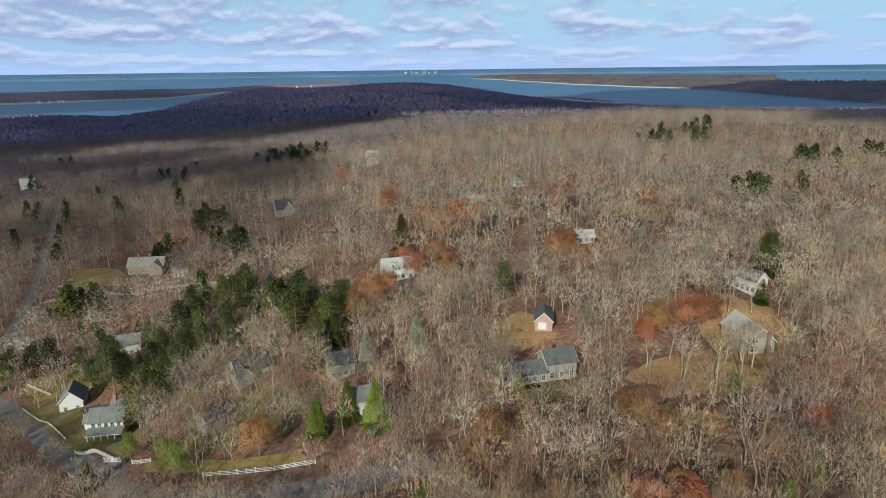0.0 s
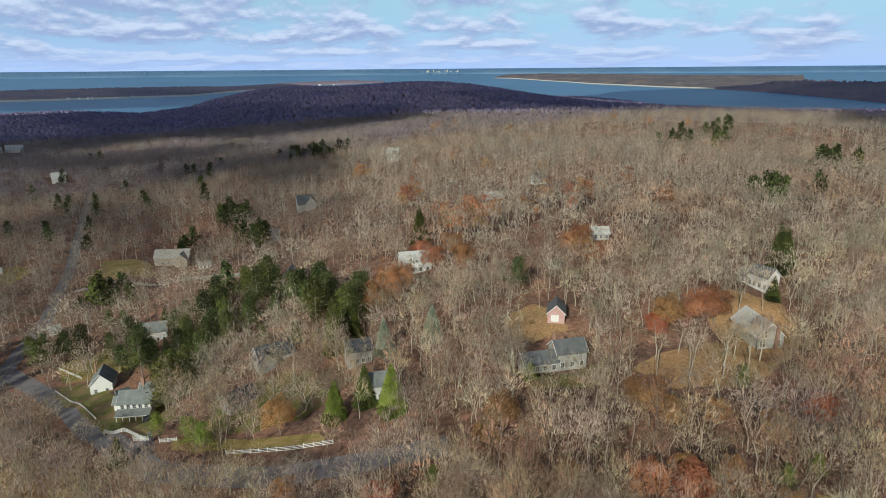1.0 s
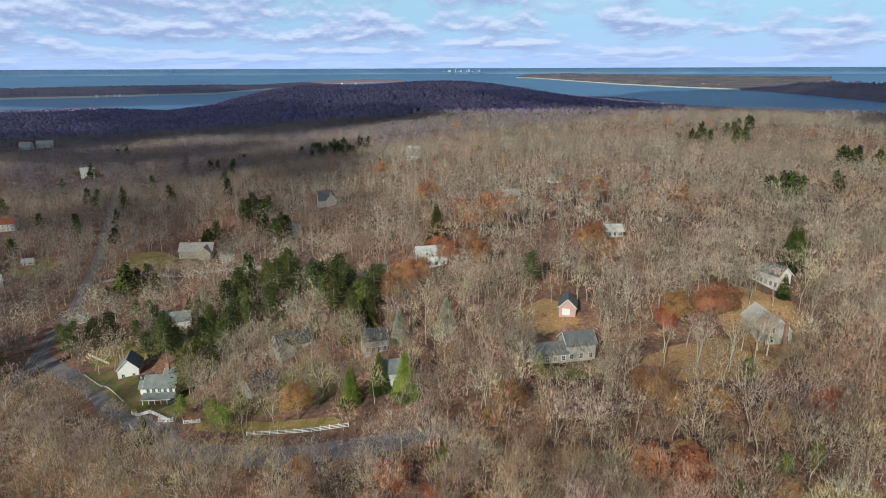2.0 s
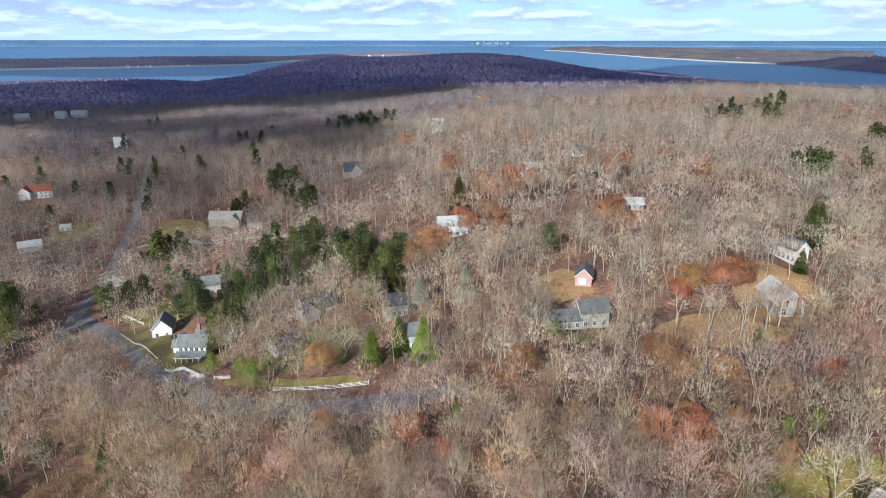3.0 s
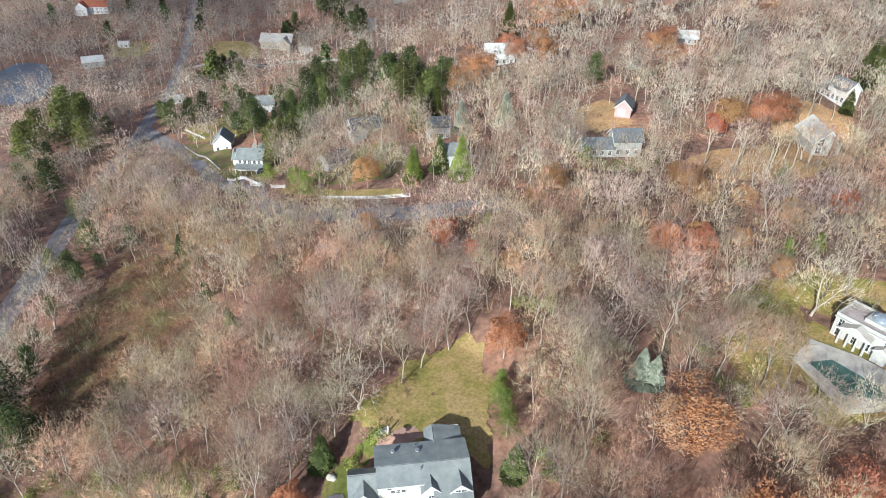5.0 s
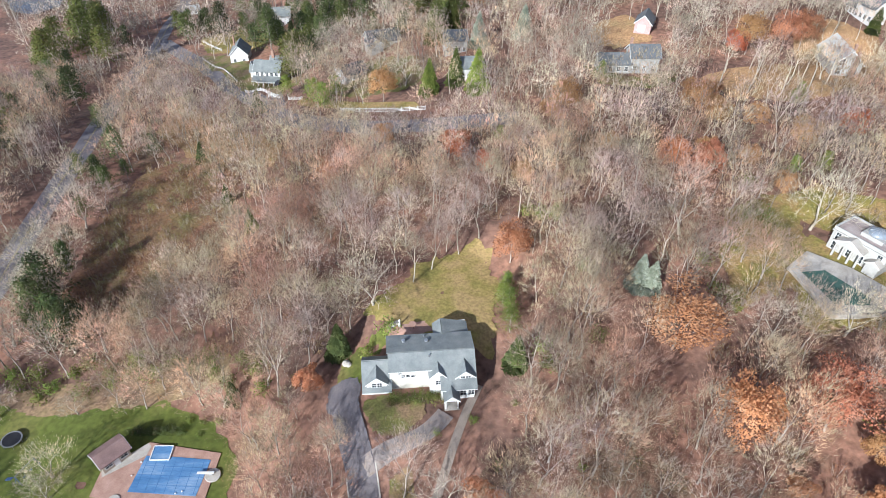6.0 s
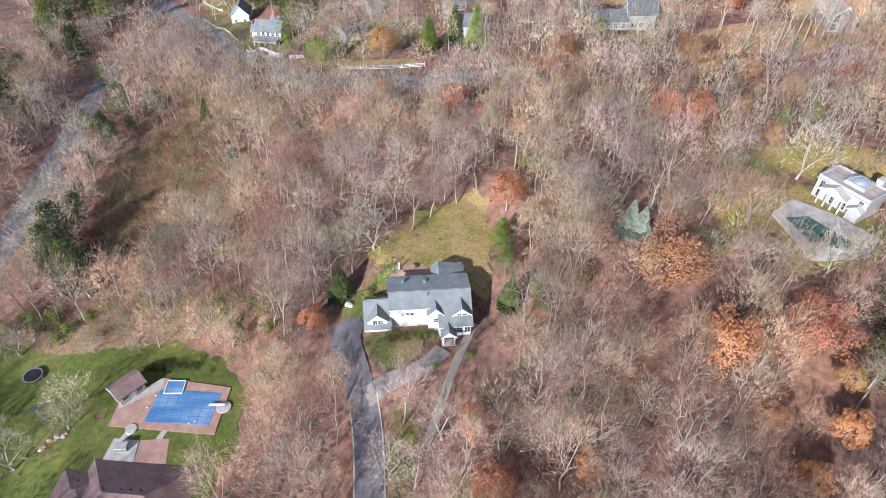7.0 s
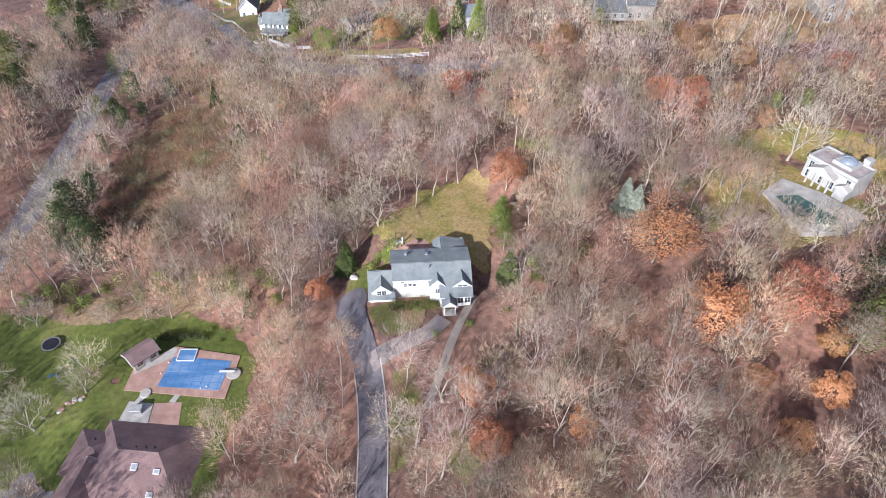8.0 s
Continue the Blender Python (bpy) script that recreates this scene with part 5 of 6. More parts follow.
    slab("brick_patio", "dark brick patio behind the house", "patio", [(-52.8, 63.4), (-53.2, 67.9), (-48.2, 68.3), (-47.2, 63.4)], z - 0.13, M["paver"], 0.6, kind="structure")
    slab("path", "pale paver path to the pool", "path", [(-50.6, 68.2), (-49.4, 68.2), (-48.9, 70.0), (-50.0, 70.0)], z - 0.08, M["stone"], 0.4, kind="structure")
    slab("stone_walk", "winding pale stone path", "path", [(-57.0, 68.0), (-55.8, 68.0), (-54.8, 70.0), (-56.2, 70.2)], z - 0.06, M["stone"], 0.4, kind="structure")
    bm = bmesh.new()
    add_tube(bm, (0, 0, 0), (0, 0, 0.25), 1.1, 1.0, 18)
    ob = tagged(part("stone_circle", bm, M["stone"]), "round stone landing on the path", "paving")
    ob.location = (-55.6, 70.0, z - 0.1)
    g = thing("hot_tub", "grey covered hot tub on the patio", "hot tub", pose(-55.8, 66.2, z - 0.09, 0, 0, 4))
    part("shell", box_bm(0, 0, 0, 2.2, 1.4, 0.85, bevel=0.06), M["metal"], g)
    part("lid", box_bm(0, 0, 0.85, 2.3, 1.5, 0.14, bevel=0.04), M["greywall"], g)
    # trampoline
    t = thing("trampoline", "round trampoline with a black mat on the lawn", "trampoline", pose(-80.2, 82.6, at(-80.2, 82.6) + 0.05))
    bm = bmesh.new()
    add_tube(bm, (0, 0, 0.86), (0, 0, 0.9), 1.6, 1.6, 28)
    part("mat", bm, M["black"], t)
    bm = bmesh.new()
    for k in range(28):
        a, b = 2 * math.pi * k / 28, 2 * math.pi * (k + 1) / 28
        add_poly(bm, [[Vector((r * math.cos(q), r * math.sin(q), zz)) for r, zz in ((1.61, 0.84), (1.85, 0.84), (1.85, 0.94), (1.61, 0.94))] for q in (a, b)], close=False)
    part("pad", bm, M["metal"], t, "pale grey rim pad")
    for k in range(6):
        a = k * math.pi / 3
        bm = bmesh.new()
        add_tube(bm, (1.75 * math.cos(a), 1.75 * math.sin(a), -0.5), (1.75 * math.cos(a), 1.75 * math.sin(a), 0.86), 0.04, 0.04, 6)
        part("leg", bm, M["metal"], t)
    # swing set
    w = thing("swing_set", "blue metal swing set with two swings", "swing set", pose(-73.6, 75.8, at(-73.6, 75.8), 0, 0, 70))
    bm = bmesh.new()
    add_tube(bm, (-2, 0, 2.3), (2, 0, 2.3), 0.06, 0.06, 6)
    part("beam", bm, M["metal"], w)
    for sx in (-2, 2):
        for sy in (-0.9, 0.9):
            bm = bmesh.new()
            add_tube(bm, (sx * 1.08, sy, -0.4), (sx, 0, 2.3), 0.05, 0.05, 6)
            part("leg", bm, M["blue"], w)
    for sx in (-0.8, 0.6):
        sw = part("swing_seat", box_bm(sx, 0, 0.5, 0.5, 0.2, 0.05), M["blue"], w)
        for dx in (-0.22, 0.22):
            bm = bmesh.new()
            add_tube(bm, (sx + dx, 0, 0.52), (sx + dx, 0, 2.3), 0.02, 0.02, 4)
            part("chain", bm, M["metal"], sw)
    bm = bmesh.new()
    add_poly(bm, [[Vector((-2.2 + dx, y, zz)) for y, zz in ((0.8, 1.5), (0.9, 1.55), (2.9, 0.15), (2.8, 0.05))] for dx in (-0.3, 0.3)])
    part("slide", bm, M["blue"], w)
    # clipped hedge behind the cabana and a planting bed
    hedge = [(-57.6 + 1.5 * k, 83.5 + 0.05 * k) for k in range(7)]
    for k, (x, y) in enumerate(hedge):
        plant("hedge_shrub", "clipped green hedge shrub by the pool lawn", "shrub", SHRUB[k % 2], x, y, 0.62, k, M["twig"], M["needle"], "hedge by the pool")


pool_garden()


# ---- the white villa ----
def villa():
    h = thing("villa", "white flat-roofed villa with a glass dome and pedimented portico", "house", pose(83.2, 112.0, 21.6, 0, 0, -57) @ Matrix.Scale(0.9, 4))
    W, s = M["stucco"], 5.3
    part("wall", box_bm(0, 0, -2, 12.0, 7.4, s + 2), W, h)
    part("roof", box_bm(0, 0, s, 11.6, 7.0, 0.12), M["flat_roof"], h, "mottled pinkish flat roof")
    for x, y, sx, sy in ((0, -3.62, 12.3, 0.3), (0, 3.62, 12.3, 0.3), (-6.0, 0, 0.3, 7.0), (6.0, 0, 0.3, 7.0)):
        part("parapet", box_bm(x, y, s - 0.15, sx, sy, 0.75, bevel=0.04), W, h)
    part("cornice", box_bm(0, -3.85, s - 0.5, 12.5, 0.35, 0.28), W, h)
    # drum and dome
    drum = part("dome_base", box_bm(0.8, 0.7, s + 0.1, 4.8, 4.6, 0.9, bevel=0.05), W, h)
    bm = bmesh.new()
    bmesh.ops.create_uvsphere(bm, u_segments=20, v_segments=10, radius=2.05, matrix=Matrix.Diagonal((1, 1, 0.62, 1)))
    dome = part("dome", bm, M["dome"], h, "pale blue-grey glazed dome", True)
    dome.location = (0.8, 0.7, s + 0.95)
    for k in range(10):
        a = k * math.pi / 5
        bm = bmesh.new()
        pts = [Vector((2.08 * math.cos(a) * math.cos(e), 2.08 * math.sin(a) * math.cos(e), 1.29 * math.sin(e))) for e in (0, 0.4, 0.8, 1.2, 1.57)]
        for p, q in zip(pts, pts[1:]):
            add_tube(bm, p, q, 0.05, 0.05, 4)
        part("rib", bm, M["metal"], dome)
    # portico: deep pediment on columns
    gable(h, 2.4, 5.8, 4.1, 5.6, W, M["stone"], pose(-1.0, -4.7, 0, 0, 0, 90), sunk=-3.5, over=0.3, name="pediment")
    for k in range(4):
        bm = bmesh.new()
        x = -1.0 - 2.6 + 5.2 * k / 3
        add_tube(bm, (x, -5.6, -1.5), (x, -5.6, 3.6), 0.28, 0.22, 12)
        add_tube(bm, (x, -5.6, 3.5), (x, -5.6, 3.7), 0.34, 0.34, 8)
        part("column", bm, W, h)
    part("terrace", box_bm(-1.0, -5.0, -2.0, 7.4, 3.2, 2.0), M["stone"], h)
    windows(h, [(-4.6, 0.5), (-1.4, 0.5), (1.2, 0.5), (4.6, 0.5), (-4.6, 3.0), (4.6, 3.0), (0, 3.0)], pose(0, -3.72, 0, 0, 0, 180), 1.0, 1.9)
    windows(h, [(-2.0, 0.5), (2.0, 0.5), (-2.0, 3.2), (2.0, 3.2)], pose(-6.02, 0, 0, 0, 0, 90), 1.0, 1.7)
    windows(h, [(-4.0, 0.5), (0, 0.5), (4.0, 0.5)], pose(0, 3.72, 0, 0, 0, 0), 1.0, 1.7)
    chimney(h, 3.4, 4.6, -1, s + 1.8, 1.5, 1.9, W)
    gable(h, 2.2, 2.8, 2.8, 3.7, W, M["stone"], pose(4.6, -4.4, 0, 0, 0, 90), over=0.2, name="side_wing")
    slab("sport_court", "faded green court with a pale border beside the villa", "court", [(66.5, 107.5), (72.5, 112.5), (79.0, 107.5), (84.5, 100.0), (79.5, 95.0), (69.5, 94.5)], 22.1, M["stone"], 1.2, kind="structure")
    slab("court_surface", "green painted court surface", "court", [(68.6, 106.0), (73.4, 106.6), (78.4, 98.8), (77.0, 97.0), (70.8, 97.2)], 22.14, M["court"], 0.5, kind="structure")


villa()

# ---- houses of the neighbourhood ----
def farmhouse():
    h = thing("farmhouse", "white two-storey house with a grey-green roof and a long front porch", "house", pose(-71.8, 261, -12.3, 0, 0, -4))
    W, R = M["white"], M["roof_grey"]
    gable(h, 10.5, 8.0, 5.6, 8.6, W, R)
    windows(h, [(-3.9 + 1.95 * k, 3.7) for k in range(5)], face("s", 10.5, 8.0), 1.1, 1.4)
    windows(h, [(-3.9, 0.7), (-1.6, 0.7), (1.6, 0.7), (3.9, 0.7)], face("s", 10.5, 8.0), 1.1, 1.6)
    windows(h, [(-2.2, 0.8), (1.2, 0.8), (-2.2, 3.6), (1.2, 3.6), (-0.4, 6.2)], face("e", 10.5, 8.0), 1.0, 1.4)
    windows(h, [(-2.0, 0.8), (2.0, 0.8), (-2.0, 3.6), (2.0, 3.6)], face("w", 10.5, 8.0), 1.0, 1.4)
    slope(h, [(-5.7, -7.2, 2.5), (5.7, -7.2, 2.5), (5.7, -3.9, 3.5), (-5.7, -3.9, 3.5)], R, name="porch_roof")
    for k in range(6):
        part("porch_post", box_bm(-5.2 + 2.08 * k, -6.9, -1.2, 0.2, 0.2, 3.65, bevel=0.02), W, h)
    part("porch_floor", box_bm(0, -5.6, -5.2, 11.0, 3.2, 4.6), M["stone"], h)
    for k in range(5):
        part("porch_rail", box_bm(-4.16 + 2.08 * k, -6.9, 0.2, 1.88, 0.08, 0.1), W, h)
    part("door", box_bm(0, -4.05, -0.5, 1.1, 0.1, 2.1), M["bluewall"], h, "dark front door")
    gable(h, 7.5, 6.4, 5.4, 7.9, W, R, pose(3.0, 6.6, 0, 0, 0, 0))
    gable(h, 3.4, 4.6, 7.0, 7.9, W, R, pose(3.2, 3.4, 0, 0, 0, 90), sunk=-5.0, over=0.25, name="dormer", thick=0.14)
    windows(h, [(-0.9, 5.7), (0.9, 5.7)], pose(3.2, 1.68, 0, 0, 0, 180), 0.9, 1.0)
    gable(h, 4.0, 4.4, 3.2, 5.0, W, R, pose(-6.6, 3.0, 0, 0, 0, 0), name="side_wing")
    chimney(h, 0.2, 6.0, -1, 10.4, 1.1, 0.9, M["brick"])


farmhouse()
house("cottage", "white gabled house with a grey shingle roof", -90, 284, 96, 9, 7.6, 4.4, 8.2, M["white"], M["roof_grey"], z=-13.6, chim=((2, 2.4, 10.2, 0.8),))
house("small_barn", "little white outbuilding between the white houses", -80, 272, 30, 4, 3.4, 2.4, 4.2, M["white"], M["roof_dark"], z=-12.6, rows=(0.7,), cols=1)
gh = house("grey_house", "long grey shingled house with white trim", 50, 197, 2, 9.4, 5.6, 3.0, 5.2, M["greywall"], M["roof_slate"], z=23.0, chim=((4.8, 1.0, 9.4, 0.8),), rows=(0.7,), wing=(8.8, 0.6, 0, 8.4, 6.6, 5.0, 7.6))
gr = house("garage", "small garage with a faded red gable and dark roof", 65.5, 224, 68, 7.5, 5.2, 2.9, 5.4, M["pinkwall"], M["roof_slate"], z=26.0, rows=(0.8,), cols=2, sides="sn")
part("garage_door", box_bm(-3.8, 0.4, 0.05, 0.1, 2.4, 2.2), M["white"], gr, "white garage door")
gb = house("gabled_house", "grey gabled house with a pale roof and brick chimney", 119, 200, -97, 14, 8.0, 3.8, 7.6, M["greywall"], M["roof_light"], z=24.2, chim=((7.4, 1.6, 7.4, 1.2), (5.2, 0.9, 9.0, 0.9)), rows=(0.8, 3.0), cols=4, sides="nw")
windows(gb, [(-2.2, 0.6), (2.2, 0.6), (-2.0, 3.2), (2.0, 3.2)], face("e", 14, 8.0), 1.5, 2.0)
house("stone_mansion", "large tan stone house with a pale grey roof", -104, 478, -6, 22, 11, 5.0, 9.5, M["tanwall"], M["stone"], z=-21.3, chim=((-5, 0, 11.5, 1.5), (2, 0, 12.0, 1.5)), cols=6, wing=(7, -5, 90, 9, 8, 4.6, 8.5))
house("mansion_annex", "small white annex beside the mansion", -82, 462, 8, 8, 5, 3, 5, M["white"], M["roof_light"], rows=(0.8,), cols=3)
house("blue_house", "pale blue-grey house with a dark roof among evergreens", 3.0, 227, 8, 7.4, 6.4, 4.8, 7.2, M["greywall"], M["roof_dark"])
house("dark_house", "weathered dark house under bare trees", -24, 249, 22, 12, 7, 3.2, 6.2, M["greywall"], M["roof_dark"], wing=(-4, -3, 90, 6, 5, 3, 5.5))
house("woodland_cabin", "dark low house under bare trees", -33, 226, 40, 9, 6, 3.0, 5.4, M["greywall"], M["roof_dark"])
house("hidden_house", "white house half hidden by spruces", 6, 203, 5, 7, 6, 5.0, 7.5, M["white"], M["roof_grey"])
house("gable_end_house", "white house with a steep gable behind pines", -20.5, 318, 80, 9, 7, 6.0, 10, M["white"], M["roof_grey"])
house("ridge_house", "white house with grey dormered roof on the wooded hill", 30, 288, 3, 12, 8, 5, 8, M["white"], M["roof_light"], dormers=2)
house("hillside_house", "white house with a pale roof on the hillside", 140, 226, -78, 8, 5.5, 5, 7.6, M["white"], M["roof_slate"], wing=(-6, 0, 0, 5, 5, 3, 5))
house("twin_gable_house", "white house partly hidden by a spruce", -40, 433, 0, 16, 8, 4.6, 8, M["white"], M["roof_light"], wing=(5, -3, 90, 8, 6, 4.6, 8.5))
house("timber_house", "grey and white gabled house in the woods", -16, 487, 12, 12, 8, 4.5, 10, M["greywall"], M["roof_dark"], wing=(2, -4, 90, 8, 7, 4.5, 9.5))
house("glade_house", "long pale roofed house on the wooded rise", 107, 287, -8, 9, 6, 2.8, 5, M["greywall"], M["roof_light"], rows=(0.8,))
house("pine_house", "white house with blue shutters behind pines", -81, 326, 10, 10, 8, 5, 8.2, M["white"], M["roof_grey"])
house("road_shed", "small white shed near the road", -142, 377, 30, 5, 4, 2.6, 4.6, M["white"], M["roof_light"], rows=(0.7,), cols=1)
house("red_roof_mansion", "large white house with a red tile roof and chimneys", -286, 603, 4, 24, 9, 6, 10, M["white"], M["roof_red"], chim=((-11.4, 0, 13, 1.6), (11.4, 0, 13, 1.6), (-3, 2, 12, 1.4)), cols=7, wing=(-8, -4, 90, 10, 9, 6, 10))
house("lawn_cottage", "tiny white house on a far lawn", -224, 505, 15, 7, 4, 2.6, 4.6, M["white"], M["roof_light"], rows=(0.7,), cols=2)
house("grey_cottage", "grey house half hidden by branches", -228, 462, 25, 13, 8, 4, 7, M["greywall"], M["roof_light"])
house("hill_cottage", "small white house among hill trees", 128, 420, 10, 8, 6, 4, 7, M["white"], M["roof_dark"])
house("wood_cottage", "pale house among rust-coloured trees", 89, 382, -10, 9, 6, 3.5, 6, M["white"], M["roof_light"])
house("shack", "small pale hut in the woods", 79, 261, 20, 4, 3, 2.4, 3.8, M["white"], M["roof_dark"], rows=(0.7,), cols=1)
for x, y, r, L in FAR_HOMES:
    house("far_house", "far pale house in the woods", x, y, r, L, 10, 7, 12, M["white"], M["roof_light"], cols=5, sides="s")
for k, (az, d) in enumerate(((-18.9, 3560), (-18.2, 3560), (-17.6, 3560), (-17.3, 3570), (-14.5, 3640), (-11.2, 4900), (-10.4, 4900), (-9.6, 4950), (-8.6, 4980), (0.4, 5600), (1.6, 5600), (29.8, 5400), (31.0, 5300), (32.2, 5000), (35.8, 5200), (23, 6500))):
    p = far_place(np.array([az]), np.array([float(d)]), np.array([SEA + 6.0]))[0]
    w = thing("shore_house", "tiny white house on the far shore", "house", pose(p[0], p[1], p[2], 0, 0, -az), "houses on the far shore")
    s = 6.0 if k % 3 else 11.0
    gable(w, s, 6, 3, 5, M["white"], M["roof_light"], sunk=8, over=0.3)
# pale city blocks on the horizon
for k in range(11):
    az = 9.3 + 0.32 * k + 0.1 * math.sin(k * 2.3)
    p = far_place(np.array([az]), np.array([14000.0]), np.array([50.0]))[0]
    b = thing("tower_block", "pale city block on the far horizon", "building", pose(p[0], p[1], p[2] - 30, 0, 0, -az), "city on the horizon")
    part("tower", box_bm(0, 0, 22, 5 + 3 * (k % 3), 6, 6 + 3 * ((k * 5) % 4), bevel=0.3), M["stone"], b)


# ---- rock bed on the lawn ----
rng = np.random.default_rng(8)
for k in range(12):
    bm = bmesh.new()
    bmesh.ops.create_icosphere(bm, subdivisions=2, radius=0.35 + 0.3 * rng.uniform())
    for v in bm.verts:
        v.co *= 1 + 0.3 * noise.noise(v.co * 2.3 + Vector((k * 3.1, 0, 0)))
        v.co.z *= 0.65
    x, y = -71.5 + 0.45 * k + rng.uniform(-0.5, 0.5), 66.8 + 0.22 * k + rng.uniform(-0.7, 0.7)
    ob = part("rock", bm, M["paver"] if k % 2 else M["stone"])
    ob.location = (x, y, at(x, y) + 0.12)
    tagged(ob, "rounded pinkish rock in the lawn bed", "rock", "rock bed")

# ---- fences ----
def fence(label, pts, bay=2.4, high=1.25, rails=3, pickets=0):
    f = thing("fence", label, "fence", Matrix())
    p = np.array(pts, float)
    s = np.r_[0, np.cumsum(np.hypot(*np.diff(p, axis=0).T))]
    n = max(1, int(s[-1] / bay))
    at_s = lambda u: Vector((np.interp(u, s, p[:, 0]), np.interp(u, s, p[:, 1]), 0))
    posts = [at_s(s[-1] * k / n) for k in range(n + 1)]
    for q in posts:
        q.z = at(q.x, q.y)
        bm = box_bm(0, 0, -0.3, 0.16, 0.16, high + 0.45)
        bmesh.ops.create_cone(bm, cap_ends=True, segments=4, radius1=0.16, radius2=0.02, depth=0.12, matrix=Matrix.Translation((0, 0, high + 0.2)) @ Matrix.Rotation(0.785, 4, "Z"))
        ob = part("post", bm, M["white"], f)
        ob.location = q
    for a, b in zip(posts, posts[1:]):
        for r in range(rails):
            z = Vector((0, 0, high * (r + 0.6) / rails))
            d = (b - a).normalized()
            side = Vector((-d.y, d.x, 0)) * 0.03
            bm = bmesh.new()
            up = Vector((0, 0, 0.07))
            add_poly(bm, [[c + z + side * 1 - up, c + z - side - up, c + z - side + up, c + z + side + up] for c in (a, b)])
            part("rail", bm, M["white"], f)
        for k in range(pickets):
            c = a + (b - a) * ((k + 0.5) / pickets)
            ob = part("picket", box_bm(0, 0, 0.1, 0.09, 0.09, high - 0.1), M["white"], f)
            ob.location = c
    return f


fence("white post-and-rail fence along the side road", [(-33.5, 199.5), (-25, 194.8), (-16, 190.2), (-6, 186.8)])
fence("white picket fence curving round the farmhouse garden", [(-79, 247.6), (-74, 242), (-69.5, 236.5), (-60, 224)], pickets=5)
fence("white gate panel beside the drive", [(-64, 226.5), (-58.9, 223.4)], pickets=6, high=1.6)
fence("white picket fence beside the drive", [(-55, 219.8), (-49.5, 217)], pickets=6)
fence("white fence behind the cottage lawn", [(-120, 322), (-105, 303.5)])
fence("low pale wall fence by the garden", [(-112, 296), (-97, 274.5), (-85, 258)], high=0.8, rails=2)
car = thing("parked_car", "dark parked car on the drive", "car", pose(-63, 240, at(-63, 240) + 0.1, 0, 0, 75))
bm = bmesh.new()
add_poly(bm, [[Vector((x, y, z)) for x, z in ((-2.2, 0.3), (2.2, 0.3), (2.2, 0.75), (1.2, 0.9), (0.6, 1.4), (-1.2, 1.45), (-1.9, 0.95), (-2.2, 0.85))] for y in (-0.85, 0.85)])
part("body", bm, M["black"], car)
for x in (-1.35, 1.35):
    for y in (-0.8, 0.8):
        bm = bmesh.new()
        add_tube(bm, (x, y - 0.1, 0.32), (x, y + 0.1, 0.32), 0.33, 0.33, 12)
        part("wheel", bm, M["black"], car)

# ---- trees that stand out ----
GREEN = [("spruce", (-19.9, 95.5), 2, 0.72, "needle"), ("arborvitae", (11.6, 104.5), 2, 0.62, "shrub"), ("arborvitae", (12.2, 100.5), 2, 0.7, "shrub"), ("arborvitae", (12.4, 96.8), 2, 0.66, "shrub"), ("arborvitae", (12.6, 108), 2, 0.55, "shrub"),
         ("spruce", (13, 89.5), 0, 0.55, "needle"), ("spruce", (37.6, 105.5), 2, 0.68, "blue_needle"), ("spruce", (39.8, 104.6), 2, 0.6, "blue_needle"), ("spruce", (9.5, 193), 0, 0.92, "shrub"), ("spruce", (26, 226), 0, 0.8, "blue_needle"), ("spruce", (3.0, 200), 1, 0.7, "cedar"), ("spruce", (-5, 198), 2, 0.95, "shrub"), ("spruce", (-3.5, 237), 1, 0.95, "cedar"), ("spruce", (2, 244), 2, 1.1, "cedar"), ("spruce", (-64, 213), 2, 0.75, "needle"), ("spruce", (-62, 269), 2, 1.1, "cedar"), ("spruce", (-56.5, 277), 2, 1.1, "cedar"), ("spruce", (-66, 283), 1, 0.85, "needle"),
          ("spruce", (-98.7, 166.5), 2, 0.9, "needle"), ("spruce", (-96, 165), 2, 0.85, "needle"), ("spruce", (-93, 171), 0, 0.6, "needle"), ("spruce", (-89, 184), 2, 0.8, "needle"), ("spruce", (-57, 151), 2, 0.5, "cedar"), ("spruce", (-47, 137), 2, 0.5, "cedar"), ("spruce", (-96, 150), 2, 0.7, "needle"), ("spruce", (-95, 140), 0, 0.6, "needle"), ("spruce", (-107, 172), 2, 0.8, "cedar"), ("spruce", (38, 325), 1, 1.0, "cedar"), ("spruce", (153, 236), 1, 1.0, "cedar"), ("spruce", (159, 240), 0, 1.0, "cedar"), ("spruce", (11, 226), 0, 0.8, "blue_needle"), ("spruce", (-4, 246), 1, 0.9, "cedar"), ("spruce", (-1, 240), 2, 0.8, "cedar"), ("spruce", (-78, 335), 2, 0.9, "cedar"), ("spruce", (-72.5, 178), 2, 0.6, "needle"), ("spruce", (-89.4, 127), 2, 0.55, "needle"), ("spruce", (-99.5, 482), 1, 1.0, "needle"), ("spruce", (-62.8, 480), 1, 0.95, "needle"),
         ("spruce", (-41, 420), 1, 0.95, "needle"), ("spruce", (-102.6, 173), 2, 0.7, "needle"), ("spruce", (137, 217), 2, 0.7, "cedar"), ("spruce", (39.7, 334), 1, 0.8, "needle"), ("spruce", (-39.8, 89.6), 2, 0.5, "needle")]
for k, (nm, (x, y), i, s, m) in enumerate(GREEN):
    lab = {"blue_needle": "blue-grey spruce with layered boughs", "needle": "dark green spruce among bare trees", "shrub": "yellow-green evergreen with dense boughs", "cedar": "olive-green spruce with layered boughs"}[m]
    tufted = nm == "arborvitae" or (x < -85 and y < 190)
    plant(nm, lab, "tree", PINE[k % 3] if tufted else SPRUCE[i], x, y, s * 0.64 if tufted else s, k * 1.3, M["bark"], M[m])
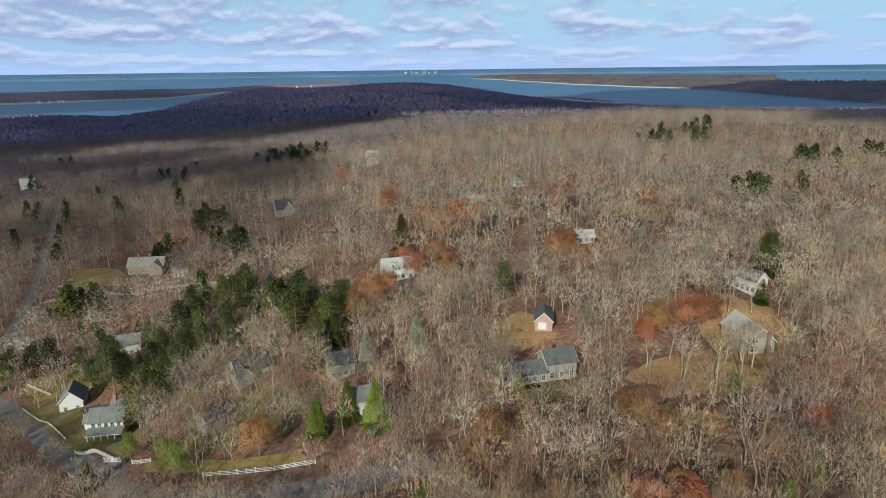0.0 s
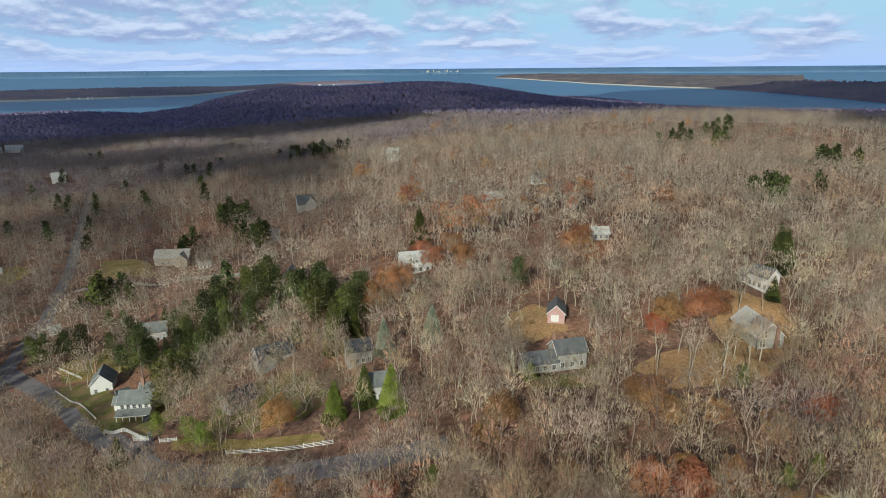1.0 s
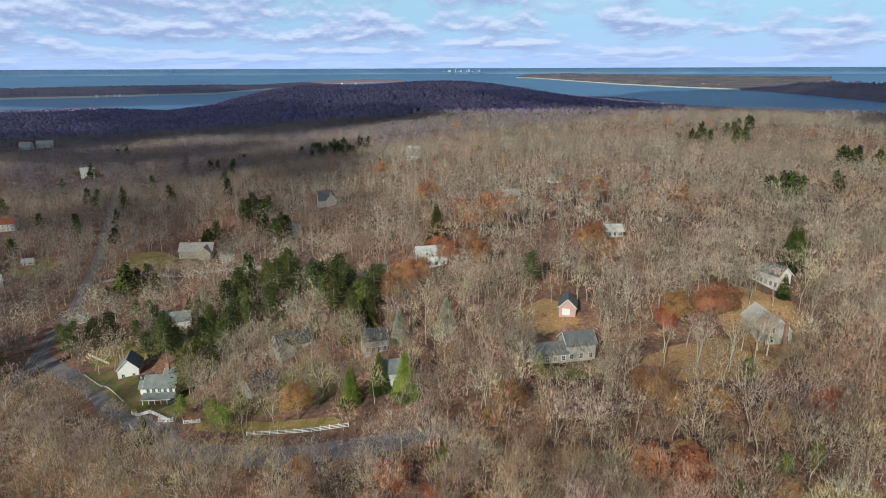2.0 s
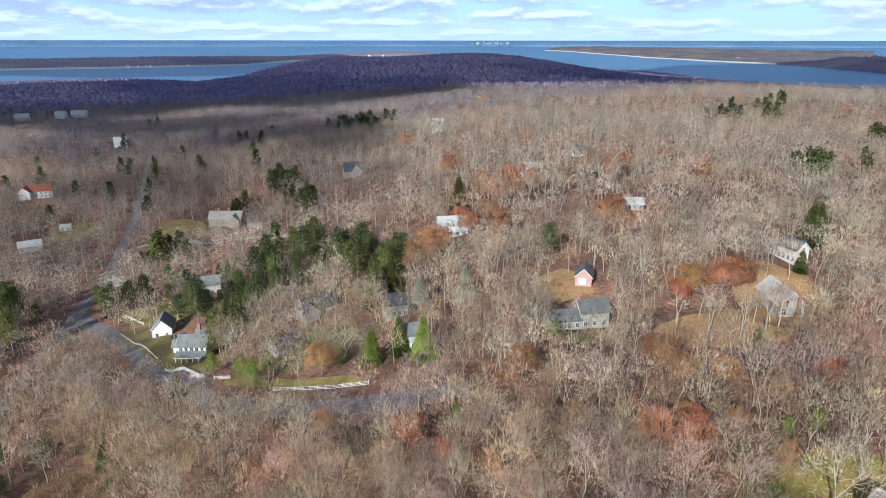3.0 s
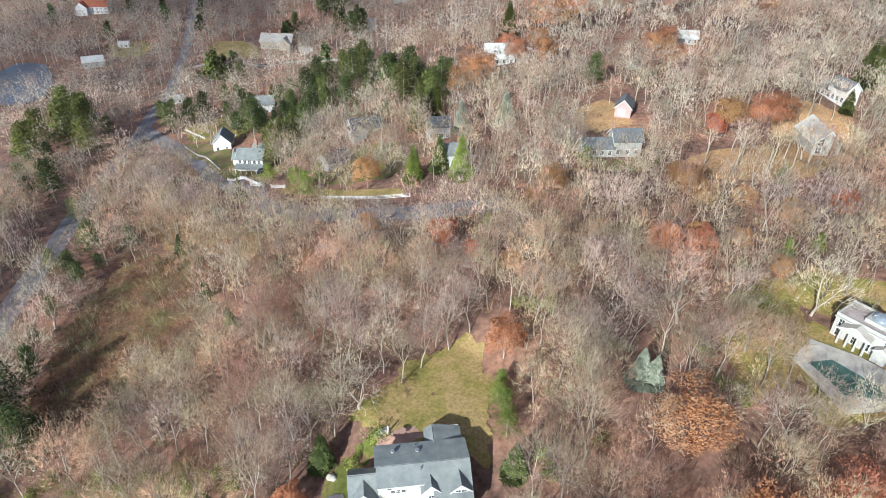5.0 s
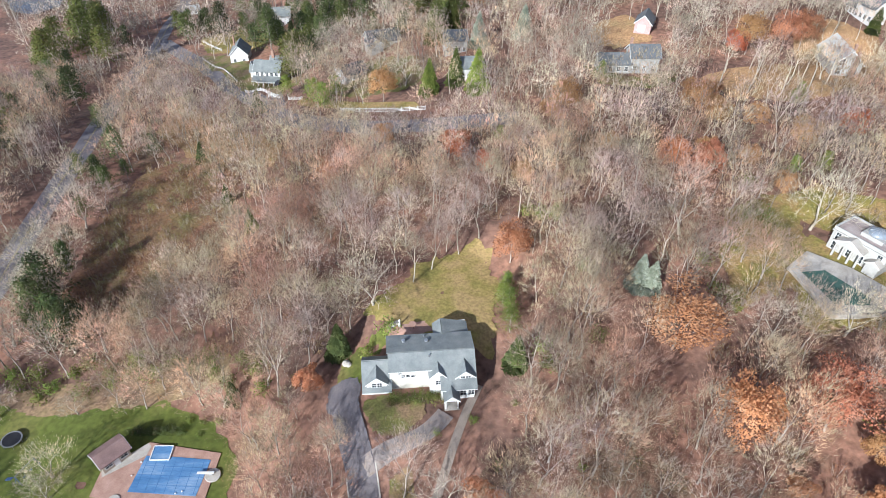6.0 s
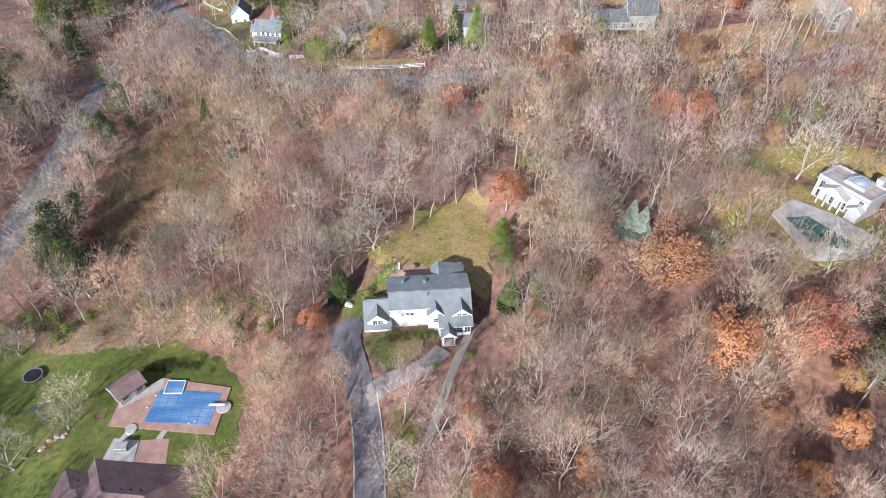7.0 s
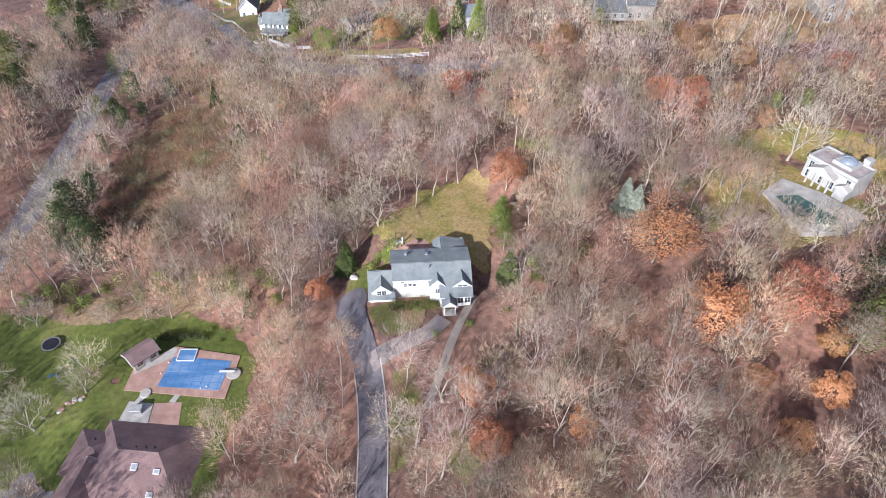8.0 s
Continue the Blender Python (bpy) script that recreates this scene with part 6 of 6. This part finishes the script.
PINES = [(-145, 195), (-172, 279), (75, 78), (69.5, 69), (-182, 305), (-171, 311), (-153, 290), (-176, 282), (-165, 296), (-129, 400), (-122, 406), (-118, 413), (-125, 396), (-12, 269), (-3, 267), (1, 247), (-7.5, 284), (-26, 308), (-39, 324), (-48, 307), (-55, 304), (-61, 296),
         (-130, 336), (-121, 330), (-139, 342), (-86, 295), (-79, 296), (-59, 255), (-59, 266), (-64, 275), (-183, 334), (-174, 332), (-160, 176), (-150, 160), (-138, 232), (5, 254), (0, 256), (-15, 290), (-33, 300), (-45, 292), (60, 247), (-52, 318), (-30, 318), (-74, 289), (-50, 276), (-9.6, 260), (-127, 322), (-119, 330), (-167, 321), (-17, 284), (-51, 345), (-42, 338), (-32, 321), (-76, 284), (-63, 275), (-52, 275), (-106, 313), (-126, 404), (-59, 287), (-48, 280), (-62, 257), (-59.5, 264), (-64, 270), (-55, 262)]
for k, (x, y) in enumerate(PINES):
    low = 0.7 if (x, y) in ((-130, 336), (-121, 330), (-139, 342)) else (1.3 if x < -140 else 1.0) + 0.18 * math.sin(k * 1.7)
    plant("pine", "green pine with tufted limbs", "tree", PINE[k % 3] if y < 345 else PINE_MID[k % 2], x, y, low, k * 2.1, M["bark"], M["cedar"] if k % 3 == 0 or x < -140 else M["needle"], "pines among the houses")
for k, (x, y, s) in enumerate(((-43, 208, 0.6), (-39.5, 203.5, 0.65), (-47, 217, 0.4), (-36, 210, 0.5), (-56, 223, 0.55), (95, 173, 0.35), (93, 171, 0.3), (86, 138, 0.4), (54, 144, 0.35), (45, 189, 0.35), (62, 120, 0.3), (78, 136, 0.35), (14, 158, 0.35), (24, 125, 0.35))):
    plant("evergreen", "bushy bright green evergreen", "tree", PINE[k % 3], x, y, s, k * 1.1, M["bark"], M["shrub"])
EXTRA = [(-88, 112), (-82, 108), (-79, 105), (-75, 104), (-90, 129), (-88, 117), (-87, 108), (-115, 391), (-137, 401), (-108, 391), (-46, 335), (-54, 330), (-32, 322), (-27, 313), (-52, 312), (-46, 301), (-60, 294), (-52, 279), (-13, 275), (-10, 284), (-5, 274), (-3, 262), (-15, 290), (-8, 293), (3, 257), (-126, 344), (-131, 338), (-80, 306), (-71, 285), (-91, 326), (-149, 236), (-157, 245), (-144, 188), (-137, 186), (-149, 203), (-159, 270), (-117, 207), (-167, 268), (-157, 320), (-100, 182), (-152, 218), (-165, 230), (-50, 244), (-50, 270), (-35, 280), (-28, 262), (-40, 330), (-60, 330), (-68, 310), (-70, 340), (-95, 312), (-100, 350), (-110, 360), (-20, 300), (-10, 300), (8, 270), (10, 262), (-62, 285), (-50, 285), (-42, 275), (-74, 296), (-36, 296), (-25, 285), (-47, 322), (-16, 250)]
for k, (x, y) in enumerate(EXTRA):
    plant("pine", "dark green pine with tufted limbs", "tree", PINE[k % 3], x, y, 0.8 if k < 4 else 0.72 + 0.15 * math.sin(k * 2.9), k * 1.4, M["bark"], M["needle"], "pines among the houses")
OAKS = [(40.8, 91, 0, 0.95), (46.1, 73.2, 1, 0.95), (60.6, 74, 0, 0.88), (52, 63.6, 2, 0.5), (49, 79.2, 2, 0.45), (78, 159, 2, 0.7), (12, 253, 0, 0.9), (17, 262, 0, 1.0), (88, 257, 1, 0.9), (91, 253, 1, 0.8), (36, 277, 1, 0.9), (46, 270, 1, 0.95), (34, 293, 2, 1.0), (6, 64, 2, 0.75), (13.8, 115.5, 1, 0.72), (8, 54, 2, 0.75), (22.9, 57, 2, 0.55), (-24.8, 88.4, 2, 0.6), (52.5, 141, 2, 0.85), (59.8, 138, 2, 0.9), (-29, 151, 1, 0.6), (54, 53, 2, 0.6), (62, 60, 2, 0.7), (70, 172, 2, 0.75), (65, 171, 1, 0.6),
        (104, 206, 0, 0.75), (111, 209, 1, 0.9), (92, 204, 1, 0.9), (16, 258, 1, 0.95), (22, 263, 1, 0.9), (46, 286, 1, 0.9), (94, 273, 1, 0.85), (87, 268, 1, 0.8)]
for k, (x, y, i, s) in enumerate(OAKS):
    plant("oak", "oak still holding rust-orange autumn leaves", "tree", RUSSET[i], x, y, s, k * 1.9, M["bark"], M["russet"] if y < 150 else M["rust_far"], "rust-coloured oaks")
AMBER = [(65, 164, 1, 0.8), (32, 171, 1, 0.75), (61, 143, 2, 0.7), (70, 141, 2, 0.6), (69, 161, 2, 0.8), (28, 168, 2, 0.7), (-19.5, 199, 1, 0.8), (18, 140, 2, 0.6), (66, 69, 2, 0.6), (86, 150, 2, 0.8), (-17, 168, 2, 0.7), (74, 130, 2, 0.6), (40, 150, 2, 0.55)]
for k, (x, y, i, s) in enumerate(AMBER):
    plant("beech", "beech holding thin amber leaves", "tree", RUSSET[i], x, y, s, k * 1.3, M["bark"], M["amber_leaf"], "amber beeches")
for k, (x, y, s) in enumerate(((2.5, 154, 0.85), (9.5, 146, 0.6), (100, 153, 0.8), (88, 203, 0.8))):
    plant("maple", "small maple with red autumn leaves", "tree", RUSSET[2], x, y, s, k * 1.9, M["bark"], M["red_leaf"])
BIG = [(49, 119, 1, 1.0), (76.8, 120.5, 1, 1.0), (-68.1, 74.4, 2, 0.75), (-67.0, 70.0, 2, 0.6), (-74.6, 63.5, 2, 0.85), (-41.8, 89, 2, 0.7), (-18.5, 77, 2, 0.55), (-3.8, 56.5, 0, 0.8), (-8.0, 58.5, 2, 0.8), (0.5, 64, 2, 0.9), (37, 60, 1, 0.85), (26, 62, 0, 0.85),
       (-22, 60, 0, 0.9), (-24, 55, 1, 0.8), (-28, 63, 0, 0.85), (58, 92, 0, 0.8), (38, 256, 1, 0.9), (-154, 417, 0, 0.9), (-43, 262, 0, 0.9), (-46, 254, 1, 0.8), (-19, 262, 0, 1.0), (-5, 236, 1, 0.9), (107, 236, 0, 0.8), (155, 262, 1, 0.9), (44, 203, 0, 0.8), (-68, 354, 0, 1.0), (96, 112, 1, 0.8), (109, 189, 1, 0.8), (-13.7, 104.1, 0, 0.85), (-18.4, 110, 0, 0.8), (-31, 232, 0, 0.9), (-86, 71, 2, 0.8), (-90, 63, 2, 0.9), (-86, 88, 2, 0.7), (-70, 88, 2, 0.5), (-80, 68, 2, 0.6), (-22, 251, 1, 0.9), (-41, 237, 0, 0.95), (-13, 208, 2, 1.0), (-22, 216, 0, 0.9), (-32, 249, 0, 0.9), (-17, 229, 2, 1.0), (35, 251, 1, 0.95), (27, 234, 1, 0.85), (-64, 306, 1, 0.9), (-106, 370, 0, 1.0), (-112, 403, 1, 0.9), (-59, 341, 0, 0.9), (-92, 106, 0, 0.95), (-89, 113, 1, 0.85), (-95, 116, 0, 1.0), (-91, 121, 2, 1.1), (-96, 127, 1, 0.9), (-92, 133, 0, 0.95), (-97, 139, 2, 1.1), (-84, 104, 0, 0.85), (-77, 103, 2, 1.0), (-94, 146, 1, 0.8), (-100, 153, 0, 0.9), (-82, 240, 2, 0.7), (-101, 268, 2, 0.75), (-64, 211, 2, 0.7), (-45, 190, 2, 0.8), (-30, 180, 2, 0.8), (-14, 172, 2, 0.85), (71, 92, 2, 0.9), (77, 92.5, 2, 0.8), (66, 97, 2, 0.75), (85, 97, 2, 0.9), (90, 101, 0, 0.8), (-98, 62, 0, 1.0), (-96, 75, 1, 0.9), (-100, 52, 1, 1.0), (-92, 50, 0, 0.9), (-104, 70, 1, 1.0), (-86, 55, 2, 0.9)]
for k, (x, y, i, s) in enumerate(BIG):
    plant("spreading_tree", "broad leafless tree with pale spreading limbs", "tree", BIG_BARE[i], x, y, s, k * 2.3, M["pale_bark"], M["twig_tan_sunlit"])

ROW = [(-6.4, 110.6, 3, 0.85), (-2.7, 114.5, 1, 0.8), (3.3, 119.5, 3, 0.9), (7.7, 123.4, 1, 0.8), (-10, 113, 5, 0.75), (0.5, 120.5, 0, 0.8)]
for k, (x, y, i, v) in enumerate(ROW):
    plant("lawn_tree", "slender leafless tree at the lawn's edge", "tree", BARE[i], x, y, v, k * 1.7, M["pale_bark"], M["twig"], "trees along the lawn")

GLADE = [(78, 184), (84, 179), (88, 185), (93, 178), (97, 184), (103, 188), (108, 184), (82, 192), (90, 194), (100, 178), (72, 186), (112, 190)]
for k, (x, y) in enumerate(GLADE):
    plant("glade_tree", "tall leafless tree with a bare sunlit trunk", "tree", TALL[k % 3], x, y, 0.8 + 0.12 * math.sin(k * 2.3), k * 1.7, M["pale_bark"], M["twig"], "trees of the sunlit glade")

# ---- woods ----
KEEP += [(x, y, 6.5 * s + 1) for x, y, i, s in OAKS if i == 0] + [(x, y, 5.0 * s + 1) for x, y, i, s in OAKS if i] + [(x, y, 6.0 * s) for x, y, i, s in BIG] + [(x, y, 4.0 + s) for _, (x, y), _, s, _ in GREEN] + [(x, y, 4.5) for x, y in PINES + EXTRA]
KEEP += [(x, y, 4.5 * s) for x, y, i, s in AMBER] + [(x, y, 4.0) for x, y, i, v in ROW] + [(2.5, 153, 4.5), (2.2, 147, 3.5), (9.5, 145, 4)]
KEEP += [(x + 0.0, y - 9, 4.5) for x, y in PINES] + [(38, 96, 6), (40, 83, 5)]
BARE_SPOTS = scatter(11, -260, 240, 10, 250, 6.1, lambda x, y: -(58 + 0.72 * y) < x < 58 + 0.66 * y and clear_of(x, y))
near = sorted(BARE_SPOTS, key=lambda s: (s[0]) ** 2 + (s[1] - 75) ** 2)
for k, (x, y, u) in enumerate(near[:300]):
    plant("bare_tree", "leafless grey-brown woodland tree with fine twigs", "tree", BARE[int(u[0] * 6) % 6], x, y, 0.72 + 0.38 * u[2], u[1] * 6.28, M["bark"], M["twig"], "bare trees of the wood")
# the slope's paler twigs and trunks carry sunlight painted into their colours
for name, label, sunny, leaf in (("bare_wood", "leafless woodland of mauve-grey trees", False, "twig"), ("slope_wood", "leafless tan-coloured trees on the sunny slope", True, "twig_tan_sunlit")):
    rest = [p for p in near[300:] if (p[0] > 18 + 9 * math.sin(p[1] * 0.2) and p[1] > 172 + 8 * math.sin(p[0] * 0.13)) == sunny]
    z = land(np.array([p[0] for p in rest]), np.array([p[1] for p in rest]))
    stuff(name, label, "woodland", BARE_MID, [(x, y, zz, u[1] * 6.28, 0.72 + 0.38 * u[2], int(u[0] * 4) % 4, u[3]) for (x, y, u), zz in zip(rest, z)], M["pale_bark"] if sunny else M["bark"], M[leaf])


def seen_side(x, y):
    return clear_of(x, y) and abs(math.degrees(math.atan2(x - HUB[0], y - HUB[1])) - 10) < 47


for name, label, tem, y0, y1, gap, seed in (("hill_wood", "leafless woods on the hill", BARE_FAR, 250, 330, 8.4, 12), ("upper_wood", "leafless woods beyond the houses", MIDFAR, 330, 700, 8.0, 15)):
    spots = scatter(seed, -460, 520, y0, y1, gap, seen_side)
    z = land(np.array([s[0] for s in spots]), np.array([s[1] for s in spots]))
    stuff(name, label, "woodland", tem, [(x, y, zz, u[1] * 6.28, 0.72 + 0.4 * u[2], int(u[0] * 4) % 4, u[3]) for (x, y, u), zz in zip(spots, z)], M["bark"], M["twig_far"])


def sector(seed, d0, d1, gap):
    rng = np.random.default_rng(seed)
    n = int((d1**2 - d0**2) / 2 * radians(82) / gap**2)
    d = np.sqrt(rng.uniform(d0**2, d1**2, n))
    a = np.radians(rng.uniform(-33, 49, n))
    x, y = HUB[0] + d * np.sin(a), HUB[1] + d * np.cos(a)
    zz = land(x, y)
    ok = zz > SEA + 1
    for hx, hy, _, _ in FAR_HOMES:  # gardens before the far houses
        f = np.clip(((x - hx) * (HUB[0] - hx) + (y - hy) * (HUB[1] - hy)) / math.hypot(HUB[0] - hx, HUB[1] - hy) ** 2, 0, 90 / math.hypot(HUB[0] - hx, HUB[1] - hy))
        ok &= np.hypot(x - hx - f * (HUB[0] - hx), y - hy - f * (HUB[1] - hy)) > 15
    for near_d in np.arange(600, 2800, 60):  # leave out what lies behind a crest
        f = np.minimum(near_d / d, 1.0)
        gx, gy = HUB[0] + (x - HUB[0]) * f, HUB[1] + (y - HUB[1]) * f
        line = 92 + (zz + 16 - 92) * f
        ok &= (near_d > d - 60) | (line > land(gx, gy) - 4)
    return [(x[i], y[i], zz[i], rng.uniform(0, 6.28), rng.uniform(0.8, 1.15), int(rng.integers(len(FARTHER) - 1)), rng.uniform()) for i in range(n) if ok[i]]


stuff("far_wood", "bare woods towards the bay, mauve haze in their colour", "woodland", FAR, [p for p in sector(13, 640, 1320, 9.0) if p[1] > 695 or abs(p[0] - 30) > 490], M["bark"], M["twig_haze_tint"])
stuff("distant_wood", "distant bare woods by the water, violet haze in their colour", "woodland", FARTHER, sector(14, 1320, 2900, 11.0), M["bark"], M["hazed_hill_crowns"])
# rust-coloured trees and evergreens in the hill woods
RUST = [(31, 511), (23, 512), (43, 397), (49, 404), (53, 363), (52, 331), (57, 320), (61, 310), (72, 325), (54, 315), (92, 336), (93, 326), (113, 330), (123, 339), (128, 344), (156, 318), (-14, 571), (65, 515), (46, 400), (40, 404), (127, 782), (154, 784), (186, 684), (250, 743), (203, 630), (329, 655), (405, 548), (308, 690), (355, 624), (141, 560), (189, 492), (100, 516), (106, 460), (133, 776), (192, 690), (257, 748), (334, 660), (59, 323), (53, 345), (68, 322), (62, 330), (74, 328), (85, 340), (95, 350), (40, 393), (47, 412), (117, 342), (127, 354), (157, 326), (94, 518), (103, 543), (171, 574), (25, 523), (164, 372), (142, 359), (393, 549), (139, 445), (108, 350), (66, 338)]
stuff("rust_trees", "scattered rust-orange trees in the hill woods", "woodland", RUSSET_MID, [(x, y, at(x, y), k * 1.7, 0.85 + 0.2 * math.sin(k), k % 2, (k * 0.37) % 1) for k, (x, y) in enumerate(RUST)], M["bark"], M["rust_far"])
rng = np.random.default_rng(21)
ever = [(-9, 713), (-3, 716), (5, 687), (9, 692), (-26, 716), (-18, 722), (-40, 413), (-46, 428), (-67, 505), (-60, 501), (-72, 509), (-99, 493), (-95, 501), (218, 321), (212, 318), (225, 325), (331, 418), (340, 424), (349, 428), (344, 408), (417, 446), (425, 452), (-136, 752), (-123, 774), (-145, 760), (-315, 999), (-300, 990), (-115, 803), (-203, 650), (-218, 579), (-290, 824), (-232, 670), (-238, 664), (-160, 640), (-110, 640), (-250, 590), (-280, 720), (-170, 520), (-190, 610), (-223, 638), (-270, 765), (-120, 746), (-9, 762), (-21, 757), (-35, 784), (20, 770), (0, 780), (-12, 775), (300, 560), (320, 575), (345, 560), (360, 590), (380, 600), (330, 540), (-180, 560), (-150, 610), (-100, 590), (-240, 520), (-300, 560), (-320, 620), (-300, 640), (-210, 560), (-190, 700), (-330, 700)]
ever += [(x + rng.normal(0, 8), y + rng.normal(0, 8)) for x, y in ever if x > -90 for _ in range(2)]
ever += [(HUB[0] + d * math.sin(radians(a)), HUB[1] + d * math.cos(radians(a))) for a, d in zip(rng.uniform(25, 34, 60), rng.uniform(900, 1050, 60))]
ever += [(HUB[0] + d * math.sin(radians(a)), HUB[1] + d * math.cos(radians(a))) for a, d in zip(rng.uniform(17, 21, 18), rng.uniform(1050, 1200, 18))]
stuff("far_evergreens", "dark evergreens scattered in the woods", "woodland", PINE_MID, [(x, y, at(x, y), k * 1.7, 0.95, k % 2, (k * 0.37) % 1) for k, (x, y) in enumerate(ever)], M["bark"], M["needle"])

# ---- undergrowth ----
brush = scatter(31, -112, 110, 20, 178, 6.0, clear_of)
brush += scatter(34, -100, -40, 165, 225, 4.5, clear_of)
brush += [s for s in scatter(32, -92, -48, 108, 182, 2.2) if ((s[0] + 72) / 18) ** 2 + ((s[1] - 144) / 36) ** 2 < 1]
z = land(np.array([s[0] for s in brush]), np.array([s[1] for s in brush]))
stuff("undergrowth", "twiggy brown undergrowth on the wood floor", "undergrowth", SCRUB, [(x, y, zz, u[1] * 6.28, 0.5 + 0.6 * u[2], int(u[0] * 3) % 3, u[3]) for (x, y, u), zz in zip(brush, z)], M["bark"], M["scrub"])
young = scatter(33, -125, 125, 20, 205, 5.6, clear_of)
z = land(np.array([p[0] for p in young]), np.array([p[1] for p in young]))
stuff("saplings", "young leafless trees filling the wood", "woodland", SAPLING, [(x, y, zz, u[1] * 6.28, 0.6 + 0.6 * u[2], int(u[0] * 3) % 3, u[3]) for (x, y, u), zz in zip(young, z)], M["bark"], M["twig"])
GARDEN = [(-88, 98), (-82, 97), (-75, 97), (-67, 97), (-62, 99), (-54, 98), (-50, 97), (-46, 98), (-40, 97), (-36, 94), (-34, 90), (-72, 99), (-91, 95), (-85, 94), (-78, 94), (-70, 92), (-65, 94), (-61, 96), (-79, 92), (-57, 95), (-42, 93), (-42, 86), (-45, 95), (18, 92), (19, 89), (28, 111), (18, 129), (21, 127), (52, 103), (54, 100), (52, 111), (28, 94), (5.2, 79.5), (-0.9, 76.6), (12.5, 82), (9, 71), (-5, 60), (-7, 59), (22, 70), (68, 123), (68, 135), (63, 79),
          (-14, 94), (-10.6, 97.5), (-45, 86), (-45, 83), (-48, 86), (-9, 84), (-6.5, 84.2), (-4, 84.6), (-2, 84.6), (-7.8, 83.6)]
for k in range(11):
    x = -8.8 + 1.0 * k
    plant("foundation_shrub", "clipped olive shrub against the cream wall", "shrub", SHRUB[k % 2], x, 83.9 + 0.1 * x + 0.5 * math.sin(k * 2.1), 0.62 + 0.12 * math.sin(k * 3.3), k * 1.3, M["twig"], M["cedar"], "shrubs along the house front")
for k, (x, y) in enumerate(GARDEN):
    plant("shrub", "rounded green shrub at the wood's edge", "shrub", SHRUB[k % 2], x, y, 0.45 + 0.1 * math.sin(k * 2.2) + (0.65 if y > 86 else 0), k, M["twig"], M["shrub"], "garden shrubs")


# ---- clouds over the hills, out of view, that shade them ----
def cloud(x, y, rx, ry, high, seed, vapour="cloud"):
    bm = bmesh.new()
    bmesh.ops.create_icosphere(bm, subdivisions=4, radius=1.0)
    for v in bm.verts:
        n = v.co.copy()
        k = 1 + 0.35 * noise.fractal(n * 1.6 + Vector((seed, 0, 0)), 1.0, 2.0, 4)
        v.co = Vector((n.x * k * rx, n.y * k * ry, max(n.z, -0.25) * k * high))
    t = (820.0 - 20) / SUN_DIR.z
    ob = part("cloud", bm, M[vapour], smooth=True)
    ob.location = (x + SUN_DIR.x * t, y + SUN_DIR.y * t, 820)
    return tagged(ob, "grey-white cloud out of view, placed to shade the land", "cloud", "broken cumulus")


SHADES = [(150, 1830, 800, 500, 50), (-560, 1500, 420, 520, 60), (760, 1600, 330, 260, 60), (-170, 1400, 300, 230, 40), (80, 1200, 130, 140, 30), (-60, 1120, 110, 90, 20), (-300, 905, 190, 75, 20), (-110, 730, 110, 65, 18), (-30, 620, 60, 50, 15),
          (670, 640, 130, 65, 15), (-1000, 2700, 700, 450, 50), (-250, 3000, 500, 400, 50), (1150, 1150, 420, 280, 60), (1500, 2100, 600, 450, 60), (2000, 1800, 600, 500, 60), (-1300, 900, 400, 300, 60), (-600, 1100, 190, 160, 30)]
for k, (x, y, rx, ry, high) in enumerate(SHADES):
    cloud(x, y, rx, ry, high, k * 3.7)
# thin unseen clouds added only to dim the valley woods a little
for k, (x, y, rx, ry) in enumerate(((-150, 560, 170, 70), (-260, 450, 120, 120), (-210, 760, 240, 130), (-60, 430, 90, 60))):
    cloud(x, y, rx, ry, 12, k * 2.9 + 50, "dimming_cloud")
